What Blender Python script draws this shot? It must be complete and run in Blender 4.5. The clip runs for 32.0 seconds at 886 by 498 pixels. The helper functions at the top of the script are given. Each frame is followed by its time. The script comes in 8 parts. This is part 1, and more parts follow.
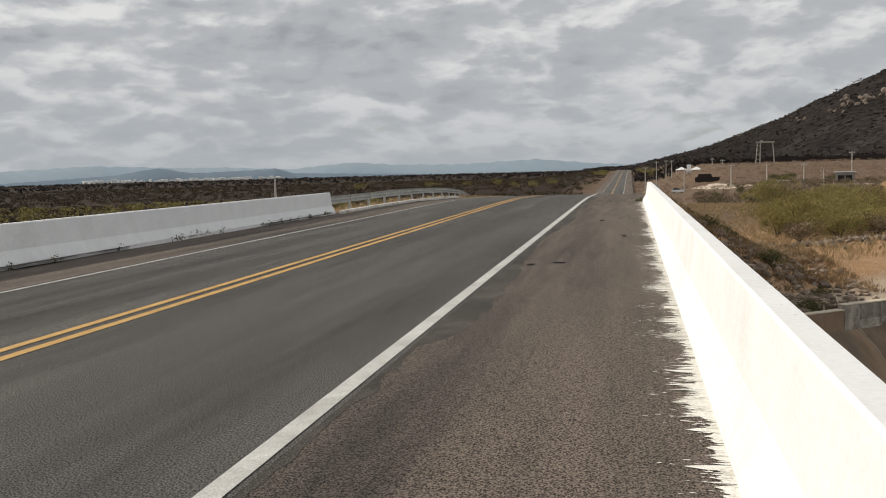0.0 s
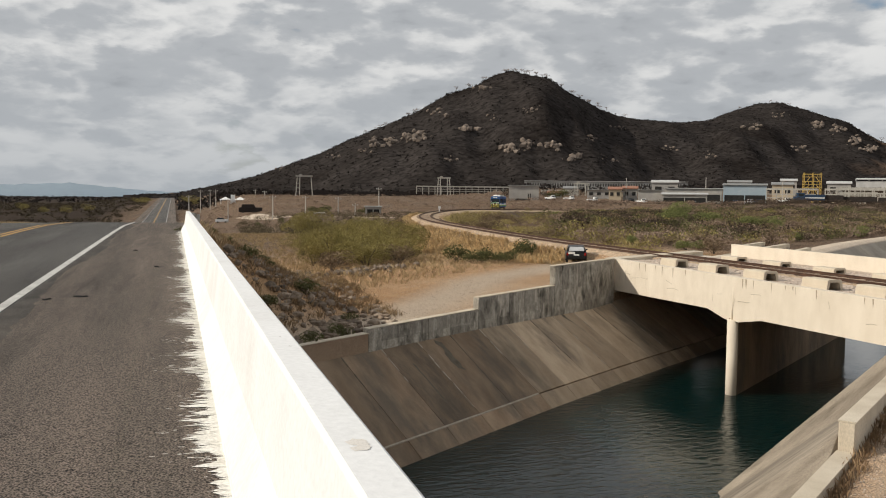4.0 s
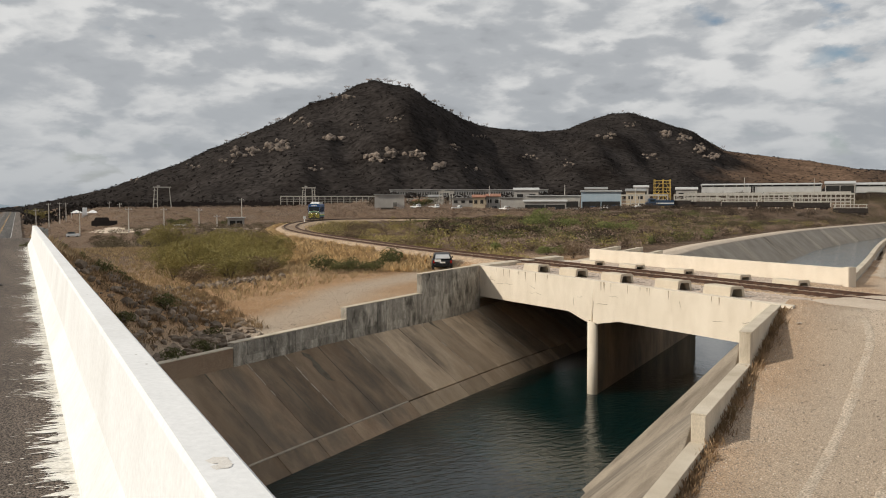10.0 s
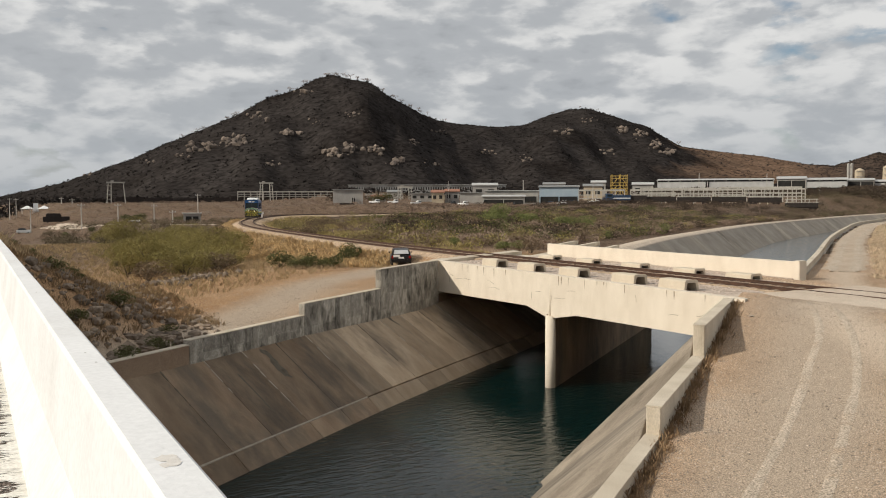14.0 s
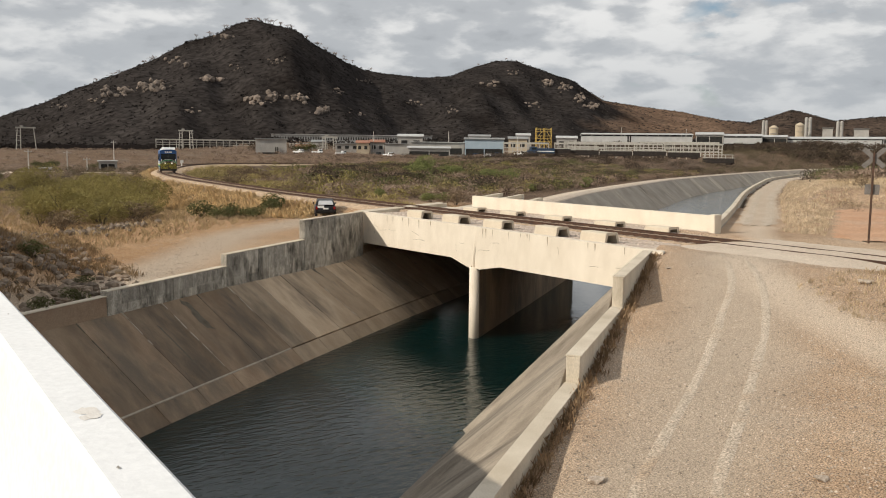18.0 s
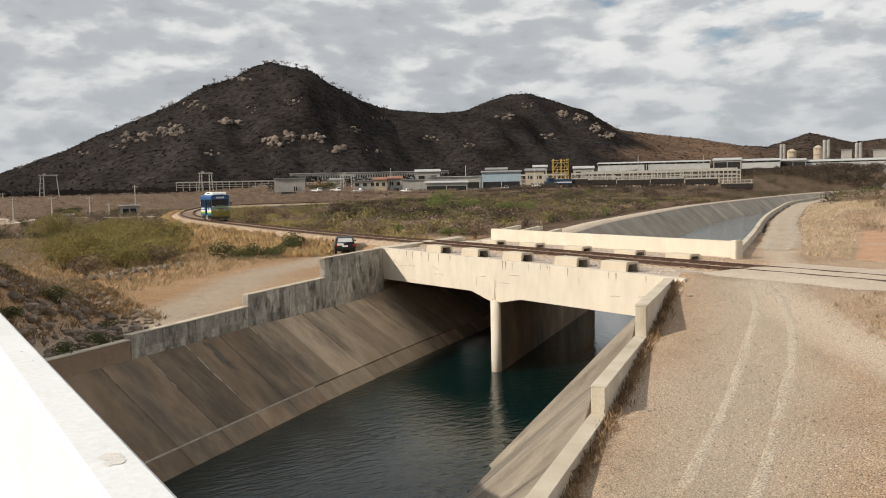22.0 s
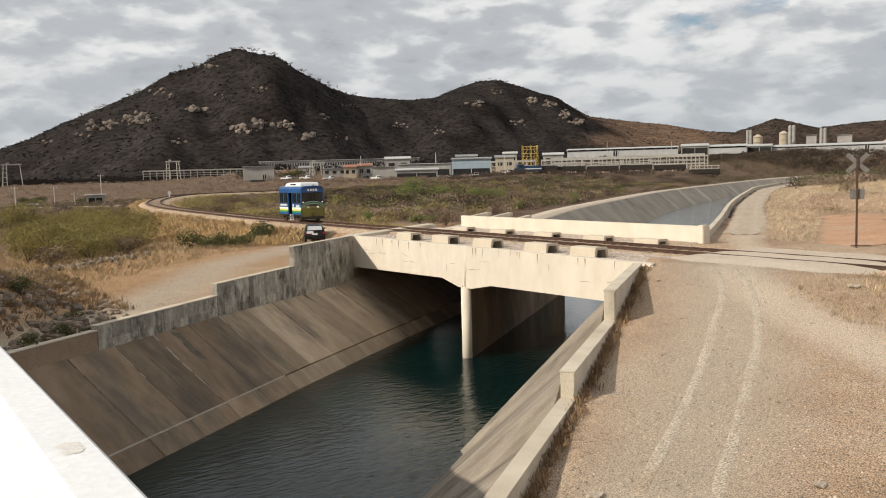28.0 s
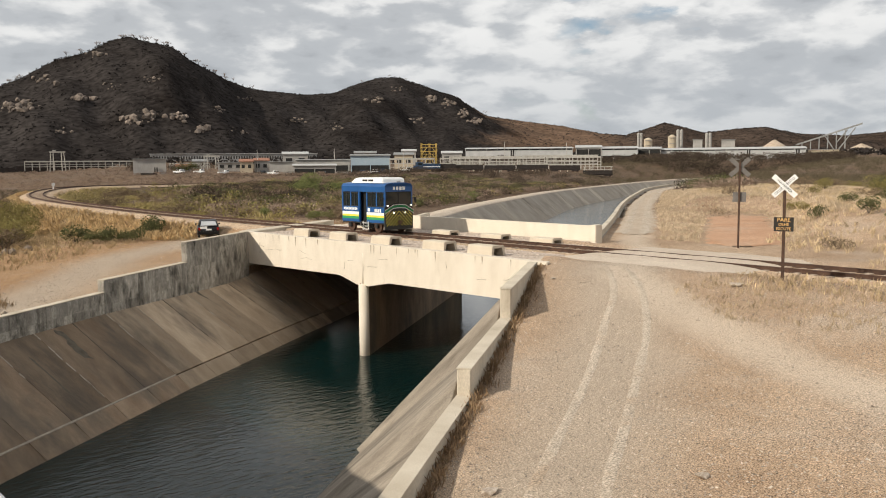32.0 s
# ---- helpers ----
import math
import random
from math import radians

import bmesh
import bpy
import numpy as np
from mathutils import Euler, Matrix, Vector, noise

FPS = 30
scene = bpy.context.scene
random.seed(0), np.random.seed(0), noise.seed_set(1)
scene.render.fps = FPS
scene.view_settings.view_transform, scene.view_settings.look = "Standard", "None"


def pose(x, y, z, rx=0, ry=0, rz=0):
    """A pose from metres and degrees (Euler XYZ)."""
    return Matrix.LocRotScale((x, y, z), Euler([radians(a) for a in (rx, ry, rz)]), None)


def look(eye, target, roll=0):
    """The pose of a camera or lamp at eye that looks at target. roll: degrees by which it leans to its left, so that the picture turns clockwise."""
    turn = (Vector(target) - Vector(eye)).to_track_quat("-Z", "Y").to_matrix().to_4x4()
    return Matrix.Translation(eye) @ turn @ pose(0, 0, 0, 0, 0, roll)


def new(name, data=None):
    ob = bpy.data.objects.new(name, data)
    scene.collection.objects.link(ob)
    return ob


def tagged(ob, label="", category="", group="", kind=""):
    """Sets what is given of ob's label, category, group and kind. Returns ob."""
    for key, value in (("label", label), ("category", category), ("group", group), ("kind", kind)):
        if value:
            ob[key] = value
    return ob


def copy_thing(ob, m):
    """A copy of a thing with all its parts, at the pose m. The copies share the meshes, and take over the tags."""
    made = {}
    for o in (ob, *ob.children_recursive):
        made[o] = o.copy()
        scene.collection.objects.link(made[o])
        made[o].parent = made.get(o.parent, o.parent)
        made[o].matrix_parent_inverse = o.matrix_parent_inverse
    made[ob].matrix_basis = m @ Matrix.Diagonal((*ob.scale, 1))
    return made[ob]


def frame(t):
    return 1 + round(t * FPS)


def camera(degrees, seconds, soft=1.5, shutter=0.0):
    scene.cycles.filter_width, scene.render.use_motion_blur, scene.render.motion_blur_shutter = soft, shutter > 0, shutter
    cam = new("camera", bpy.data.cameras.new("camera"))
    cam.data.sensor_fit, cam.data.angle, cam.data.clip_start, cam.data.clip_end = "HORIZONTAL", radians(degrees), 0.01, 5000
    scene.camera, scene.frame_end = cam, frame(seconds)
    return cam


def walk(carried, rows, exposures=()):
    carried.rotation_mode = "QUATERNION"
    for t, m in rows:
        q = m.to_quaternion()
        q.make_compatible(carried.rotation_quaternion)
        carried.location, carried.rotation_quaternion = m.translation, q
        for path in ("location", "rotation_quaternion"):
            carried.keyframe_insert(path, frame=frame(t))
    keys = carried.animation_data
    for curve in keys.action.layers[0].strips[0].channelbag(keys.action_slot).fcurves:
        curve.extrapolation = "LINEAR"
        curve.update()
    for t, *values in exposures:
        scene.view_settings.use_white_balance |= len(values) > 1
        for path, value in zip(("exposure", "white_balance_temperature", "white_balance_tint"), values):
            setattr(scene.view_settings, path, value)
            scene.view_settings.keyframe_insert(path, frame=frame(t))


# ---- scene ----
cam = camera(53.94, 32.0, soft=1.0)
PATH = [  # seconds, x, y, z, yaw, pitch, roll
    (0.0, -0.263, 0.004, 1.719, 12.07, -5.28, 1.49),
    (0.5, -0.239, 0.038, 1.719, 12.49, -5.16, 1.50),
    (1.0, -0.181, 0.080, 1.722, 10.45, -5.14, 1.37),
    (1.5, -0.137, 0.081, 1.724, 5.67, -5.14, 1.04),
    (2.0, -0.105, 0.068, 1.733, 1.47, -4.92, 0.74),
    (2.5, -0.064, 0.040, 1.733, -4.12, -4.64, 0.40),
    (3.0, -0.061, 0.026, 1.736, -9.38, -4.52, -0.02),
    (3.5, -0.043, 0.020, 1.739, -13.45, -4.40, -0.32),
    (4.0, -0.017, 0.023, 1.748, -17.15, -3.58, -0.63),
    (4.5, -0.008, 0.018, 1.752, -19.53, -3.03, -0.32),
    (6.5, 0.000, 0.053, 1.735, -23.92, -3.81, -0.31),
    (7.0, -0.001, 0.051, 1.736, -24.49, -3.67, -0.41),
    (7.5, -0.000, 0.035, 1.741, -24.85, -3.43, -0.48),
    (8.0, 0.006, 0.034, 1.738, -25.82, -3.42, -0.44),
    (8.5, 0.002, 0.014, 1.741, -26.01, -3.20, -0.38),
    (9.0, 0.002, 0.010, 1.745, -26.02, -3.02, -0.08),
    (9.5, 0.003, 0.028, 1.740, -26.10, -3.53, -0.06),
    (10.0, 0.001, 0.016, 1.747, -25.95, -2.94, 0.11),
    (10.5, 0.002, 0.020, 1.746, -25.87, -3.29, 0.17),
    (11.0, -0.002, 0.020, 1.747, -25.94, -3.05, 0.07),
    (11.5, -0.000, 0.012, 1.747, -26.27, -3.10, 0.15),
    (12.0, 0.012, 0.005, 1.749, -27.44, -3.13, -0.08),
    (12.5, 0.022, -0.008, 1.747, -28.23, -3.10, -0.19),
    (13.0, 0.033, -0.013, 1.744, -28.31, -3.51, 0.03),
    (13.5, 0.026, -0.012, 1.749, -28.54, -3.16, 0.19),
    (15.5, 0.020, -0.023, 1.748, -29.43, -4.81, -0.40),
    (16.0, 0.028, -0.030, 1.754, -33.24, -6.14, -0.48),
    (16.5, 0.021, -0.033, 1.750, -35.22, -6.77, -0.94),
    (17.0, 0.012, -0.025, 1.754, -34.75, -6.34, -1.10),
    (17.5, 0.011, -0.023, 1.754, -33.52, -6.56, -0.98),
    (18.0, 0.015, -0.018, 1.750, -33.53, -6.43, -0.62),
    (18.5, 0.018, -0.005, 1.752, -33.50, -6.12, -0.13),
    (19.0, 0.029, -0.002, 1.746, -33.42, -5.43, 0.21),
    (19.5, 0.013, -0.002, 1.744, -33.18, -4.72, 0.88),
    (20.0, 0.008, -0.004, 1.745, -32.90, -4.90, 1.10),
    (20.5, 0.007, -0.009, 1.745, -32.79, -4.39, 1.09),
    (21.0, 0.018, -0.018, 1.748, -32.73, -4.43, 1.14),
    (21.5, 0.016, -0.012, 1.753, -32.54, -4.73, 1.10),
    (22.0, 0.021, -0.014, 1.753, -32.39, -4.18, 1.21),
    (22.5, 0.019, -0.012, 1.748, -32.34, -4.12, 1.37),
    (23.0, 0.022, -0.011, 1.750, -32.30, -4.15, 1.33),
    (23.5, 0.009, -0.025, 1.751, -32.61, -4.80, 1.61),
    (24.0, 0.001, -0.038, 1.751, -32.36, -5.48, 1.65),
    (24.5, 0.005, -0.047, 1.752, -32.53, -4.96, 1.85),
    (25.0, 0.004, -0.045, 1.755, -32.95, -5.33, 1.62),
    (25.5, 0.024, -0.051, 1.755, -33.63, -5.59, 1.84),
    (27.5, 0.037, -0.057, 1.750, -33.96, -4.96, 2.00),
    (28.0, 0.048, -0.044, 1.745, -34.34, -5.07, 1.53),
    (28.5, 0.060, -0.031, 1.750, -35.02, -5.03, 1.14),
    (29.0, 0.069, -0.014, 1.744, -35.60, -5.25, 1.01),
    (29.5, 0.077, -0.010, 1.739, -36.11, -5.26, 1.19),
    (30.0, 0.085, -0.010, 1.745, -36.92, -5.36, 0.95),
    (30.5, 0.087, -0.004, 1.752, -38.31, -5.39, 0.76),
    (31.0, 0.079, 0.001, 1.751, -39.40, -5.34, 0.72),
    (31.5, 0.079, -0.005, 1.757, -40.25, -5.32, 0.61),
    (32.0, 0.075, -0.015, 1.752, -40.96, -5.37, 0.46),
]
EXPOSURES = [(0.0, -0.2), (3.0, -0.2), (7.0, -0.28), (13.0, -0.28), (16.0, -0.1), (25.0, -0.07), (28.0, -0.04), (32.0, 0.0)]
walk(cam, [(t, pose(x, y, z, 90 + p, r, w)) for t, x, y, z, w, p, r in PATH], EXPOSURES)

# ---- sky and sun ----
SUN_AZ, SUN_EL = -81.0, 30.0            # degrees from +y towards +x, and above the horizon
sun = new("sun", bpy.data.lights.new("sun", "SUN"))
sun.data.energy, sun.data.angle, sun.data.color = 4.1, radians(0.6), (1.0, 0.92, 0.79)
sd = Vector((math.sin(radians(SUN_AZ)) * math.cos(radians(SUN_EL)), math.cos(radians(SUN_AZ)) * math.cos(radians(SUN_EL)), math.sin(radians(SUN_EL))))
sun.matrix_world = look(sd * 50, (0, 0, 0))


def nodes_of(tree):
    tree.nodes.clear()
    return tree.nodes, tree.links


def make_world():
    w = bpy.data.worlds.new("overcast_sky")
    scene.world = w
    w.use_nodes = True
    N, L = nodes_of(w.node_tree)

    def node(kind, **kw):
        n = N.new(kind)
        for k, v in kw.items():
            n.inputs[k].default_value = v
        return n

    def op(kind, a, b=None, clamp=False):
        n = N.new("ShaderNodeMath")
        n.operation, n.use_clamp = kind, clamp
        for k, v in enumerate((a, b)):
            if v is None:
                continue
            if isinstance(v, (int, float)):
                n.inputs[k].default_value = v
            else:
                L.new(v, n.inputs[k])
        return n.outputs[0]

    tc = N.new("ShaderNodeTexCoord")
    sep = N.new("ShaderNodeSeparateXYZ")
    L.new(tc.outputs["Generated"], sep.inputs[0])
    comb = N.new("ShaderNodeCombineXYZ")
    L.new(sep.outputs[0], comb.inputs[0])
    L.new(sep.outputs[1], comb.inputs[1])
    L.new(op("MULTIPLY", op("POWER", op("MAXIMUM", sep.outputs[2], 0.0), 0.9), 2.3), comb.inputs[2])
    big = node("ShaderNodeTexNoise", Scale=2.0, Detail=6.0, Roughness=0.52)
    L.new(comb.outputs[0], big.inputs["Vector"])

    def puffs(move):
        """Heaped cloud: a noise, and rounded cells bent by it."""
        mp = N.new("ShaderNodeMapping")
        mp.inputs["Location"].default_value = move
        L.new(comb.outputs[0], mp.inputs["Vector"])
        small = node("ShaderNodeTexNoise", Scale=8.0, Detail=10.0, Roughness=0.55)
        L.new(mp.outputs[0], small.inputs["Vector"])
        bend = N.new("ShaderNodeMix")
        bend.data_type, bend.blend_type = "RGBA", "LINEAR_LIGHT"
        bend.inputs["Factor"].default_value = 0.10
        L.new(mp.outputs[0], bend.inputs["A"])
        L.new(small.outputs["Color"], bend.inputs["B"])
        cell = N.new("ShaderNodeTexVoronoi")
        cell.feature = "SMOOTH_F1"
        cell.inputs["Scale"].default_value, cell.inputs["Smoothness"].default_value, cell.inputs["Detail"].default_value = 12.0, 0.4, 1.5
        L.new(bend.outputs["Result"], cell.inputs["Vector"])
        return op("ADD", op("MULTIPLY", small.outputs[0], 0.62), op("MULTIPLY", op("SUBTRACT", 0.85, cell.outputs["Distance"]), 0.38))

    heap_a, heap_b = puffs((0, 0, 0)), puffs((0.028, -0.008, -0.05))
    dens = op("ADD", op("MULTIPLY", big.outputs[0], 0.52), op("MULTIPLY", heap_a, 0.48))
    ramp = N.new("ShaderNodeValToRGB")      # clear sky to cloud
    ramp.color_ramp.elements[0].position, ramp.color_ramp.elements[1].position = 0.22, 0.31
    L.new(dens, ramp.inputs[0])
    # sunlit tops: the heap falls away towards the sun
    rim = op("SUBTRACT", heap_a, heap_b)
    shade = op("ADD", op("MULTIPLY", rim, 1.7), op("SUBTRACT", 1.33, op("MULTIPLY", dens, 1.6)))
    cloud = N.new("ShaderNodeValToRGB")
    cr = cloud.color_ramp
    cr.elements[0].position, cr.elements[0].color = 0.05, (0.38, 0.40, 0.425, 1)
    cr.elements[1].position, cr.elements[1].color = 1.0, (0.86, 0.86, 0.85, 1)
    cr.interpolation = "EASE"
    e = cr.elements.new(0.52)
    e.color = (0.51, 0.532, 0.556, 1)
    L.new(shade, cloud.inputs[0])
    sky = N.new("ShaderNodeTexSky")
    sky.sky_type, sky.sun_disc = "NISHITA", False
    sky.sun_elevation, sky.sun_rotation = radians(SUN_EL), radians(SUN_AZ)
    dim = N.new("ShaderNodeMix")
    dim.data_type, dim.blend_type = "RGBA", "MULTIPLY"
    dim.inputs["Factor"].default_value = 1.0
    L.new(sky.outputs[0], dim.inputs["A"])
    dim.inputs["B"].default_value = (0.09, 0.09, 0.09, 1)
    mix = N.new("ShaderNodeMix")
    mix.data_type = "RGBA"
    L.new(ramp.outputs[0], mix.inputs["Factor"])
    L.new(dim.outputs["Result"], mix.inputs["A"])
    L.new(cloud.outputs[0], mix.inputs["B"])
    # thick even air low down
    low = N.new("ShaderNodeMapRange")
    low.inputs["From Min"].default_value, low.inputs["From Max"].default_value = 0.15, 0.0
    L.new(sep.outputs[2], low.inputs["Value"])
    haze = N.new("ShaderNodeMix")
    haze.data_type = "RGBA"
    L.new(op("MULTIPLY", low.outputs[0], 0.75, True), haze.inputs["Factor"])
    L.new(mix.outputs["Result"], haze.inputs["A"])
    haze.inputs["B"].default_value = (0.445, 0.48, 0.515, 1)
    bg = N.new("ShaderNodeBackground")
    bg.inputs["Strength"].default_value = 1.0
    L.new(haze.outputs["Result"], bg.inputs[0])
    out = N.new("ShaderNodeOutputWorld")
    L.new(bg.outputs[0], out.inputs[0])


make_world()


# ---- materials ----
def material(name, c1, c2, scale=4.0, rough=0.9, bump=0.2, fine=60.0, c3=None, metal=0.0, stretch=(1, 1, 1), spot=0.0, grain=0.25, seed=0.0, rand=0.0, spec=0.3, dist=0.02, island=False, turn=0.0, fine_stretch=False, fine_detail=3.0, span=0.2):
    """Two-scale procedural surface: c1/c2 by a broad noise, grain by a fine one, optional stains c3."""
    m = bpy.data.materials.new(name)
    m.use_nodes = True
    N, L = nodes_of(m.node_tree)
    out, sh = N.new("ShaderNodeOutputMaterial"), N.new("ShaderNodeBsdfPrincipled")
    L.new(sh.outputs[0], out.inputs[0])
    tc, mp = N.new("ShaderNodeTexCoord"), N.new("ShaderNodeMapping")
    mp.inputs["Scale"].default_value = stretch
    mp.vector_type = "TEXTURE" if turn else "POINT"
    if turn:
        mp.inputs["Rotation"].default_value = (0, 0, radians(turn))
        mp.inputs["Scale"].default_value = [1 / v for v in stretch]
    mp.inputs["Location"].default_value = (seed * 7.3, seed * 3.1, seed)
    L.new(tc.outputs["Object"], mp.inputs[0])
    a = N.new("ShaderNodeTexNoise")
    a.inputs["Scale"].default_value, a.inputs["Detail"].default_value, a.inputs["Roughness"].default_value = scale, 6.0, 0.6
    b = N.new("ShaderNodeTexNoise")
    b.inputs["Scale"].default_value, b.inputs["Detail"].default_value = fine, fine_detail
    L.new(mp.outputs[0], a.inputs[0])
    L.new(tc.outputs["Object"] if fine_stretch else mp.outputs[0], b.inputs[0])
    r = N.new("ShaderNodeValToRGB")
    r.color_ramp.elements[0].position, r.color_ramp.elements[1].position = 0.34, 0.66
    r.color_ramp.elements[0].color, r.color_ramp.elements[1].color = (*c1, 1), (*c2, 1)
    L.new(a.outputs[0], r.inputs[0])
    col = r.outputs[0]

    def mixin(kind, fac, colour):
        nonlocal col
        x = N.new("ShaderNodeMix")
        x.data_type, x.blend_type = "RGBA", kind
        if isinstance(fac, (int, float)):
            x.inputs["Factor"].default_value = fac
        else:
            L.new(fac, x.inputs["Factor"])
        L.new(col, x.inputs["A"])
        if isinstance(colour, tuple):
            x.inputs["B"].default_value = (*colour, 1)
        else:
            L.new(colour, x.inputs["B"])
        col = x.outputs["Result"]

    if c3:
        s = N.new("ShaderNodeTexNoise")
        s.inputs["Scale"].default_value, s.inputs["Detail"].default_value = scale * 0.37, 8.0
        s.inputs["Roughness"].default_value = 0.68
        off = N.new("ShaderNodeMapping")
        off.inputs["Location"].default_value = (13.7, 5.1, 2.2)
        L.new(mp.outputs[0], off.inputs[0])
        L.new(off.outputs[0], s.inputs[0])
        q = N.new("ShaderNodeMapRange")
        q.inputs["From Min"].default_value, q.inputs["From Max"].default_value = 0.52 - spot, 0.66 - spot
        L.new(s.outputs[0], q.inputs["Value"])
        mixin("MIX", q.outputs[0], c3)
    if grain:
        g = N.new("ShaderNodeMapRange")
        g.inputs["From Min"].default_value, g.inputs["From Max"].default_value = 0.5 - span, 0.5 + span
        g.inputs["To Min"].default_value, g.inputs["To Max"].default_value = 1 - grain, 1 + grain
        L.new(b.outputs[0], g.inputs["Value"])
        mixin("MULTIPLY", 1.0, g.outputs[0])
    if rand:
        if island:
            src = N.new("ShaderNodeNewGeometry").outputs["Random Per Island"]
        else:
            src = N.new("ShaderNodeObjectInfo").outputs["Random"]
        g = N.new("ShaderNodeMapRange")
        g.inputs["To Min"].default_value, g.inputs["To Max"].default_value = 1 - rand, 1 + rand
        L.new(src, g.inputs["Value"])
        mixin("MULTIPLY", 1.0, g.outputs[0])
    L.new(col, sh.inputs["Base Color"])
    sh.inputs["Roughness"].default_value, sh.inputs["Metallic"].default_value = rough, metal
    sh.inputs["Specular IOR Level"].default_value = spec
    if bump:
        add = N.new("ShaderNodeMath")
        add.operation = "MULTIPLY_ADD"
        add.inputs[1].default_value = 0.5
        L.new(a.outputs[0], add.inputs[0])
        L.new(b.outputs[0], add.inputs[2])
        bp = N.new("ShaderNodeBump")
        bp.inputs["Strength"].default_value, bp.inputs["Distance"].default_value = bump, dist
        L.new(add.outputs[0], bp.inputs["Height"])
        L.new(bp.outputs[0], sh.inputs["Normal"])
    return m


def glass_dark(name, colour=(0.015, 0.02, 0.022), rough=0.06):
    m = material(name, colour, colour, 3, rough, 0, grain=0, spec=0.6)
    return m


ASPHALT = material("asphalt_lane", (0.072, 0.067, 0.062), (0.13, 0.122, 0.114), 0.6, 0.9, 1.0, 75, (0.046, 0.043, 0.040), stretch=(1.5, 0.1, 1), grain=0.9, dist=0.03, fine_stretch=True, fine_detail=4.0, span=0.125)
ASPHALT_SH = material("asphalt_shoulder", (0.108, 0.089, 0.073), (0.175, 0.138, 0.113), 0.9, 0.92, 1.0, 75, (0.06, 0.05, 0.042), stretch=(1.6, 0.12, 1), grain=0.9, dist=0.03, fine_stretch=True, fine_detail=4.0, span=0.125)
BITUMEN = material("bitumen_joint", (0.042, 0.037, 0.032), (0.085, 0.074, 0.063), 1.2, 0.88, 0.9, 75, (0.11, 0.095, 0.08), grain=0.7, span=0.125, spot=-0.02)
WHITE_LINE = material("white_road_paint", (0.44, 0.43, 0.405), (0.60, 0.59, 0.56), 3, 0.8, 0.5, 120, (0.38, 0.37, 0.35), grain=0.35, dist=0.008)
YELLOW_LINE = material("yellow_road_paint", (0.48, 0.28, 0.085), (0.56, 0.345, 0.12), 3, 0.8, 0.5, 120, (0.36, 0.22, 0.07), grain=0.3, dist=0.008)
LIME = material("white_limewash", (0.755, 0.755, 0.752), (0.81, 0.81, 0.81), 1.6, 0.85, 0.14, 26, (0.71, 0.705, 0.695), grain=0.05, spot=-0.03, fine_detail=6.0)
LIME_WORN = material("worn_limewash", (0.72, 0.69, 0.62), (0.8, 0.78, 0.73), 3, 0.9, 0.5, 40, (0.42, 0.38, 0.32), grain=0.15)
CONCRETE = material("weathered_concrete", (0.50, 0.425, 0.325), (0.63, 0.555, 0.445), 0.8, 0.9, 0.4, 40, (0.36, 0.30, 0.225), grain=0.12, spot=-0.03, stretch=(1, 1, 0.45))
CONCRETE_DARK = material("stained_boarded_concrete", (0.24, 0.215, 0.18), (0.46, 0.42, 0.36), 2.6, 0.92, 0.5, 26, (0.085, 0.076, 0.062), stretch=(1.3, 1.3, 0.75), grain=0.4, rand=0.28, fine_detail=8.0, spot=0.01)
LINING = material("canal_lining_concrete", (0.20, 0.138, 0.09), (0.32, 0.235, 0.16), 0.9, 0.92, 0.5, 45, (0.145, 0.115, 0.086), grain=0.32, rand=0.3, turn=36.87, stretch=(1.15, 0.42, 0.42), spot=0.02, fine_detail=8.0, fine_stretch=True)
LINING_LIGHT = material("pale_canal_lining", (0.36, 0.305, 0.24), (0.47, 0.41, 0.335), 0.8, 0.92, 0.4, 25, (0.20, 0.165, 0.125), grain=0.2, rand=0.15, turn=36.87, stretch=(2.2, 0.3, 0.3), spot=0.0, fine_detail=6.0, fine_stretch=True)
RIGHT_LINING = material("streaked_canal_lining", (0.20, 0.165, 0.128), (0.33, 0.28, 0.22), 1.1, 0.92, 0.5, 30, (0.12, 0.096, 0.072), grain=0.3, rand=0.22, turn=36.87, stretch=(1.6, 0.45, 0.45), spot=-0.01, fine_detail=7.0, fine_stretch=True)
DIRT = material("gravelly_dirt", (0.42, 0.33, 0.245), (0.50, 0.405, 0.31), 0.25, 0.97, 0.9, 14, (0.35, 0.285, 0.22), grain=0.4, dist=0.05, fine_detail=6.0)
JOINT = material("pale_joint_mortar", (0.33, 0.285, 0.225), (0.45, 0.395, 0.32), 3, 0.9, 0.2, 30)
OPEN_JOINT = material("dark_open_joint", (0.085, 0.072, 0.052), (0.15, 0.128, 0.095), 4, 0.95, 0.4, 40)
BRIDGE = material("drip_stained_bridge_concrete", (0.63, 0.55, 0.445), (0.72, 0.64, 0.53), 0.9, 0.9, 0.4, 40, (0.45, 0.385, 0.30), grain=0.12, spot=-0.09, stretch=(1.2, 1.2, 0.6), fine_detail=6.0)
STEEL = material("rusty_rail_steel", (0.06, 0.036, 0.026), (0.11, 0.062, 0.042), 3, 0.7, 0.2, 40, metal=0.3)


# ---- small mesh helpers ----
def mesh_object(name, verts, faces, mat, parent=None, smooth=False):
    me = bpy.data.meshes.new(name)
    me.from_pydata([tuple(v) for v in verts], [], [tuple(f) for f in faces])
    if smooth:
        me.polygons.foreach_set("use_smooth", [True] * len(me.polygons))
    for m in (mat if isinstance(mat, (list, tuple)) else [mat]):
        me.materials.append(m)
    ob = new(name, me)
    ob.parent = parent
    return ob


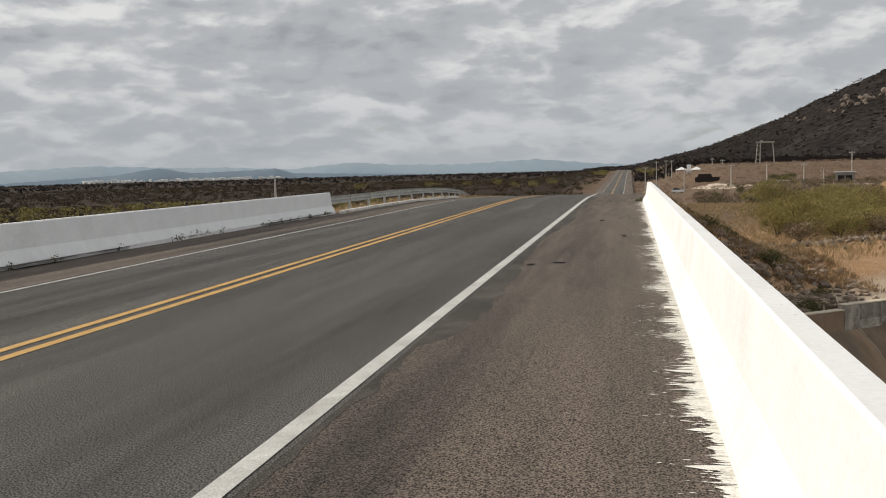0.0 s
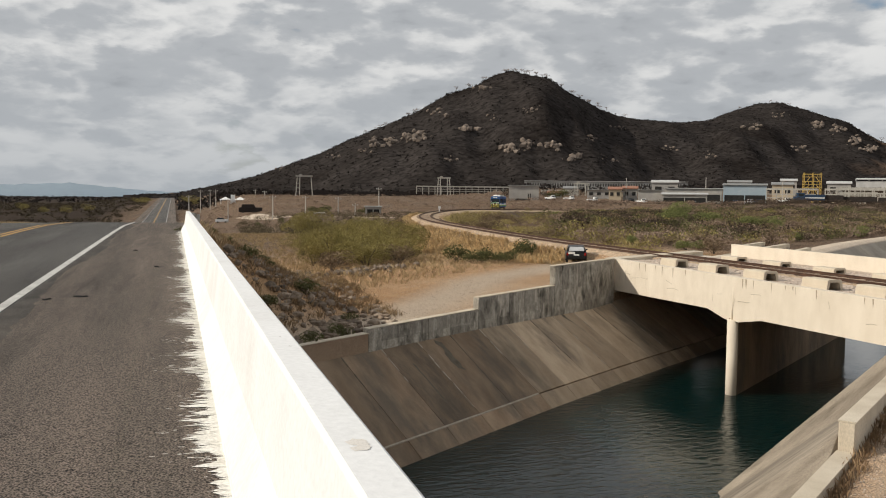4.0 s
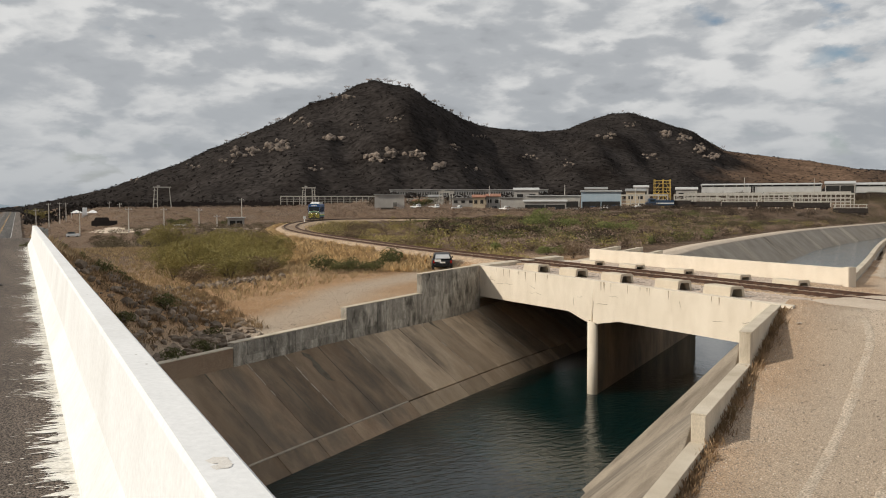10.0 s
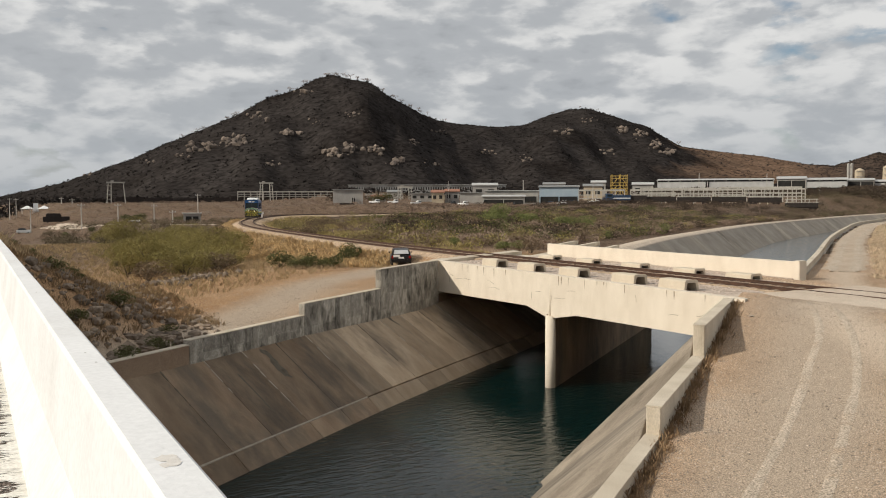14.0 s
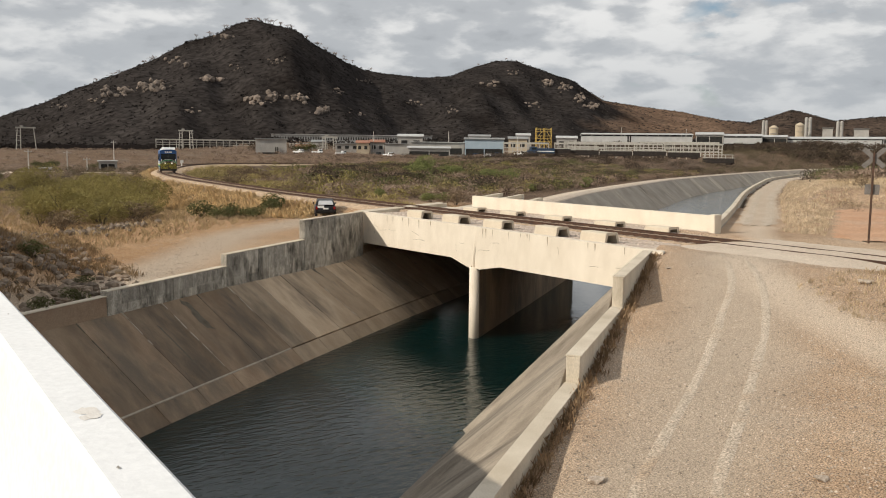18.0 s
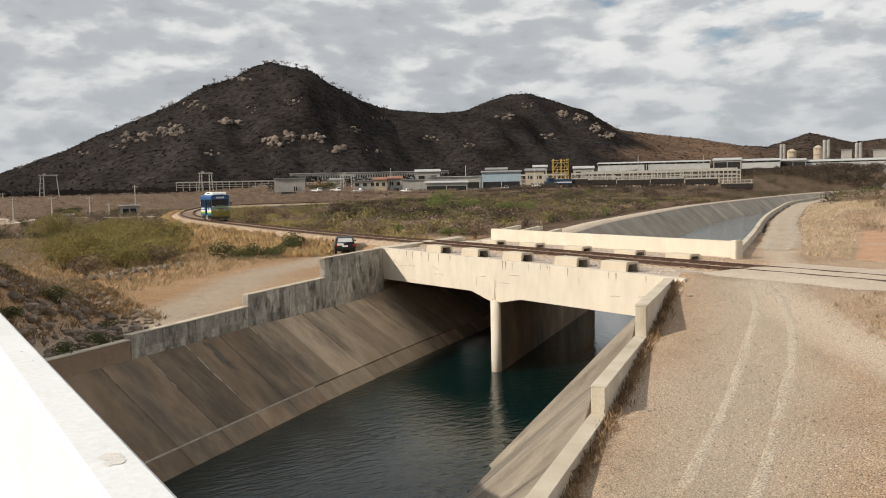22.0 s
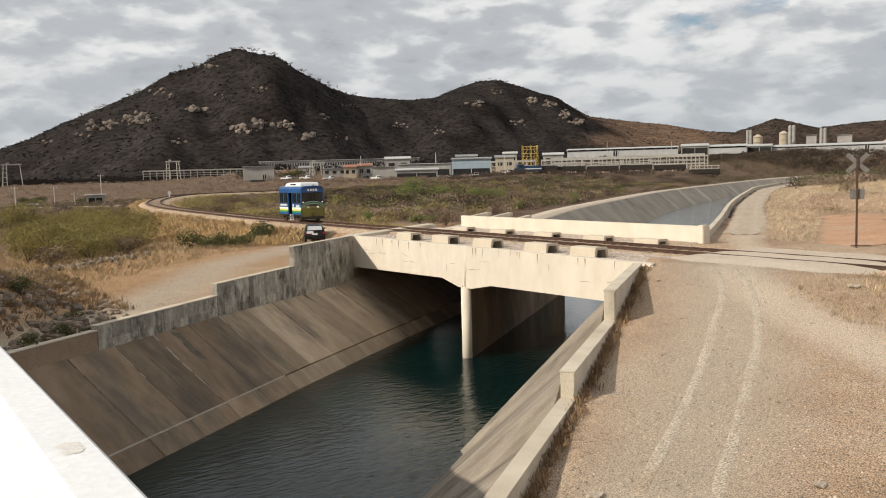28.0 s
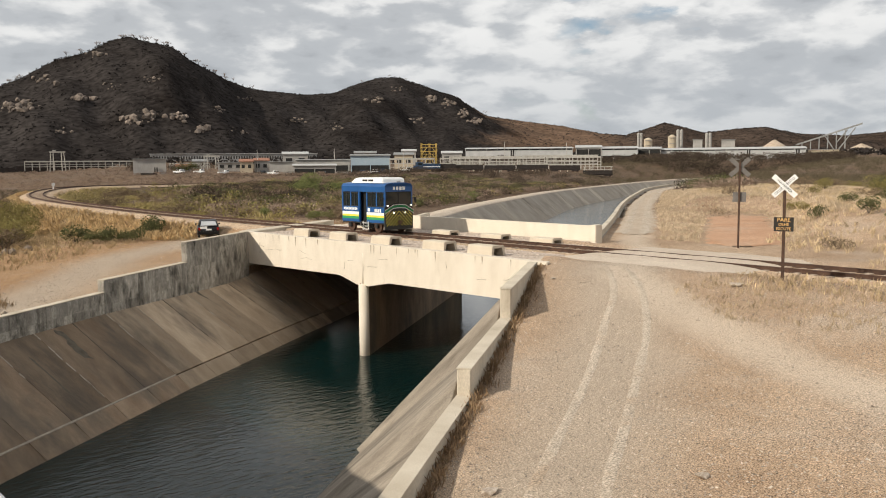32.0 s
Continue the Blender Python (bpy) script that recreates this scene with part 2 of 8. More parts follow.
def part(name, bm, mat, parent=None, label="", smooth=False):
    """Links a bmesh as one mesh object under a thing or a part."""
    me = bpy.data.meshes.new(name)
    bmesh.ops.recalc_face_normals(bm, faces=bm.faces)
    bm.to_mesh(me)
    bm.free()
    if smooth:
        me.polygons.foreach_set("use_smooth", [True] * len(me.polygons))
    me.materials.append(mat)
    ob = new(name, me)
    ob.parent = parent
    return tagged(ob, label)


def thing(name, at, label, category, group="", rz=0.0):
    ob = new(name)
    ob.matrix_basis = pose(*at, 0, 0, rz)
    return tagged(ob, label, category, group)


def structure(ob, label="", category=""):
    return tagged(ob, label, category, kind="structure")


def add_box(bm, c, size, rz=0.0, bevel=0.0, taper=1.0):
    """A box by its centre and size; taper scales the top."""
    hx, hy, hz = size[0] / 2, size[1] / 2, size[2] / 2
    vs = []
    for z in (-1, 1):
        k = taper if z > 0 else 1.0
        for x, y in ((-1, -1), (1, -1), (1, 1), (-1, 1)):
            p = Matrix.Rotation(radians(rz), 3, "Z") @ Vector((x * hx * k, y * hy * k, z * hz))
            vs.append(bm.verts.new(p + Vector(c)))
    fs = [bm.faces.new([vs[i] for i in f]) for f in ((3, 2, 1, 0), (4, 5, 6, 7), (0, 1, 5, 4), (1, 2, 6, 5), (2, 3, 7, 6), (3, 0, 4, 7))]
    if bevel:
        es = list({e for f in fs for e in f.edges})
        bmesh.ops.bevel(bm, geom=es, offset=bevel, segments=2, affect="EDGES")
    return bm


def box(c, size, rz=0.0, bevel=0.0, taper=1.0):
    return add_box(bmesh.new(), c, size, rz, bevel, taper)


def add_tube(bm, p, q, r, seg=10, r2=None):
    p, q = Vector(p), Vector(q)
    t = (q - p).to_track_quat("Z", "Y").to_matrix()
    rings = []
    for o, rr in ((p, r), (q, r if r2 is None else r2)):
        rings.append([bm.verts.new(o + t @ Vector((rr * math.cos(2 * math.pi * k / seg), rr * math.sin(2 * math.pi * k / seg), 0))) for k in range(seg)])
    for k in range(seg):
        bm.faces.new((rings[0][k], rings[0][(k + 1) % seg], rings[1][(k + 1) % seg], rings[1][k]))
    bm.faces.new(rings[0][::-1])
    bm.faces.new(rings[1])
    return bm


def tube(p, q, r, seg=10, r2=None):
    return add_tube(bmesh.new(), p, q, r, seg, r2)


def prism(outline, shift):
    """A closed outline of 3D points, swept along shift."""
    bm = bmesh.new()
    a = [bm.verts.new(p) for p in outline]
    b = [bm.verts.new(Vector(p) + Vector(shift)) for p in outline]
    bm.faces.new(a)
    bm.faces.new(b[::-1])
    for k in range(len(a)):
        bm.faces.new((a[k], b[k], b[(k + 1) % len(a)], a[(k + 1) % len(a)]))
    return bm


def ribbon(line, sections, closed=False):
    """Verts and faces of a strip: at each (x, y, z) of line, offsets (right, up) along the local right."""
    line = np.array(line, float)
    d = np.gradient(line[:, :2], axis=0)
    d /= np.linalg.norm(d, axis=1)[:, None]
    right = np.stack([d[:, 1], -d[:, 0]], -1)
    k = len(sections)
    verts, faces = [], []
    for p, r in zip(line, right):
        for o, u in sections:
            verts.append((p[0] + r[0] * o, p[1] + r[1] * o, p[2] + u))
    m = k if closed else k - 1
    for i in range(len(line) - 1):
        for j in range(m):
            a, b = i * k + j, i * k + (j + 1) % k
            faces.append((a, b, b + k, a + k))
    if closed:
        faces += [tuple(range(k))[::-1], tuple(range((len(line) - 1) * k, len(line) * k))]
    return verts, faces


# ---- the plan ----
SD, ND = Vector((0.8, 0.6, 0)), Vector((-0.6, 0.8, 0))      # along the canal, across it to its left bank
WATER = -7.9
DECK_Z, RAIL_Z = -2.1, -2.05
N_RIGHT, N_LEFT = 3.95, 22.9                                 # inner faces of the canal's walls


def sn(s, n, z=0.0):
    return (0.8 * s - 0.6 * n, 0.6 * s + 0.8 * n, z)


def smooth_line(points, step):
    """Catmull-Rom through the points, about one point each step metres."""
    P = [Vector(p) for p in points]
    P = [2 * P[0] - P[1]] + P + [2 * P[-1] - P[-2]]
    out = []
    for i in range(1, len(P) - 2):
        k = max(1, int((P[i + 1] - P[i]).length / step))
        for j in range(k):
            t = j / k
            out.append(0.5 * (2 * P[i] + (P[i + 1] - P[i - 1]) * t + (2 * P[i - 1] - 5 * P[i] + 4 * P[i + 1] - P[i + 2]) * t * t + (3 * P[i] - P[i - 1] - 3 * P[i + 1] + P[i + 2]) * t ** 3))
    return out + [P[-2]]


TRACK = smooth_line([(31.4, -60, RAIL_Z), (31.4, 0, RAIL_Z), (31.5, 40, RAIL_Z), (31.6, 67, RAIL_Z), (31.6, 84, -1.9), (31.6, 99, -1.68), (32.2, 108.4, -1.52), (33.6, 116.8, -1.4), (36.2, 126, -1.24),
                     (41.4, 138.5, -1.08), (48.6, 152.5, -1.05), (58, 168, -1.18), (69.5, 183, -1.42), (84, 198, -1.7), (104, 213, -2.0), (135, 230, -2.3)], 2.0)
# the canal past the railway bridge: right edge, left edge of its top
FAR_RIGHT = smooth_line([(37.5, 30.2, -2.2), (50, 39, -2.2), (73, 55.5, -2.2), (99, 73, -2.2), (122, 87.8, -2.25), (160, 109.5, -2.6), (198, 130.6, -3.1), (238, 152.5, -3.5), (275, 167, -3.4), (310, 175, -3.2), (342, 171, -2.9)], 4.0)
FAR_LEFT = smooth_line([(44.6, 60.5, -3.9), (66.6, 76.5, -4.0), (86.4, 91.7, -4.0), (118, 112.6, -4.0), (153, 136, -4.2), (187, 155, -4.3), (222, 173, -4.4), (255, 189, -4.4), (290, 200, -4.1), (325, 203, -3.7), (357, 197, -3.0)], 4.0)
CLEARING = [(39.5, 22.8), (47, 27), (55, 32), (63, 37)]
GRAVEL_WAYS = [[(6.5, 4.0), (10.0, 8.9), (13.6, 11.3), (18.2, 14.2), (22.6, 17.4), (27.5, 21.5)], [(1.5, 30.2), (6.9, 35.5), (9.8, 38.8), (14.1, 44.5), (19.2, 51.3), (23.5, 54.4), (27.0, 57.5)]]
PALE_WAYS = [[(27.6, 21.0), (25.6, 19.2), (24.0, 16.9), (22.4, 14.4), (21.1, 12.2), (19.9, 9.8), (18.6, 6.0), (17, 0)], [(33, 23.5), (37.6, 27.8), (42, 31)], [(27.2, 21), (35.6, 21)]]


TRACK_LINE = TRACK[::3] + [TRACK[-1]]
TRACK_YZ = [p.y for p in TRACK], [p.z for p in TRACK]
RIGHT_LINE, LEFT_LINE = FAR_RIGHT[::2], FAR_LEFT[::2]
LEFT_X, LEFT_Y, LEFT_Z = ([p[k] for p in FAR_LEFT] for k in range(3))
RIGHT_X, RIGHT_Y, RIGHT_Z = ([p[k] for p in FAR_RIGHT] for k in range(3))
MID_LINE = [(0.5 * (a[0] + b[0]), 0.5 * (a[1] + b[1])) for a, b in zip(RIGHT_LINE, LEFT_LINE)]


def left_edge(s):
    """Inner face of the left wall; past the railway bridge the canal narrows."""
    return np.interp(s, [50, 72], [22.9, 21.6])


def road_z(y):
    return np.interp(y, [-400, 40, 48, 60, 80, 110, 160, 250, 330, 500, 900, 1500], [0, 0, -0.03, -0.28, -1.0, -2.3, -5.0, -8.3, -8.3, -6.8, -4.0, -2.5])


def line_distance(x, y, line):
    """Distance from points to a polyline."""
    L = np.array([(p[0], p[1]) for p in line])
    a, d = L[:-1], L[1:] - L[:-1]
    q = (d * d).sum(1)
    x, y = np.asarray(x, float), np.asarray(y, float)
    if x.size < 3000:
        X, Y = x.reshape(-1, 1), y.reshape(-1, 1)
        t = np.clip(((X - a[:, 0]) * d[:, 0] + (Y - a[:, 1]) * d[:, 1]) / q, 0, 1)
        return np.hypot(X - a[:, 0] - t * d[:, 0], Y - a[:, 1] - t * d[:, 1]).min(1).reshape(x.shape)
    best = np.full(x.shape, 1e9)
    for k in range(len(a)):
        t = np.clip(((x - a[k, 0]) * d[k, 0] + (y - a[k, 1]) * d[k, 1]) / q[k], 0, 1)
        best = np.minimum(best, np.hypot(x - a[k, 0] - t * d[k, 0], y - a[k, 1] - t * d[k, 1]))
    return best


def ground_z(x, y, cut=True):
    x, y = np.asarray(x, float), np.asarray(y, float)
    s, n = 0.8 * x + 0.6 * y, -0.6 * x + 0.8 * y
    r, az = np.hypot(x, y), np.degrees(np.arctan2(x, y))
    right = np.interp(x, [-40, 0, 8.6, 13.7, 19.3, 25, 27, 40, 75, 160], [-4.8, -4.75, -4.25, -3.8, -3.18, -2.3, -2.13, -2.13, -2.15, -2.3])
    left = np.interp(s, [0, 20, 28, 36, 44, 52, 70], [-5.0, -4.25, -3.98, -3.75, -3.5, -3.3, -3.2]) - 1.3 * np.clip((n - 36) / 20, 0, 1) * np.clip((60 - x) / 25, 0, 1)
    z = np.where(n < 13.4, right, left)
    # the plain's rise to the hill's foot
    base = np.interp(az, [-5, 10, 21, 26, 33, 40, 46, 55, 75, 110], [0.2, 0.3, 0.0, -0.4, -0.6, -0.3, -0.1, 0.2, 0.5, 0.5])
    foot = np.interp(az, [-5, 15, 25, 40, 60], [-5.0, -5.0, -3.2, -2.8, -2.5])
    w1, w2 = np.clip((r - 120) / 100, 0, 1), np.clip((r - np.interp(az, [0, 20, 30, 45, 52, 70], [330, 300, 235, 235, 245, 310])) / np.interp(az, [0, 25, 40, 50], [60, 40, 50, 60]), 0, 1)
    w2 = w2 * w2 * (3 - 2 * w2)
    far = foot * (1 - w2) + base * w2 + np.clip(r - 330, 0, 200) * 0.035 * np.clip((az - 15) / 8, 0, 1)
    z = z * (1 - w1) + far * w1
    # west of the road the plain lies lower
    west = np.interp(r, [0, 60, 300, 900, 1500, 2300, 4500], [-4.5, -5.5, -8, -11, -12.5, -14, -32])
    k = np.clip((-x - 13) / 12, 0, 1)
    z = np.where(x < -12, z * (1 - k) + west * k, z)
    fade = np.clip((r - 1500) / 2500, 0, 1)
    z = np.where(x > -25, z * (1 - fade) + (-32.0) * fade, z)
    # a broad shelf that carries the highway further off
    k = np.clip((np.where(x > -6, 40, 75) - np.abs(x + 6)) / np.where(x > -6, 22, 40), 0, 1) * np.clip((y - 95) / 60, 0, 1) * np.clip((1700 - y) / 200, 0, 1)
    z = z * (1 - k) + (road_z(y) - 0.9) * k
    # knolls
    z = z + np.clip((r - 60) / 80, 0, 1) * np.clip((np.abs(x + 6) - 20) / 30, 0, 1) * 0.35 * (np.sin(x * 0.11 + 1.3) * np.cos(y * 0.09) + np.sin(x * 0.043 - y * 0.057))
    # the railway's bank
    d = line_distance(x, y, TRACK_LINE)
    rail = np.interp(y, TRACK_YZ[0], TRACK_YZ[1]) - 0.42
    z = np.maximum(z, rail - 0.55 * np.maximum(0, d - 2.3))
    z = np.where(d < 2.3, rail, np.where(d < 6, np.minimum(z, rail + (d - 2.3) * 0.5), z))
    # ground beside the bending canal lies level with its sides
    fr, fl = line_distance(x, y, RIGHT_LINE), line_distance(x, y, LEFT_LINE)
    k = np.clip((26 - fl) / 16, 0, 1) * (fl < fr) * (x > 37)
    z = z * (1 - k) + np.minimum(z, np.interp(x, [118, 222, 261, 290, 325, 386], [-4.1, -4.5, -4.6, -4.3, -3.9, -2.8])) * k
    k = np.clip((16 - fr) / 9, 0, 1) * (fr <= fl) * (x > 35)
    z = z * (1 - k) + np.interp(x, [122, 198, 238, 310, 372], [-2.32, -3.2, -3.62, -3.4, -2.8]) * k
    # a grassy spoil mound beside the service road
    up = np.clip((fr - 3.6) / 4, 0, 1) * np.clip((40 - fr) / 20, 0, 1) * (fr <= fl) * np.clip((x - 41) / 9, 0, 1) * np.clip((140 - x) / 60, 0, 1) * np.clip((line_distance(x, y, CLEARING) - 2.3) / 3.5, 0, 1)
    z = z + 1.35 * up * up * (3 - 2 * up)
    # the highway's bank
    e = road_z(y) - 0.35 - np.hypot(np.maximum(0, np.maximum(x - 1.4, -13.4 - x)) / 1.85, np.maximum(0, 29.9 - n) / 1.48)
    z = np.where(y > 10, np.maximum(z, e), z)
    z = np.where((x < 1.4) & (x > -13.4) & (y > 33), e, z)
    # the level crossing and the deck's approach
    if cut:
        z = np.where((n > 3.605) & (n < 23.205) & (s < 50), -9.6, z)
        z = np.where((s >= 50) & (s < 78) & (n > np.interp(s, [48, 60, 78], [2.7, 1.9, 1.5])) & (n < left_edge(s) + 0.3), -9.6, z)
        lz, rz = np.interp(x, LEFT_X, LEFT_Z), np.interp(x, RIGHT_X, RIGHT_Z)
        inside = (y < np.interp(x, LEFT_X, LEFT_Y)) & (y > np.interp(x, RIGHT_X, RIGHT_Y)) & (s > 70) & (x < 342)
        z = np.where(inside, np.maximum(np.maximum(lz - 1.3 - 0.87 * fl, rz - 1.3 - fr), -9.6), z)
    return z


def graded(lo, hi, step, far, growth, extra):
    out, d = list(np.arange(lo, hi, step)), step
    a, b = lo, out[-1]
    while b < far:
        d *= growth
        b += d
        out.append(b)
    d = step
    while a > -far:
        d *= growth
        a -= d
        out.append(a)
    return np.array(sorted(set(np.round(out + extra, 3))))


def build_ground():
    S = graded(-12, 120, 0.8, 4600, 1.035, [])
    Nn = graded(-34, 60, 0.8, 4600, 1.04, [3.6, 3.61, 23.2, 23.21])
    s, n = np.meshgrid(S, Nn, indexing="ij")
    x, y = 0.8 * s - 0.6 * n, 0.6 * s + 0.8 * n
    z = ground_z(x, y)
    rng = np.random.RandomState(4)
    near = (np.hypot(x, y) < 140) & (z > -9)
    z = z + np.where(near, rng.normal(0, 0.005, z.shape), 0)
    V = np.stack([x, y, z], -1).reshape(-1, 3)
    a, b = s.shape
    i = np.arange(a * b).reshape(a, b)
    F = np.stack([i[:-1, :-1], i[1:, :-1], i[1:, 1:], i[:-1, 1:]], -1).reshape(-1, 4)
    me = bpy.data.meshes.new("ground")
    me.from_pydata(V.tolist(), [], F.tolist())
    me.polygons.foreach_set("use_smooth", [True] * len(F))
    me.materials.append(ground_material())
    xs, ys = x.reshape(-1), y.reshape(-1)
    near = np.hypot(xs, ys) < 90
    for nm, ways, half in (("gravel", GRAVEL_WAYS, 2.3), ("packed", PALE_WAYS, 1.1)):
        val = np.zeros(len(xs))
        d = np.min([line_distance(xs[near], ys[near], smooth_line([(p[0], p[1], 0) for p in w], 1.5)) for w in ways], axis=0)
        val[near] = np.clip(1.25 - d / half * 0.75, 0, 1)
        if nm == "gravel":
            val *= (V[:, 2] < -3.3) | (xs > 8)
        at = me.attributes.new(nm, "FLOAT", "POINT")
        at.data.foreach_set("value", val)
    structure(new("ground", me), "dry ochre soil with sparse brown scrub", "ground")


def ground_material():
    """Pale gravelly dirt near the canal; soil colour multiplied darker far off and west of the highway."""
    m = material("dry_ground", (0.355, 0.243, 0.158), (0.47, 0.342, 0.236), 0.3, 0.97, 1.0, 34, (0.46, 0.365, 0.28), grain=0.9, dist=0.03, fine_detail=6.0, spec=0.1)
    N, L = m.node_tree.nodes, m.node_tree.links
    sh = next(n for n in N if n.type == "BSDF_PRINCIPLED")
    col = sh.inputs["Base Color"].links[0].from_socket
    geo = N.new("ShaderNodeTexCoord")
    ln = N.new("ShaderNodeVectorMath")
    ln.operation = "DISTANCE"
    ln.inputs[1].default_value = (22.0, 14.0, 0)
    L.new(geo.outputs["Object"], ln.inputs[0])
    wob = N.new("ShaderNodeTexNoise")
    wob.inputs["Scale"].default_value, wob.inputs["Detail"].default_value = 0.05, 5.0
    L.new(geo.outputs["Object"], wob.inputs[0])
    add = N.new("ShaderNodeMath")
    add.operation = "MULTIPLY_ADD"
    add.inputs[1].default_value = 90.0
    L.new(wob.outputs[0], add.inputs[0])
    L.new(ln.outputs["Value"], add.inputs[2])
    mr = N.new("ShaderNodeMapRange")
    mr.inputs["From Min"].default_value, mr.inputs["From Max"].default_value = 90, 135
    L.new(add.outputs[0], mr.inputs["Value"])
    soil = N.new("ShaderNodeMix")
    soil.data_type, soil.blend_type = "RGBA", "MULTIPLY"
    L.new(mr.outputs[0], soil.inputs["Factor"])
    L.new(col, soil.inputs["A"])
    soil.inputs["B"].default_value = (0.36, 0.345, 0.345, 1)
    # the canal's left bank is of redder earth
    dot = N.new("ShaderNodeVectorMath")
    dot.operation = "DOT_PRODUCT"
    dot.inputs[1].default_value = (-0.6, 0.8, 0)
    L.new(geo.outputs["Object"], dot.inputs[0])
    side = N.new("ShaderNodeMapRange")
    side.inputs["From Min"].default_value, side.inputs["From Max"].default_value = 23.5, 28.0
    L.new(dot.outputs["Value"], side.inputs["Value"])
    red = N.new("ShaderNodeMix")
    red.data_type, red.blend_type = "RGBA", "MULTIPLY"
    inv = N.new("ShaderNodeMath")
    inv.operation, inv.use_clamp = "SUBTRACT", True
    L.new(side.outputs[0], inv.inputs[0])
    L.new(mr.outputs[0], inv.inputs[1])
    L.new(inv.outputs[0], red.inputs["Factor"])
    L.new(soil.outputs["Result"], red.inputs["A"])
    red.inputs["B"].default_value = (0.90, 0.79, 0.645, 1)
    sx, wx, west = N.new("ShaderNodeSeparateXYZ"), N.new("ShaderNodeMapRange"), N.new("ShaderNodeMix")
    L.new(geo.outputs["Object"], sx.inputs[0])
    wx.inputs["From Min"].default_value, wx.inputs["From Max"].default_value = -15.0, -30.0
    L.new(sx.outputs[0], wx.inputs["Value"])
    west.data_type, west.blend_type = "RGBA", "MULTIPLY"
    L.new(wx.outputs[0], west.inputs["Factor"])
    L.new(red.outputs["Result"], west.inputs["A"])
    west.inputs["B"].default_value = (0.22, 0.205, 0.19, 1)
    col = west.outputs["Result"]
    grit = next(n for n in N if n.type == "TEX_NOISE" and abs(n.inputs["Scale"].default_value - 34) < 0.01)
    rag = N.new("ShaderNodeTexNoise")
    rag.inputs["Scale"].default_value, rag.inputs["Detail"].default_value = 1.3, 8.0
    for nm, tint in (("gravel", (0.45, 0.368, 0.285)), ("packed", (0.58, 0.475, 0.37))):
        at = N.new("ShaderNodeAttribute")
        at.attribute_name = nm
        u = N.new("ShaderNodeMath")
        u.operation = "MULTIPLY_ADD"
        u.inputs[1].default_value = 1.5
        L.new(rag.outputs[0], u.inputs[0])
        L.new(at.outputs["Fac"], u.inputs[2])
        w = N.new("ShaderNodeMapRange")
        w.inputs["From Min"].default_value, w.inputs["From Max"].default_value = 1.05, 1.65
        w.inputs["To Max"].default_value = 0.85
        L.new(u.outputs[0], w.inputs["Value"])
        gate = N.new("ShaderNodeMath")
        gate.operation, gate.use_clamp = "MULTIPLY", True
        L.new(w.outputs[0], gate.inputs[0])
        ra = N.new("ShaderNodeMath")
        ra.operation, ra.use_clamp = "MULTIPLY", True
        ra.inputs[1].default_value = 2.5
        L.new(at.outputs["Fac"], ra.inputs[0])
        L.new(ra.outputs[0], gate.inputs[1])
        var = N.new("ShaderNodeMapRange")
        var.inputs["From Min"].default_value, var.inputs["From Max"].default_value = 0.32, 0.68
        var.inputs["To Min"].default_value, var.inputs["To Max"].default_value = 0.55, 1.4
        L.new(grit.outputs[0], var.inputs["Value"])
        tn = N.new("ShaderNodeMix")
        tn.data_type, tn.blend_type = "RGBA", "MULTIPLY"
        tn.inputs["Factor"].default_value = 1.0
        tn.inputs["A"].default_value = (*tint, 1)
        L.new(var.outputs[0], tn.inputs["B"])
        x = N.new("ShaderNodeMix")
        x.data_type = "RGBA"
        L.new(gate.outputs[0], x.inputs["Factor"])
        L.new(col, x.inputs["A"])
        L.new(tn.outputs["Result"], x.inputs["B"])
        col = x.outputs["Result"]
    L.new(col, sh.inputs["Base Color"])
    return m


build_ground()


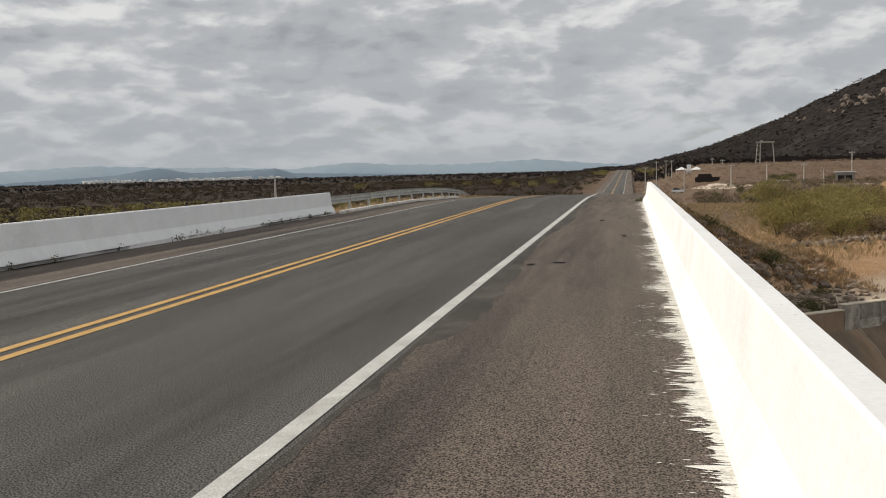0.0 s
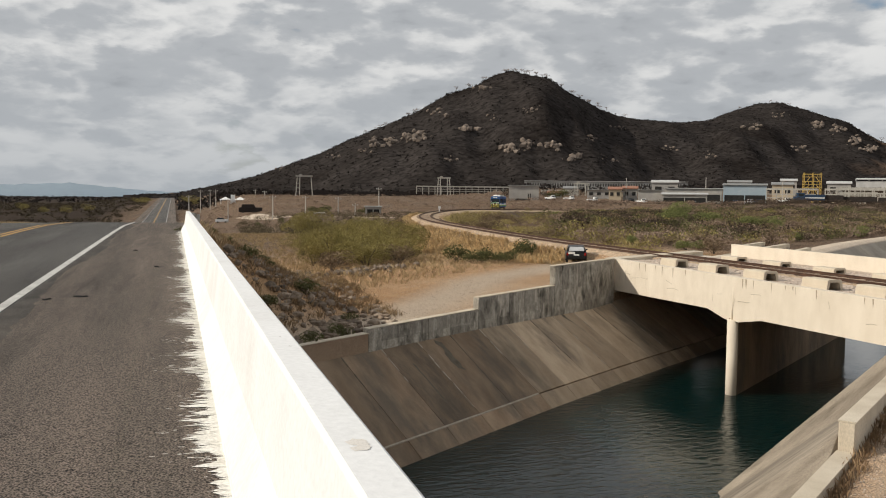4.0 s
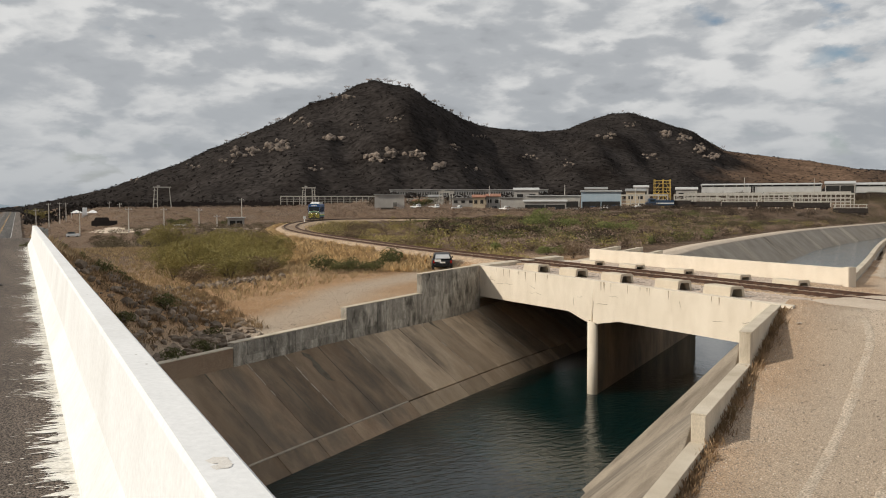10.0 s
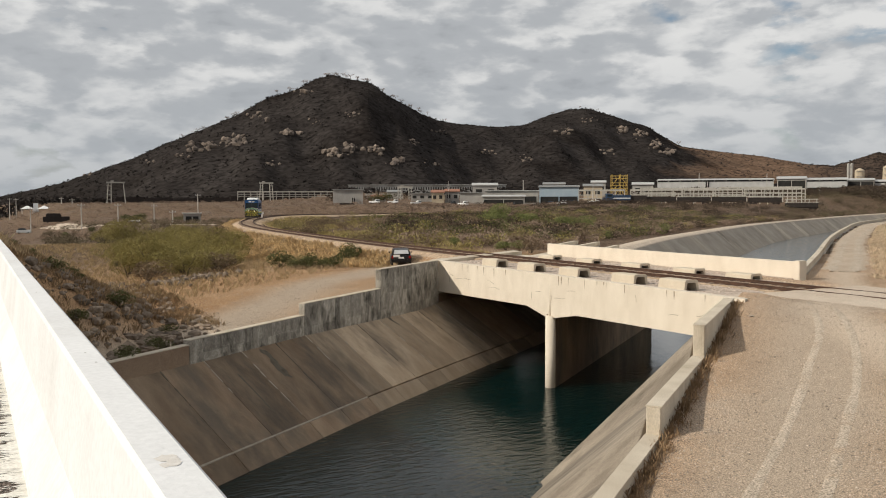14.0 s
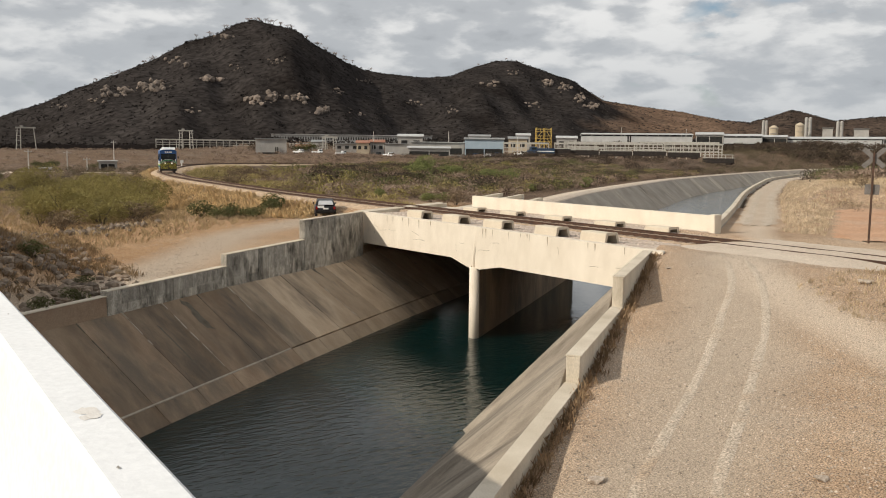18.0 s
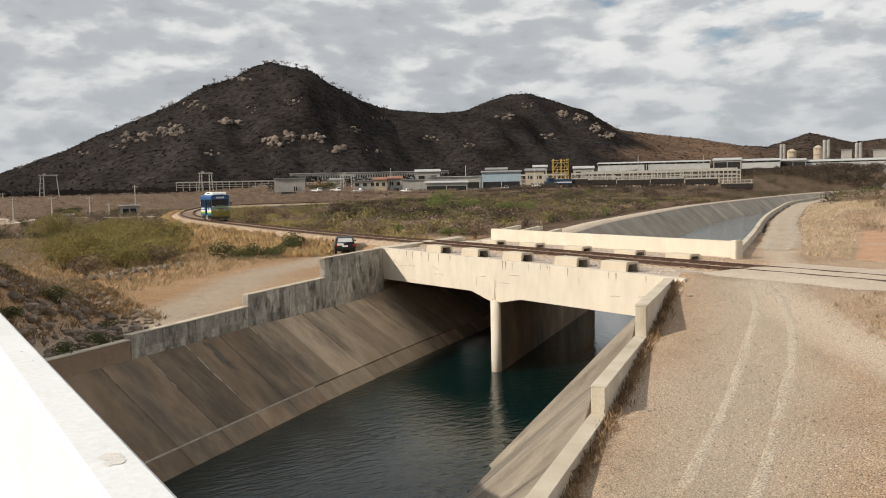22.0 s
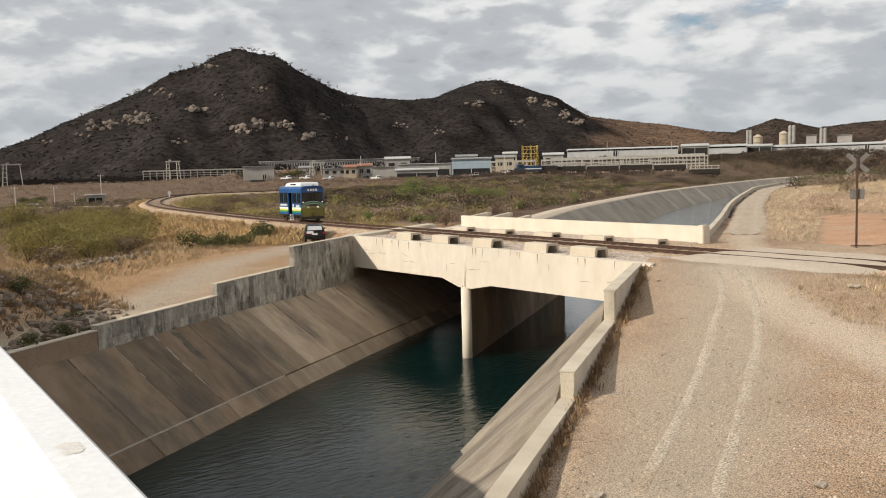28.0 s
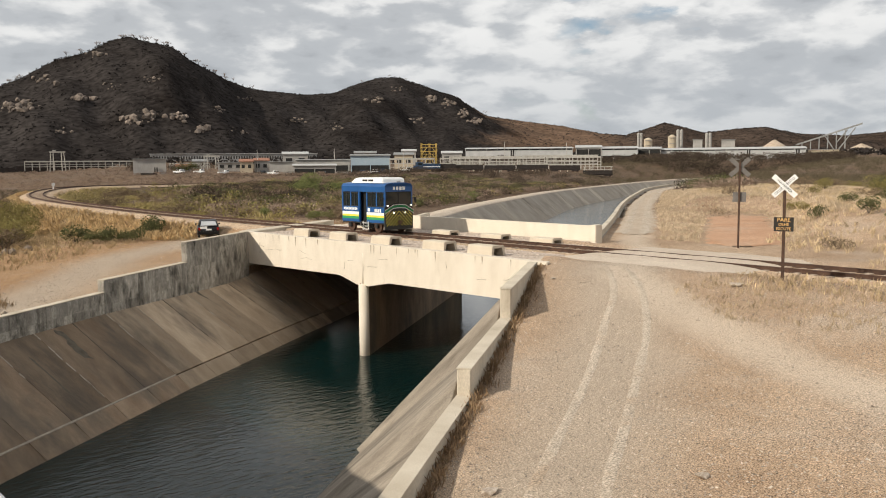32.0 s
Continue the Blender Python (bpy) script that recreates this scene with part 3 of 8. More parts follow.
# ---- water ----
def water_material():
    m = bpy.data.materials.new("canal_water")
    m.use_nodes = True
    N, L = nodes_of(m.node_tree)
    out, sh = N.new("ShaderNodeOutputMaterial"), N.new("ShaderNodeBsdfPrincipled")
    L.new(sh.outputs[0], out.inputs[0])
    sh.inputs["Base Color"].default_value = (0.002, 0.0125, 0.012, 1)
    sh.inputs["Roughness"].default_value = 0.02
    sh.inputs["IOR"].default_value = 1.33
    tc, mp = N.new("ShaderNodeTexCoord"), N.new("ShaderNodeMapping")
    mp.inputs["Rotation"].default_value = (0, 0, radians(-20))
    mp.inputs["Scale"].default_value = (1.0, 2.6, 1)
    L.new(tc.outputs["Object"], mp.inputs[0])
    a, b = N.new("ShaderNodeTexNoise"), N.new("ShaderNodeTexNoise")
    a.inputs["Scale"].default_value, a.inputs["Detail"].default_value = 1.5, 6.0
    b.inputs["Scale"].default_value, b.inputs["Detail"].default_value = 0.12, 2.0
    L.new(mp.outputs[0], a.inputs[0])
    L.new(tc.outputs["Object"], b.inputs[0])
    mr = N.new("ShaderNodeMapRange")
    mr.inputs["From Min"].default_value, mr.inputs["From Max"].default_value = 0.35, 0.65
    mr.inputs["To Min"].default_value, mr.inputs["To Max"].default_value = 0.5, 1.0
    L.new(b.outputs[0], mr.inputs["Value"])
    bp = N.new("ShaderNodeBump")
    bp.inputs["Distance"].default_value = 0.055
    # the water lies calmer under and behind the bridge, out of the wind
    calm, along, less = N.new("ShaderNodeMapRange"), N.new("ShaderNodeVectorMath"), N.new("ShaderNodeMath")
    along.operation, along.inputs[1].default_value = "DOT_PRODUCT", (0.8, 0.6, 0)
    L.new(tc.outputs["Object"], along.inputs[0])
    calm.inputs["From Min"].default_value, calm.inputs["From Max"].default_value = 38.0, 56.0
    calm.inputs["To Min"].default_value, calm.inputs["To Max"].default_value = 1.0, 0.12
    L.new(along.outputs["Value"], calm.inputs["Value"])
    open_reach, most = N.new("ShaderNodeMapRange"), N.new("ShaderNodeMath")
    open_reach.inputs["From Min"].default_value, open_reach.inputs["From Max"].default_value = 74.0, 110.0
    L.new(along.outputs["Value"], open_reach.inputs["Value"])
    most.operation = "MAXIMUM"
    L.new(calm.outputs[0], most.inputs[0])
    L.new(open_reach.outputs[0], most.inputs[1])
    less.operation = "MULTIPLY"
    L.new(mr.outputs[0], less.inputs[0])
    L.new(most.outputs[0], less.inputs[1])
    L.new(less.outputs[0], bp.inputs["Strength"])
    L.new(a.outputs[0], bp.inputs["Height"])
    L.new(bp.outputs[0], sh.inputs["Normal"])
    return m


def build_water():
    W = water_material()
    v = [sn(-30, 4, WATER), sn(60, -2, WATER), sn(60, 25, WATER), sn(-30, 24, WATER)]
    k = len(v)
    a = [(p[0], p[1], WATER) for p in FAR_RIGHT[2:]]
    b = [(p[0], p[1], WATER) for p in FAR_LEFT[2:]]
    m = min(len(a), len(b))
    v += a[:m] + b[:m]
    v[1], v[2] = (a[0][0] - 2, a[0][1] - 2, WATER), (b[0][0] - 2, b[0][1] + 1, WATER)
    f = [(0, 1, 2, 3), (1, k, k + m, 2)] + [(k + i, k + i + 1, k + m + i + 1, k + m + i) for i in range(m - 1)]
    structure(mesh_object("water", v, f, W), "dark green canal water with small ripples", "water")


build_water()


# ---- canal lining and walls ----
def slab(name, q, thick, mat, parent):
    """A slab from four corners, laid with its thickness below, edges chamfered by a joint gap."""
    q = [Vector(p) for p in q]
    c = sum(q, Vector()) / 4
    q = [p + (c - p).normalized() * 0.018 for p in q]
    nrm = (q[1] - q[0]).cross(q[3] - q[0]).normalized()
    if nrm.z < 0:
        nrm = -nrm
    v = [p - nrm * thick for p in q] + [p - nrm * 0.02 for p in q] + [p + (c - p).normalized() * 0.03 for p in q]
    f = [(0, 1, 2, 3), (8, 9, 10, 11)]
    for k in range(4):
        j = (k + 1) % 4
        f += [(k, j, 4 + j, 4 + k), (4 + k, 4 + j, 8 + j, 8 + k)]
    return mesh_object(name, v, f, mat, parent)


def wall_foot(s):
    return float(np.interp(s, [20, 26, 34.5, 46, 56, 72], [-4.5, -4.56, -4.58, -4.85, -4.5, -3.9]))


def left_water(s):
    return float(np.interp(s, [-20, 22.5, 35, 46, 72], [18.8, 18.85, 18.8, 18.45, 17.0]))


LINING_MID = material("paler_lining_concrete", (0.33, 0.245, 0.165), (0.46, 0.36, 0.255), 0.8, 0.92, 0.4, 40, (0.19, 0.15, 0.112), grain=0.25, rand=0.24, turn=36.87, stretch=(1.1, 0.45, 0.45), spot=-0.01, fine_detail=8.0, fine_stretch=True)


def build_lining():
    left = structure(new("canal_lining_left"), "stained brown concrete slabs of the canal's shaded side", "canal lining")
    right = structure(new("canal_lining_right"), "pale concrete slabs of the canal's sunlit side", "canal lining")
    bed = mesh_object("canal_bed", [sn(-30, 8, -9.4), sn(62, 6, -9.4), sn(62, 20, -9.4), sn(-30, 18, -9.4)], [(0, 1, 2, 3)], LINING)
    structure(bed, "dark silted canal bed", "canal bed")
    cuts = [34.55 + 2.42 * k for k in range(-22, 17)]
    rng = random.Random(3)
    for a, b in zip(cuts[:-1], cuts[1:]):
        mat = LINING_MID if a > 34 else LINING
        bn = [(left_water(t) + 0.75, WATER + 0.6) for t in (a, b)]
        q = [sn(a, left_edge(a) + 0.1, wall_foot(a)), sn(b, left_edge(b) + 0.1, wall_foot(b)), sn(b, bn[1][0], bn[1][1]), sn(a, bn[0][0], bn[0][1])]
        slab("lining_slab", q, 0.3, mat, left)
        q = [sn(a, bn[0][0] - 0.03, bn[0][1] - 0.01), sn(b, bn[1][0] - 0.03, bn[1][1] - 0.01), sn(b, left_water(b) - 1.2, WATER - 1.1), sn(a, left_water(a) - 1.2, WATER - 1.1)]
        slab("kerb_slab", q, 0.3, mat, left)
        if a < 34:
            v = [sn(t, k[0] + o, k[1] + o * 0.8 + u) for t, k in ((a, bn[0]), (b, bn[1])) for o, u in ((-0.012, 0.0), (0.022, 0.012), (0.022, -0.1), (-0.012, -0.1))]
            mesh_object("joint_strip", v, [(0, 1, 5, 4), (1, 2, 6, 5), (2, 3, 7, 6), (3, 0, 4, 7)], JOINT, left)
    # joints: some open and dark, some smeared with broken runs of pale mortar
    for k, a in enumerate(cuts[1:-1]):
        hi, lo = Vector(sn(a, left_edge(a) + 0.1, wall_foot(a) + 0.014)), Vector(sn(a, left_water(a) + 0.75, WATER + 0.614))
        f = rng.uniform(0.0, 0.05)
        end = rng.choice((0.45, 0.7, 0.95))
        while f < end:
            g = min(end, f + rng.uniform(0.06, 0.2))
            p, q, w = hi.lerp(lo, f), hi.lerp(lo, g), SD * rng.uniform(0.014, 0.05)
            sh = SD * rng.uniform(-0.02, 0.02)
            top = [p - w + sh, p + w * 0.6 + sh, q + w * rng.uniform(0.2, 1.0) + sh, q - w * rng.uniform(0.2, 1.0) + sh]
            mesh_object("joint_strip", top + [v - Vector((0, 0, 0.08)) for v in top], [(0, 1, 2, 3), (0, 4, 5, 1), (1, 5, 6, 2), (2, 6, 7, 3), (3, 7, 4, 0)], OPEN_JOINT if (k * 5) % 3 == 1 else JOINT, left)
            f = g + rng.uniform(0.0, 0.1)
    # a darker rough patch where the lining was mended
    for s0, f0, f1, w in ((31.0, 0.05, 0.5, 0.3), (40.4, 0.1, 0.55, 0.12), (42.9, 0.0, 0.4, 0.2), (45.2, 0.2, 0.6, 0.1), (37.9, 0.15, 0.7, 0.1), (28.4, 0.25, 0.8, 0.08)):
        hi, lo = Vector(sn(s0, left_edge(s0) + 0.1, wall_foot(s0) + 0.008)), Vector(sn(s0, left_water(s0) + 0.75, WATER + 0.608))
        rim = []
        for j in range(18):
            t = j / 9 if j < 9 else 2 - j / 9
            rim.append(hi.lerp(lo, f0 + (f1 - f0) * min(1.0, max(0.0, t))) + SD * ((-w if j < 9 else w) * rng.uniform(0.3, 1.0)))
        mesh_object("mended_strip", rim, [tuple(range(18))], OPEN_JOINT, left)
    for a in np.arange(-20, 62, 1.5):
        b = a + 1.5
        q = [sn(a, N_RIGHT + 0.1, right_top(a + 0.1) - 0.4), sn(b, N_RIGHT + 0.1, right_top(b - 0.1) - 0.4), sn(b, 10.4, WATER - 1.4), sn(a, 10.4, WATER - 1.4)]
        slab("lining_slab", q, 0.3, RIGHT_LINING, right)


def right_top(s):
    return -4.3 if s < 12.5 else -3.7 if s < 20.0 else -3.04 if s < 27.0 else DECK_Z


def left_top(s):
    return -3.9 if s < 26.5 else -3.72 if s < 34.5 else -3.17 if s < 42.0 else DECK_Z


RED_CONCRETE = material("reddish_plain_concrete", (0.25, 0.17, 0.115), (0.34, 0.25, 0.175), 0.7, 0.92, 0.4, 25, (0.18, 0.125, 0.09), grain=0.2, fine_detail=6.0)


def build_canal_walls():
    brd = random.Random(17)
    for side, n0, n1, top, cuts, mat, label in (
            ("left", N_LEFT, N_LEFT + 0.32, left_top, [-12, -4, 3, 10, 18.4, 26.5, 30.5, 34.5, 38.2, 42.0, 45.8, 49.6], CONCRETE_DARK, "grey board-marked concrete retaining wall with dark stains"),
            ("right", N_RIGHT - 0.34, N_RIGHT, right_top, [-12, -4, 4, 12.5, 20.0, 23.5, 27.0, 30.6, 34.9], CONCRETE, "pale stepped concrete wall along the canal")):
        wall = structure(new("canal_wall_" + side), label, "wall")
        for a, b in zip(cuts[:-1], cuts[1:]):
            z1 = top((a + b) / 2)
            bm = prism([sn(a + 0.006, n0, -6), sn(a + 0.006, n1, -6), sn(a + 0.006, n1, z1), sn(a + 0.006, n0, z1)], SD * (b - a - 0.012))
            bmesh.ops.bevel(bm, geom=list(bm.edges), offset=0.02, segments=1, affect="EDGES")
            core = part("wall_core", bm, RED_CONCRETE if side == "left" and b < 27 else mat, wall)
            if side == "left" and a > 26:
                # shuttering boards: rows of panels a little proud of the core
                rows = [-6.0, -4.35, -3.45, z1 - 0.01] if z1 > -3.0 else [-6.0, -4.3, z1 - 0.01]
                for lo, hi in zip(rows[:-1], rows[1:]):
                    t = a + 0.02
                    while t < b - 0.1:
                        w = min(brd.choice((0.42, 0.55, 0.55, 0.8, 1.1)), b - 0.02 - t)
                        p = 0.006 + brd.random() * 0.012
                        part("board_panel", prism([sn(t, n0 - p, lo + 0.005), sn(t, n0 + 0.05, lo + 0.005), sn(t, n0 + 0.05, hi - 0.005), sn(t, n0 - p, hi - 0.005)], SD * (w - 0.008)), mat, wall)
                        t += w
            part("coping", prism([sn(a + 0.004, n0 - 0.015, z1 + 0.004), sn(a + 0.004, n1 + 0.015, z1 + 0.004), sn(a + 0.004, n1 + 0.015, z1 + 0.035), sn(a + 0.004, n0 - 0.015, z1 + 0.035)], SD * (b - a - 0.008)), CONCRETE, wall, "sunlit pale coping")


build_lining()
build_canal_walls()


def build_far_canal():
    """Past the railway bridge the canal bends away between sloping concrete sides."""
    for side, line, sgn, mat in (("left", FAR_LEFT, 1, LINING), ("right", FAR_RIGHT, -1, LINING_LIGHT)):
        top = structure(new("far_canal_side_" + side), "smooth concrete side of the bending canal", "canal lining")
        L = [Vector(p) for p in line]
        for i in range(len(L) - 1):
            r = []
            for j in (i, i + 1):
                d = (L[min(j + 1, len(L) - 1)] - L[max(j - 1, 0)]).normalized()
                r.append(Vector((d.y, -d.x, 0)) * sgn)
            deep = L[i].z - (WATER - 1)
            w = deep * (1.15 if side == "left" else 1.0)
            q = [L[i], L[i + 1], L[i + 1] + r[1] * w - Vector((0, 0, deep)), L[i] + r[0] * w - Vector((0, 0, deep))]
            if i < 96:
                slab("lining_slab", q, 0.25, LINING_LIGHT if (i * 7) % 5 == 0 else FAR_LINING, top)
        if side == "left":
            v, f = ribbon(line, [(-5.5, -0.7), (-3.5, 0.02), (-1.6, 0.22), (-0.7, 0.3), (-0.3, 0.06), (0.0, 0.03), (0.0, -0.4)])
            mesh_object("berm", v, f, PALE_DIRT, top, True)
        else:
            v, f = ribbon(line, [(-0.25, -1.0), (-0.25, 0.3), (0.05, 0.3), (0.05, -1.0)], True)
            mesh_object("kerb_wall", v, f, CONCRETE, top)


FAR_LINING = material("grey_far_lining", (0.30, 0.258, 0.208), (0.39, 0.342, 0.285), 0.3, 0.92, 0.3, 6, (0.25, 0.215, 0.172), grain=0.12, rand=0.06)
PALE_DIRT = material("pale_packed_dirt", (0.49, 0.395, 0.305), (0.57, 0.48, 0.385), 0.5, 0.97, 0.6, 20, grain=0.25, dist=0.03)
build_far_canal()


# ---- railway bridge ----
BALLAST = material("pale_ballast", (0.42, 0.33, 0.26), (0.58, 0.48, 0.40), 3, 0.95, 1.0, 9, (0.34, 0.27, 0.21), grain=0.4, dist=0.06)
DRIP = material("brown_drip_stain", (0.25, 0.195, 0.14), (0.42, 0.345, 0.26), 6, 0.95, 0, 40)
CRACK = material("crack_shadow_line", (0.20, 0.165, 0.125), (0.30, 0.25, 0.19), 5, 0.95, 0)
def build_bridge():
    br = structure(new("railway_bridge"), "pale concrete railway bridge with haunched beams over the canal", "bridge")
    out = [(26, 23.5, -2.4), (26, 48.2, -2.4), (26, 48.2, -4.03), (26, 47.2, -4.03), (26, 38.3, -3.9), (26, 36.75, -4.26), (26, 35.7, -4.26), (26, 34.0, -3.95), (26, 25.9, -3.85), (26, 23.5, -3.85)]
    bm = prism(out, (10.4, 6.0, 0))
    part("deck", bm, BRIDGE, br)
    part("edge_beam", prism([(25.997, 23.5, -2.42), (26.4, 23.74, -2.42), (26.4, 23.74, DECK_Z), (25.997, 23.5, DECK_Z)], (0, 24.7, 0)), BRIDGE, br, "pale edge beam with dark drips")
    part("deck_fill", prism([(26.41, 23.9, -2.41), (36.2, 29.7, -2.41), (36.2, 50.8, -2.41), (26.41, 48.2, -2.41)], (0, 0, 0.17)), BALLAST, br, "crushed stone on the deck")
    bm = bmesh.new()
    d = Vector((0.8, 0.6, 0))
    w = Vector((-0.6, 0.8, 0)) * 0.25
    p0 = Vector((26.1, 36.2, -9.5))
    vs = [p0 - w, p0 + w, p0 + w + d * 25, p0 - w + d * 25]
    lo = [bm.verts.new(v) for v in vs]
    hi = [bm.verts.new(v + Vector((0, 0, 5.35))) for v in vs]
    bm.faces.new(lo[::-1]), bm.faces.new(hi)
    for k in range(4):
        bm.faces.new((lo[k], lo[(k + 1) % 4], hi[(k + 1) % 4], hi[k]))
    # browner than the nose: stains, plus the deck's shade put into the colour
    part("pier_wall", bm, LINING, br, "water-stained pier wall, the deck's shade put into its brown")
    part("pier_nose", tube((26.05, 36.2, -9.5), (26.05, 36.2, -4.2), 0.265, 20), BRIDGE, br, "round pale pier nose", True)
    part("crease", tube((26.03, 36.2, -4.3), (26.03, 36.2, -2.6), 0.09, 10, 0.04), BRIDGE, br, "slim upright joint in the beam", True)
    # shrinkage cracks and drips on the beam's face
    rng = random.Random(8)
    for k in range(16):
        y, z = rng.uniform(24.5, 47.5), rng.uniform(-3.3, -2.5)
        pts = [(25.994, y, z)]
        for j in range(rng.choice((3, 4, 6))):
            pts.append((25.994, pts[-1][1] + rng.uniform(0.12, 0.3), pts[-1][2] + rng.uniform(-0.05, 0.05)) if k % 3 else (25.994, pts[-1][1] + rng.uniform(-0.04, 0.04), pts[-1][2] - rng.uniform(0.06, 0.16)))
        bm = bmesh.new()
        for p, q in zip(pts[:-1], pts[1:]):
            add_tube(bm, p, q, 0.008, 4)
        part("crack", bm, CRACK, br, "fine dark crack")
    for k in range(20):
        y, ln, w = rng.choice((rng.uniform(24.2, 47.8), rng.choice((42.7, 38.9, 35.0, 30.8, 27.5)) + rng.gauss(0, 0.5))), rng.uniform(0.12, 0.55), rng.uniform(0.012, 0.05)
        bm = prism([(25.992, y - w, -2.13), (25.992, y + w, -2.13), (25.992, y + w * 0.6, -2.13 - ln * 0.6), (25.992, y + rng.uniform(-0.3, 0.3) * w, -2.13 - ln), (25.992, y - w * 0.7, -2.13 - ln * 0.5)], (0.003, 0, 0))
        part("drip_stain", bm, DRIP, br, "dark drip stain below the deck's edge")
    # hidden slab, added to keep light out from under the deck
    part("rear_deck", prism([(36.62, 42.6, -2.6), (36.62, 54.6, -2.6), (47.0, 62.4, -2.6), (47.0, 50.4, -2.6)], (0, 0, -1.6)), CONCRETE, br, "unseen slab added behind the deck to darken the span")
    bm = prism([(36.25, 29.6, -2.3), (36.6, 29.8, -2.3), (36.6, 29.8, -1.42), (36.25, 29.6, -1.42)], (0, 21.2, 0))
    part("far_parapet", bm, BRIDGE, br, "pale solid parapet")
    part("parapet_end", box((36.4, 29.45, -1.85), (0.55, 0.35, 1.0), 0, 0.03), BRIDGE, br)
    part("approach_slab", prism([(26.0, 48.2, -2.12), (36.2, 54, -2.12), (36.2, 54, -4.2), (26.0, 48.2, -4.2)], (0.01, 1.2, 0)), CONCRETE, br)


build_bridge()


# ---- railway track ----
TRACK_BED = material("dusty_tan_ballast", (0.40, 0.285, 0.185), (0.54, 0.40, 0.275), 2, 0.95, 1.0, 9, (0.34, 0.245, 0.165), grain=0.4, dist=0.06)


def build_track():
    tr = structure(new("railway_track"), "rusty broad-gauge rails on concrete sleepers and pale ballast", "railway")
    v, f = ribbon(TRACK, [(-2.5, -0.62), (-1.5, -0.17), (1.5, -0.17), (2.5, -0.62)])
    tagged(mesh_object("ballast_bed", v, f, TRACK_BED, tr, True), "pale crushed stone ballast")
    for o in (-0.835, 0.835):
        v, f = ribbon(TRACK, [(o - 0.07, -0.17), (o - 0.07, -0.15), (o - 0.012, -0.13), (o - 0.012, -0.04), (o - 0.037, -0.035), (o - 0.037, 0.0), (o + 0.037, 0.0), (o + 0.037, -0.035), (o + 0.012, -0.04), (o + 0.012, -0.13), (o + 0.07, -0.15), (o + 0.07, -0.17)], True)
        mesh_object("rail", v, f, STEEL, tr)


build_track()


# ---- highway ----
ROAD_Y = np.concatenate([np.arange(-60, 60, 2.0), np.arange(60, 200, 5.0), np.arange(200, 1500, 25.0)])


def crown(x):
    return -0.012 * max(0.0, -6.35 - x)


def road_strip(name, x0, x1, up, mat, label, y0=-60, y1=1490, cols=2):
    ys = [y for y in ROAD_Y if y0 <= y <= y1]
    xs = np.linspace(x0, x1, cols)
    v = [(x, y, float(road_z(y)) + (crown(x) if x > -12.5 else crown(-12.5)) + up) for y in ys for x in xs]
    f = [(i * cols + j, i * cols + j + 1, (i + 1) * cols + j + 1, (i + 1) * cols + j) for i in range(len(ys) - 1) for j in range(cols - 1)]
    return structure(mesh_object(name, v, f, mat), label, "road")


road_strip("road", -10.1, -2.35, 0.0, ASPHALT, "grey two-lane asphalt road with darker wheel tracks", cols=9)
road_strip("shoulder_right", -2.35, 0.75, -0.004, ASPHALT_SH, "coarse brown-grey asphalt shoulder", cols=3)
road_strip("shoulder_left", -12.9, -10.1, -0.004, ASPHALT_SH, "coarse brown-grey asphalt shoulder", cols=3)
road_strip("edge_line_right", -2.56, -2.40, 0.006, WHITE_LINE, "worn white edge line")
road_strip("edge_line_left", -9.97, -9.88, 0.006, WHITE_LINE, "worn white edge line")
road_strip("centre_line_a", -6.27, -6.13, 0.006, YELLOW_LINE, "double yellow centre line")
road_strip("centre_line_b", -6.57, -6.43, 0.006, YELLOW_LINE, "double yellow centre line")


def ragged_strip(name, x0, reach, up, mat, label, y0, y1, step, seed):
    """A strip along the road with one straight edge and one that wanders; reach: least and most width."""
    rng = random.Random(seed)
    v, y, w = [], y0, 0.5
    while y < y1:
        w = min(1.0, max(0.0, w + rng.uniform(-0.3, 0.3)))
        z = float(road_z(y)) + up
        v += [(x0, y, z), (x0 + reach[0] + (reach[1] - reach[0]) * w * (0.6 + 0.4 * math.sin(y * 0.35 + seed)), y, z)]
        y += step * rng.uniform(0.6, 1.4)
    f = [(2 * i, 2 * i + 1, 2 * i + 3, 2 * i + 2) for i in range(len(v) // 2 - 1)]
    return structure(mesh_object(name, v, f, mat), label, "road")


GRIT = material("pale_road_grit", (0.15, 0.128, 0.10), (0.27, 0.235, 0.185), 9, 0.95, 0.8, 70, (0.12, 0.10, 0.08), grain=0.7, span=0.12)
ragged_strip("bitumen_seam", -2.352, (0.06, 0.40), -0.0015, BITUMEN, "black bitumen seam with a ragged edge beside the edge line", -6, 130, 0.22, 4)


def grit_line():
    """Pale grit washed into a thin broken line along the shoulder."""
    rn = np.random.RandomState(5)
    n = 9000
    y = rn.uniform(-3, 45, n)
    x = -0.40 + 0.03 * np.sin(y * 0.4) + rn.normal(0, 0.022, n)
    s = rn.uniform(0.003, 0.0075, n)[:, None]
    a = rn.uniform(0, 6.28, n)
    d = np.stack([np.cos(a), np.sin(a), 0 * a], -1) * s
    e = np.stack([-np.sin(a), np.cos(a), 0 * a], -1) * s
    c = np.stack([x, y, rn.uniform(0.002, 0.005, n)], -1)
    V = np.stack([c + d, c + e * 0.8, c - d * 0.9, c - e], 1).reshape(-1, 3)
    tagged(mesh_object("grit_line", V.tolist(), np.arange(4 * n).reshape(-1, 4).tolist(), GRIT), "thin broken line of pale grit along the shoulder", "grit", kind="stuff")


grit_line()
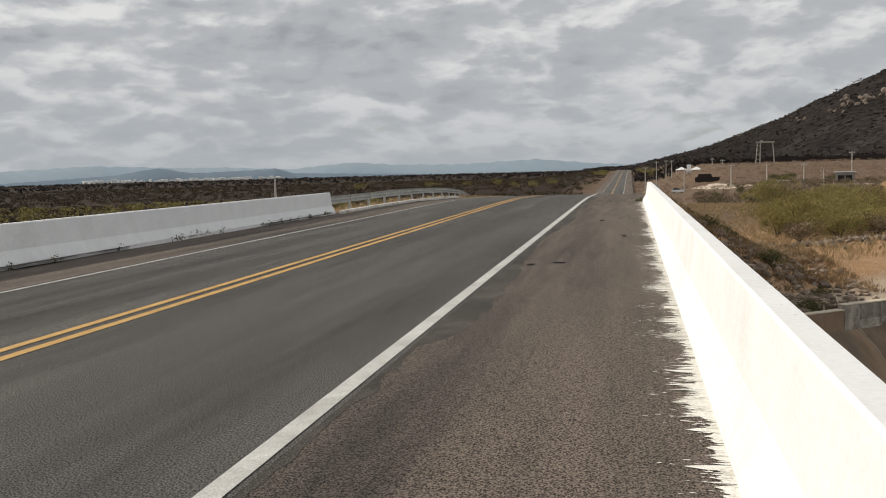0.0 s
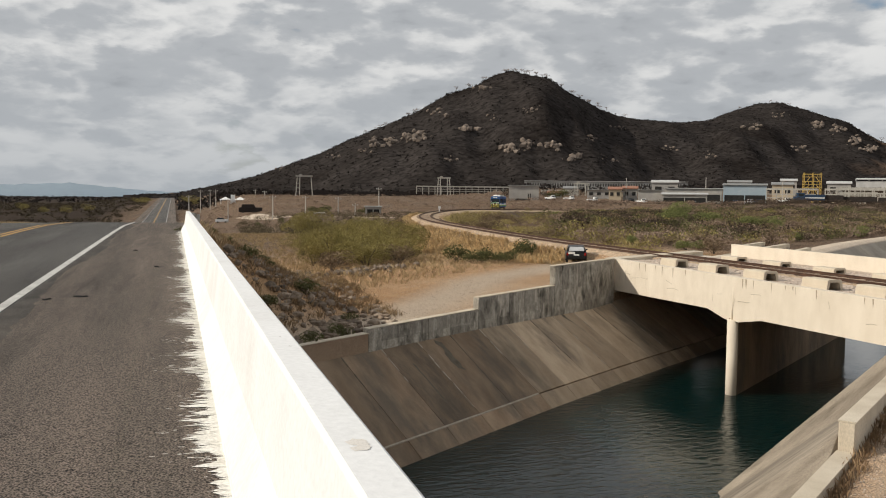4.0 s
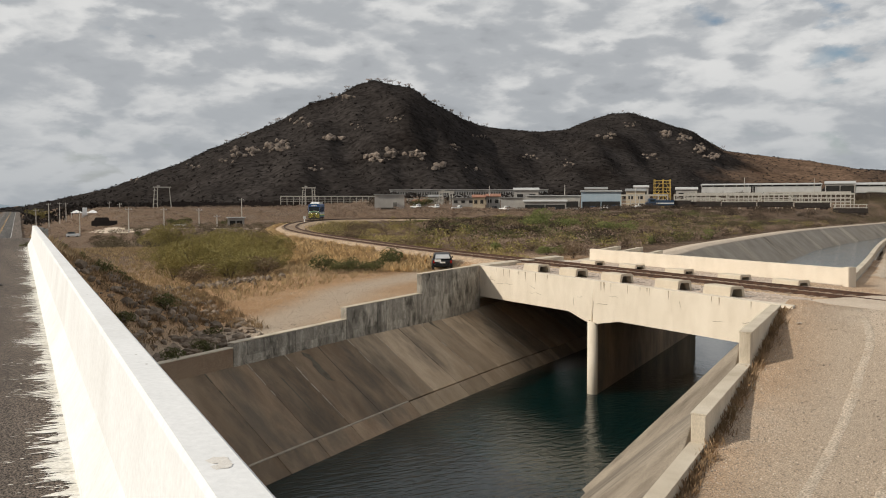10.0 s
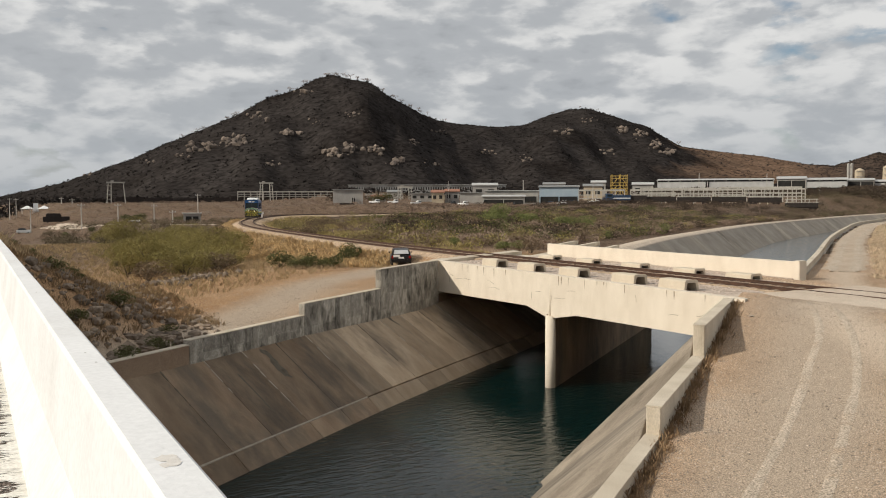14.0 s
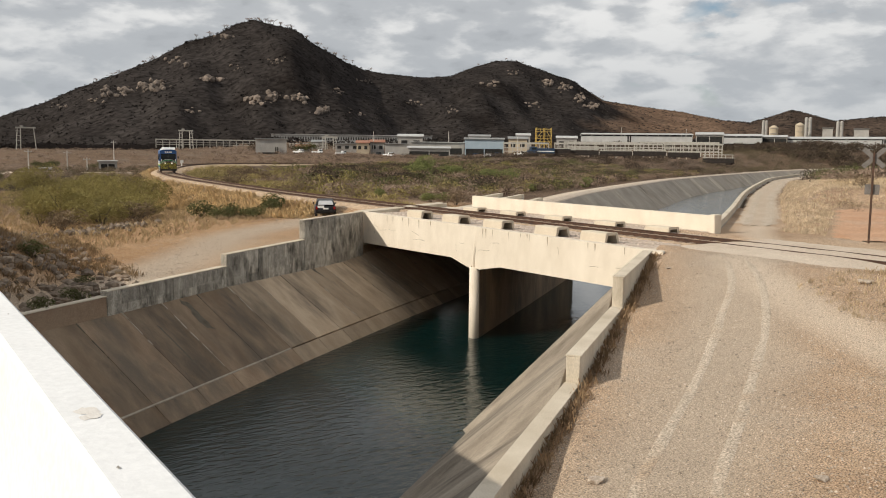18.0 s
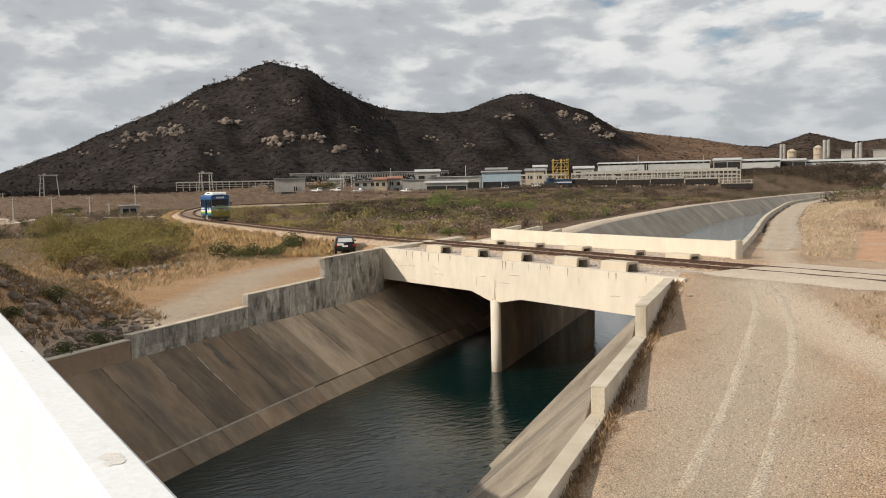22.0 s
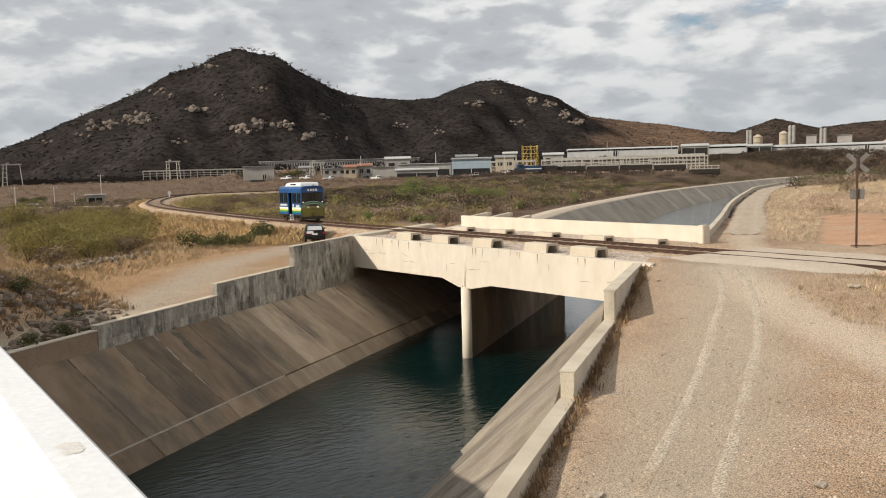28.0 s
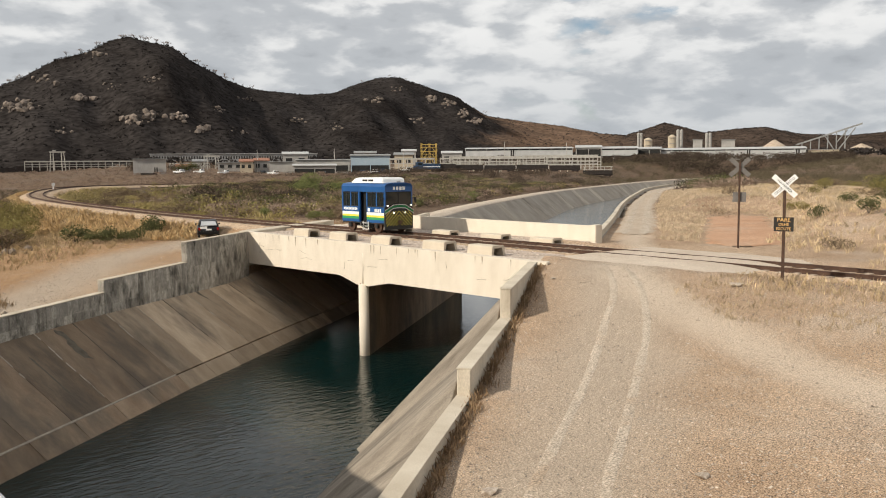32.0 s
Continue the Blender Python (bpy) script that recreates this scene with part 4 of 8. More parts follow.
ragged_strip("gutter_dirt", -12.62, (0.1, 0.5), 0.004, BITUMEN, "dark ragged strip along the barrier's foot", -10, 35, 0.3, 9)

RIGHT_PROFILE = [(0.29, -0.05), (0.29, 0.08), (0.43, 0.34), (0.49, 0.86), (0.505, 0.885), (0.655, 0.885), (0.672, 0.87), (0.69, -0.4)]


def build_parapet(name, profile, y0, y1, label, mirror=None):
    wall = structure(new(name), label, "parapet")
    cuts = list(np.arange(y0, y1, 5.0)) + [y1]
    for a, b in zip(cuts[:-1], cuts[1:]):
        pr = [(x, z) for x, z in profile]
        if mirror is not None:
            pr = [(mirror - x, z - 0.05) for x, z in pr]
        v, f = ribbon([(0, y, 0) for y in np.linspace(a + 0.0008, b - 0.0008, 6)], pr, True)
        mesh_object("barrier_segment", v, f, LIME, wall)


build_parapet("parapet_right", RIGHT_PROFILE, -20, 40.5, "whitewashed concrete safety barrier on the bridge")
build_parapet("parapet_left", RIGHT_PROFILE, -20, 35.0, "whitewashed concrete safety barrier on the bridge", -12.15)


# ---- hills ----
RIDGE_AZ = [-3, 0.2, 3, 5, 6.7, 8.9, 11.1, 13.3, 15.5, 17.3, 19.1, 20.4, 21.5, 23.9, 25, 27.2, 28.6, 30.7, 32.6, 34.0, 35.5, 36.8, 38.1, 40.1, 41.9, 43.8, 46, 48.8, 51.2, 52.8, 53.8, 55.1, 56, 57.5, 59.5, 61.2, 63, 65.7, 68, 75, 84]
RIDGE_EL = [-0.3, -0.1, 0.55, 1.04, 1.69, 2.45, 3.5, 4.42, 5.42, 6.5, 7.0, 7.68, 7.95, 7.5, 6.75, 5.6, 5.05, 4.78, 4.6, 4.8, 5.4, 5.75, 5.8, 5.0, 4.45, 3.3, 2.95, 2.52, 2.06, 1.95, 2.25, 2.68, 2.46, 2.0, 2.2, 2.25, 1.85, 1.68, 1.85, 1.4, 1.0]


def ridge_r(az):
    return np.interp(az, [-3, 6, 15, 26, 34, 44, 56, 84], [1050, 950, 900, 930, 1150, 1300, 1500, 1500])


def hill_z(az, r):
    el = np.interp(az, RIDGE_AZ, RIDGE_EL)
    R = ridge_r(az)
    foot = np.interp(az, [-3, 10, 25, 45, 60, 84], [760, 560, 520, 640, 800, 800])
    t = np.clip((r - foot) / (R - foot), 0, 1.6)
    top = 1.75 + R * np.tan(np.radians(el))
    up = np.where(t < 1, 0.35 * t + 0.65 * (t * t * (3 - 2 * t)), 1 - (t - 1) * 0.9)
    z0 = np.interp(az, [-3, 8, 15, 25], [-9.0, -7.0, -4.0, -2.0]) - 4.0 * (t <= 0)
    wob = np.sin(az * 0.55 + r * 0.009) + 0.5 * np.sin(az * 1.15 - r * 0.017) + 0.35 * np.sin(az * 2.3 + r * 0.031)
    return z0 + (top - z0) * np.clip(up + 0.05 * wob * np.sin(np.clip(t, 0, 1) * math.pi), 0, 1.0)


def build_hills():
    az = np.arange(-3, 84, 0.25)
    rr = np.concatenate([np.linspace(500, 1350, 52), np.linspace(1375, 2000, 16)])
    A, R = np.meshgrid(az, rr, indexing="ij")
    z = hill_z(A, R)
    rng = np.random.RandomState(8)
    z = z + rng.normal(0, 0.12, z.shape) * np.clip((R - 600) / 100, 0, 1)
    V = np.stack([R * np.sin(np.radians(A)), R * np.cos(np.radians(A)), z], -1).reshape(-1, 3)
    a, b = A.shape
    i = np.arange(a * b).reshape(a, b)
    F = np.stack([i[:-1, :-1], i[1:, :-1], i[1:, 1:], i[:-1, 1:]], -1).reshape(-1, 4)
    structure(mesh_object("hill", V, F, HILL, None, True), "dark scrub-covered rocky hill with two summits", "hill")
    az = np.arange(-75, 3, 0.5)
    el = np.interp(az, [-75, -50, -39, -34, -29, -26, -22, -18, -15, -11, -6, -2.3, 3], [0.5, 0.3, 0.46, 0.69, 0.46, 0.42, 0.2, 0.55, 0.32, 0.25, 0.46, 0.1, -0.2])
    V, F = [], []
    for k, (a, e) in enumerate(zip(az, el)):
        for r, q in ((4300, -0.4), (4500, e + 0.03 * math.sin(a * 5)), (4700, -0.4)):
            V.append((r * math.sin(radians(a)), r * math.cos(radians(a)), 1.75 + r * math.tan(radians(q))))
        if k:
            F += [(3 * k - 3, 3 * k, 3 * k + 1, 3 * k - 2), (3 * k - 2, 3 * k + 1, 3 * k + 2, 3 * k - 1)]
    structure(mesh_object("far_hills", V, F, FAR_HILL, None, True), "hills on the horizon, haze put into their pale blue", "hills")
    V, F = [], []
    az = np.arange(-40, -10, 0.3)
    el = np.interp(az, [-40, -32.6, -31, -30, -28.4, -27.5, -24, -22.9, -21.8, -17, -10], [-0.3, 0.09, 0.36, 0.47, 0.16, 0.12, 0.22, 0.29, -0.05, -0.2, -0.4])
    for k, (a, e) in enumerate(zip(az, el)):
        for r, q in ((3800, -0.6), (3900, e + 0.015 * math.sin(a * 7)), (4000, -0.6)):
            V.append((r * math.sin(radians(a)), r * math.cos(radians(a)), 1.75 + r * math.tan(radians(q))))
        if k:
            F += [(3 * k - 3, 3 * k, 3 * k + 1, 3 * k - 2), (3 * k - 2, 3 * k + 1, 3 * k + 2, 3 * k - 1)]
    structure(mesh_object("blue_hills", V, F, MID_HILL, None, True), "hills behind the town, haze put into their darker blue", "hills")


# cloud shade and a grey haze tint are put into this near-black colour
HILL = material("cloud_shaded_caatinga", (0.025, 0.0215, 0.020), (0.042, 0.0365, 0.034), 0.02, 0.97, 0.15, 0.22, (0.018, 0.015, 0.0135), grain=0.5, dist=1.0, fine_detail=8.0, spec=0.0)


def redden_hill():
    """The low ridge to the east is of bare brown soil."""
    N, L = HILL.node_tree.nodes, HILL.node_tree.links
    sh = next(n for n in N if n.type == "BSDF_PRINCIPLED")
    col = sh.inputs["Base Color"].links[0].from_socket
    tc, dot, wob, add, mr, mx = (N.new("ShaderNode" + k) for k in ("TexCoord", "VectorMath", "TexNoise", "Math", "MapRange", "Mix"))
    dot.operation, dot.inputs[1].default_value = "DOT_PRODUCT", (0.721, -0.693, 0)
    wob.inputs["Scale"].default_value, wob.inputs["Detail"].default_value = 0.012, 8.0
    add.operation, add.inputs[1].default_value = "MULTIPLY_ADD", 220.0
    L.new(tc.outputs["Object"], dot.inputs[0])
    L.new(tc.outputs["Object"], wob.inputs[0])
    L.new(wob.outputs[0], add.inputs[0])
    L.new(dot.outputs["Value"], add.inputs[2])
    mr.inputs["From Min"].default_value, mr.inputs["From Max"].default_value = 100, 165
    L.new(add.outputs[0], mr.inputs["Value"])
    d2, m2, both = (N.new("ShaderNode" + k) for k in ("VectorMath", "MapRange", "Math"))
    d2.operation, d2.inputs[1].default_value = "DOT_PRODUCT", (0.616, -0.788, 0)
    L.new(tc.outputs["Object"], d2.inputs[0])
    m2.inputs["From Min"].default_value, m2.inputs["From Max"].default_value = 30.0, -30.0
    # past the ridge some brown stays, as haze put into the colour
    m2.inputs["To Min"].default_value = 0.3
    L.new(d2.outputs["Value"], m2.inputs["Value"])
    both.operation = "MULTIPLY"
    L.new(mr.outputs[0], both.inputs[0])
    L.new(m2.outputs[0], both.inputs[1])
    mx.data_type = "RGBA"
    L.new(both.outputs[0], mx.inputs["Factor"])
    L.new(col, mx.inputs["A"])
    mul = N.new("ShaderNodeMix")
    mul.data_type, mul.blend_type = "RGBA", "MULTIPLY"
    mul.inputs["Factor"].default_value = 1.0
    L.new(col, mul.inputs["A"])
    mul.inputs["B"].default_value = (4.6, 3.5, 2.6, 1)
    L.new(mul.outputs["Result"], mx.inputs["B"])
    L.new(mx.outputs["Result"], sh.inputs["Base Color"])


redden_hill()
# both blues put the haze of distance into the base colour
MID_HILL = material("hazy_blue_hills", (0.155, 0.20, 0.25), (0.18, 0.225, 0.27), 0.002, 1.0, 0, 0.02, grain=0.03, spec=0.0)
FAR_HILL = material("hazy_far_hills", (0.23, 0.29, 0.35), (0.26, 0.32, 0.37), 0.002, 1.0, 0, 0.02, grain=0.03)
build_hills()


# ---- along the railway ----
def build_troughs():
    """Precast concrete troughs laid open side down along both edges of the deck."""
    th = thing("concrete_trough", (27.4, 42.94, -2.24), "upturned precast concrete cable trough on the bridge deck", "concrete trough", "troughs along the bridge")
    hw, h, t, ln = 0.42, 0.46, 0.1, 1.6
    outer = [(-hw, 0, 0), (-hw * 0.86, 0, h - 0.06), (-hw * 0.7, 0, h), (hw * 0.7, 0, h), (hw * 0.86, 0, h - 0.06), (hw, 0, 0)]
    inner = [(hw - t, 0, 0), (hw * 0.8 - t, 0, h - t), (-hw * 0.8 + t, 0, h - t), (-hw + t, 0, 0)]
    part("shell", prism(outer + inner, (0, ln, 0)), CONCRETE, th)
    part("end_lip", prism([(x * 1.03, -0.03, z + (0.02 if z > 0.1 else 0)) for x, y, z in outer] + [(x, -0.03, z) for x, y, z in inner], (0, 0.07, 0)), CONCRETE, th)
    # darker concrete than the shell, to put shade into the trough's opening
    part("back_plate", box((0, ln - 0.1, h * 0.45), (0.7, 0.08, h * 0.8)), CONCRETE_DARK, th)
    for x, ys in ((27.4, (39.13, 35.24, 31.0, 27.75)), (33.9, (46.4, 42.3, 38.0, 33.75, 30.0))):
        for y in ys:
            copy_thing(th, pose(x, y, -2.24 if x < 30 else -2.42))


build_troughs()


def build_sleepers():
    tr = bpy.data.objects["railway_track"]
    bm = box((0, 0, -0.235), (2.5, 0.26, 0.16), 0, 0.015)
    first = part("sleeper", bm, SLEEPER, tr)
    L = [p for p in TRACK if -12 < p.y < 172]
    d, out = 0.0, []
    for a, b in zip(L[:-1], L[1:]):
        seg = (b - a).length
        while d < seg:
            p = a + (b - a) * (d / seg)
            if not 17.6 < p.y < 25.0:
                out.append((p, math.degrees(math.atan2(b.y - a.y, b.x - a.x)) - 90))
            d += 0.62
        d -= seg
    for k, (p, w) in enumerate(out[:300]):
        ob = first if k == 0 else new("sleeper", first.data)
        ob.parent = tr
        ob.matrix_basis = pose(p.x, p.y, p.z + 0.012 + 0.01 * math.sin(k * 2.3), 0, 0, w)
    # level crossing: packed dirt up to the rail heads, with flangeways
    for x0, x1 in ((27.2, 30.58), (30.78, 32.28), (32.46, 35.6)):
        v, f = [], []
        ys, xs = np.linspace(16.6, 25.6, 16), np.linspace(x0, x1, 5)
        for y in ys:
            for x in xs:
                e = min(1.0, (y - 16.6) / 1.5, (25.6 - y) / 1.0, (x - 27.2) / 1.6 + 0.02, (35.6 - x) / 1.6 + 0.02)
                v.append((x, y, -2.075 - 0.16 * (1 - max(0.0, e)) + 0.012 * math.sin(x * 3.1 + y * 2.3)))
        for i in range(15):
            for j in range(4):
                a = i * 5 + j
                f.append((a, a + 1, a + 6, a + 5))
        structure(mesh_object("crossing_pavement", v, f, PALE_DIRT, None, True), "packed pale dirt of the level crossing", "level crossing")


SLEEPER = material("dusty_sleeper", (0.34, 0.26, 0.19), (0.48, 0.38, 0.29), 2, 0.95, 0.4, 40, rand=0.2)
build_sleepers()

POST_RUST = material("rusty_rail_post", (0.05, 0.03, 0.022), (0.10, 0.055, 0.035), 4, 0.8, 0.3, 50)
SIGN_WHITE = material("white_sign_enamel", (0.74, 0.73, 0.70), (0.80, 0.79, 0.77), 3, 0.5, 0.05, 40, grain=0.04)
SIGN_BACK = material("bare_sign_back", (0.14, 0.125, 0.118), (0.19, 0.175, 0.16), 5, 0.6, 0.1, 40, metal=0.3)
SIGN_BLACK = material("black_sign_enamel", (0.02, 0.017, 0.015), (0.03, 0.026, 0.022), 3, 0.5, 0.05, 40)
LETTER_BLACK = material("black_lettering", (0.03, 0.03, 0.03), (0.04, 0.04, 0.04), 3, 0.6, 0)
LETTER_AMBER = material("amber_lettering", (0.75, 0.45, 0.16), (0.80, 0.50, 0.20), 3, 0.6, 0)


def lettering(text, size, mat, parent, m, name="lettering"):
    cu = bpy.data.curves.new(name, "FONT")
    cu.body, cu.size, cu.align_x, cu.align_y, cu.extrude = text, size, "CENTER", "CENTER", 0.003
    cu.resolution_u = 2
    tmp = new("tmp_text", cu)
    bpy.context.view_layer.update()
    me = bpy.data.meshes.new_from_object(tmp.evaluated_get(bpy.context.evaluated_depsgraph_get()))
    bpy.data.objects.remove(tmp)
    me.materials.clear()
    me.materials.append(mat)
    ob = new(name, me)
    ob.parent, ob.matrix_basis = parent, m
    return ob


def crossing_sign(at, facing, cross_z, panel_z, top, front):
    """A crossbuck over a warning panel on a rusty post; facing: the way its front looks, in degrees."""
    label = "white crossbuck and black stop-look-listen panel on a rusty post" if front else "grey back of a crossbuck and panel on a rusty post"
    th = thing("crossing_sign", at, label, "railway sign", "signs at the level crossing", facing)
    k_size = 0.80 if front else 1.0
    part("post", box((0, 0.06, top / 2), (0.095, 0.08, top), 0, 0.008), POST_RUST, th)
    for k, (ang, words) in enumerate(((43, "CRUZAMENTO"), (-43, "VIA FERREA"))):
        arm = box((0, 0, 0), (k_size * 1.22, 0.012, k_size * 0.215), 0, 0.004)
        arm = part("arm", arm, SIGN_WHITE if front else SIGN_BACK, th)
        arm.matrix_basis = pose(0, 0.0 - 0.016 * k, cross_z, 0, -ang, 0)
        if front:
            lettering(words, 0.15 * k_size, LETTER_BLACK, arm, pose(0, -0.0095, 0, 90, 0, 0))
    panel = part("panel", box((0, 0.0, panel_z), (0.62, 0.014, 0.47), 0, 0.005), SIGN_BLACK if front else SIGN_BACK, th)
    if front:
        for words, z, s in (("PARE", 0.145, 0.185), ("OLHE", -0.01, 0.13), ("ESCUTE", -0.15, 0.135)):
            lettering(words, s, LETTER_AMBER, panel, pose(0, -0.0105, panel_z + z, 90, 0, 0))
    for z in (cross_z, panel_z):
        part("bolt", tube((0, -0.04, z), (0, 0.03, z), 0.015, 8), POST_RUST, th)
    return th


crossing_sign((27.54, 14.38, -2.16), -68, 3.2, 1.93, 3.3, True)
crossing_sign((38.77, 22.58, -2.36), 118, 4.0, 2.55, 4.25, False)

# a short marker post by the far curve
mk = thing("marker_post", (43.6, 143.4, -1.9), "small white kilometre post beside the rails", "marker post")
part("post", box((0, 0, 0.55), (0.16, 0.16, 1.5)), SIGN_WHITE, mk)
part("plate", box((0, -0.1, 1.45), (0.5, 0.05, 0.45)), SIGN_WHITE, mk)


# ---- railcar ----
CAR_BLUE = material("blue_railcar_paint", (0.008, 0.065, 0.215), (0.012, 0.085, 0.26), 1.5, 0.35, 0.03, 30, grain=0.05, spec=0.5)
CAR_WHITE = material("white_railcar_paint", (0.72, 0.72, 0.70), (0.78, 0.78, 0.76), 2, 0.45, 0.03, 30, grain=0.04)
CAR_YELLOW = material("yellow_stripe_paint", (0.72, 0.60, 0.06), (0.76, 0.64, 0.08), 2, 0.45, 0, grain=0.04)
CAR_GREEN = material("green_stripe_paint", (0.03, 0.26, 0.09), (0.04, 0.30, 0.11), 2, 0.45, 0, grain=0.04)
CAR_BLACK = material("black_frame_paint", (0.02, 0.02, 0.02), (0.035, 0.033, 0.03), 3, 0.6, 0.1, 30)
GLASS = glass_dark("tinted_glass")
# near-black: the cabin's inner shade is put into the colour
INSIDE = material("painted_cabin_shade", (0.012, 0.014, 0.016), (0.02, 0.022, 0.024), 3, 0.9, 0)
CHROME = material("bare_steel", (0.45, 0.44, 0.42), (0.5, 0.49, 0.47), 6, 0.3, 0.05, metal=0.9)


def lamp_glow(name, colour, power):
    m = bpy.data.materials.new(name)
    m.use_nodes = True
    b = m.node_tree.nodes["Principled BSDF"]
    b.inputs["Base Color"].default_value = (*colour, 1)
    b.inputs["Emission Color"].default_value = (*colour, 1)
    b.inputs["Emission Strength"].default_value = power
    return m


HEADLIGHT = lamp_glow("headlight_glass", (1.0, 0.97, 0.9), 2.2)


def build_railcar():
    """Short inspection railcar; its front looks along -y, origin on the rail heads."""
    th = thing("railcar", (31.5, 42.3, RAIL_Z), "short blue railcar with white roof unit and chevron front", "railcar")
    hw, hl, z0, z1 = 1.02, 2.15, 0.58, 2.72
    # side walls with window and door openings built from panels
    for sx in (-1, 1):
        x = sx * (hw - 0.03)
        wall = part("side_wall", box((x, 0, (z0 + 1.5) / 2), (0.06, 2 * hl, 1.5 - z0), 0, 0.012), CAR_BLUE, th) if sx > 0 else None
        if sx < 0:
            for y0, y1 in ((-hl, -0.38), (0.38, hl)):
                wall = part("side_wall", box((x, (y0 + y1) / 2, (z0 + 1.5) / 2), (0.06, y1 - y0, 1.5 - z0), 0, 0.012), CAR_BLUE, th)
        part("upper_band", box((x, 0, 2.55), (0.06, 2 * hl, 0.34), 0, 0.012), CAR_BLUE, th)
        spans = ((-2.1, -1.42), (-1.32, -0.46), (0.46, 1.2), (1.3, 2.05))
        posts = (-2.13, -1.37, -0.42, 0.42, 1.25, 2.1)
        for y in posts:
            part("window_pillar", box((x, y, 1.94), (0.058, 0.1, 0.9)), CAR_BLUE, th)
        for y0, y1 in spans:
            wd = part("side_window", box((x + sx * 0.0, (y0 + y1) / 2, 1.94), (0.02, y1 - y0, 0.86)), GLASS, th)
            bm = bmesh.new()
            for zz in (1.54, 2.34):
                add_box(bm, (x + sx * 0.035, (y0 + y1) / 2, zz), (0.02, y1 - y0 + 0.03, 0.05))
            add_box(bm, (x + sx * 0.035, (y0 + y1) / 2, 1.94), (0.02, 0.04, 0.8))
            part("window_frame", bm, CAR_BLACK, wd)
        # stripes, doorway left clear on the open side
        for z, h, mat, nm in ((1.1, 0.17, CAR_WHITE, "white_stripe"), (0.96, 0.11, CAR_YELLOW, "yellow_stripe"), (0.83, 0.15, CAR_GREEN, "green_stripe")):
            for y0, y1 in (((-hl + 0.02, -0.4), (0.4, hl - 0.02)) if sx < 0 else ((-hl + 0.02, hl - 0.02),)):
                part(nm, box((sx * (hw + 0.004), (y0 + y1) / 2, z), (0.012, y1 - y0, h)), mat, th)
        bm = bmesh.new()
        for k in range(9):
            add_box(bm, (sx * (hw + 0.004), 0.62 + k * 0.16, 1.36), (0.01, 0.12, 0.13 + 0.04 * (k % 2)))
        part("lettering_bars", bm, CAR_WHITE, th, "row of white lettering bars")
        part("badge", box((sx * (hw + 0.004), -0.62, 1.33), (0.01, 0.22, 0.2)), CAR_WHITE, th)
        bm = bmesh.new()
        for k in range(4):
            add_box(bm, (sx * (hw + 0.004), -1.25 - k * 0.17, 1.3), (0.01, 0.12, 0.2))
        part("number_bars", bm, CAR_WHITE, th, "white number bars")
    # doorway on the near side
    # dark sheet set behind the doorway in place of the cabin's shade
    part("door_recess", box((-0.72, 0, 1.5), (0.04, 0.74, 1.85)), INSIDE, th)
    part("folded_door", box((-0.96, 0.33, 1.45), (0.1, 0.06, 1.8), 0, 0.01), CAR_BLUE, th)
    st = part("door_step", box((-1.0, 0, 0.36), (0.3, 0.7, 0.03)), CHROME, th)
    [part("step_hanger", box((-0.95, q, 0.5), (0.04, 0.04, 0.36)), CHROME, st) for q in (-0.33, 0.33)]
    part("floor", box((0, 0, 0.56), (1.98, 4.26, 0.1)), CAR_BLACK, th)
    part("partition", box((0.1, 0.6, 1.5), (1.7, 0.05, 1.8)), INSIDE, th)
    # ends
    for sy in (-1, 1):
        y = sy * hl
        part("end_wall", box((0, y, 1.08), (2 * hw, 0.08, 0.98), 0, 0.02), CAR_BLUE if sy > 0 else CAR_BLACK, th)
        part("end_header", prism([(-hw, y - 0.05, 2.4), (hw, y - 0.05, 2.4), (hw, y - 0.05, 2.72), (hw * 0.82, y - 0.05, 2.86), (-hw * 0.82, y - 0.05, 2.86), (-hw, y - 0.05, 2.72)], (0, 0.1, 0)), CAR_BLUE, th)
        for x in (-0.98, 0.0, 0.98):
            part("windscreen_pillar", box((x, y, 1.98), (0.08 if x else 0.05, 0.08, 0.9)), CAR_BLUE if x else CAR_BLACK, th)
        for x in (-0.48, 0.48):
            part("windscreen", box((x, y + sy * 0.005, 1.98), (0.9, 0.02, 0.86)), GLASS, th)
        bm = bmesh.new()
        for k, w in enumerate((0.14, 0.16, 0.16, 0.18)):
            add_box(bm, (-0.36 + k * 0.24, y + sy * 0.06, 2.6), (w, 0.012, 0.19))
        part("name_bars", bm, CAR_WHITE, th, "white maker's bars")
    # front: skirt with chevrons, peak, lamps
    f = -hl - 0.06
    part("front_skirt", prism([(-1.02, f, 0.2), (1.02, f, 0.2), (1.04, f, 1.2), (0.45, f, 1.52), (-0.45, f, 1.52), (-1.04, f, 1.2)], (0, 0.09, 0)), CAR_BLACK, th, "black front skirt")
    bm = bmesh.new()
    for s in (-1, 1):
        for a, b in (((1.05, 1.16), (0.45, 1.47)), ((0.47, 1.46), (0.0, 1.5))):
            p, q = Vector((s * a[0], f - 0.02, a[1])), Vector((s * b[0], f - 0.02, b[1]))
            d = (q - p)
            n = Vector((0, 0, 0.13))
            vs = [bm.verts.new(v) for v in (p, q, q + n, p + n)]
            bm.faces.new(vs)
    bmesh.ops.solidify(bm, geom=list(bm.faces), thickness=0.03)
    part("green_peak", bm, CAR_GREEN, th)
    for up in (-0.055, 0.135):
        bm = bmesh.new()
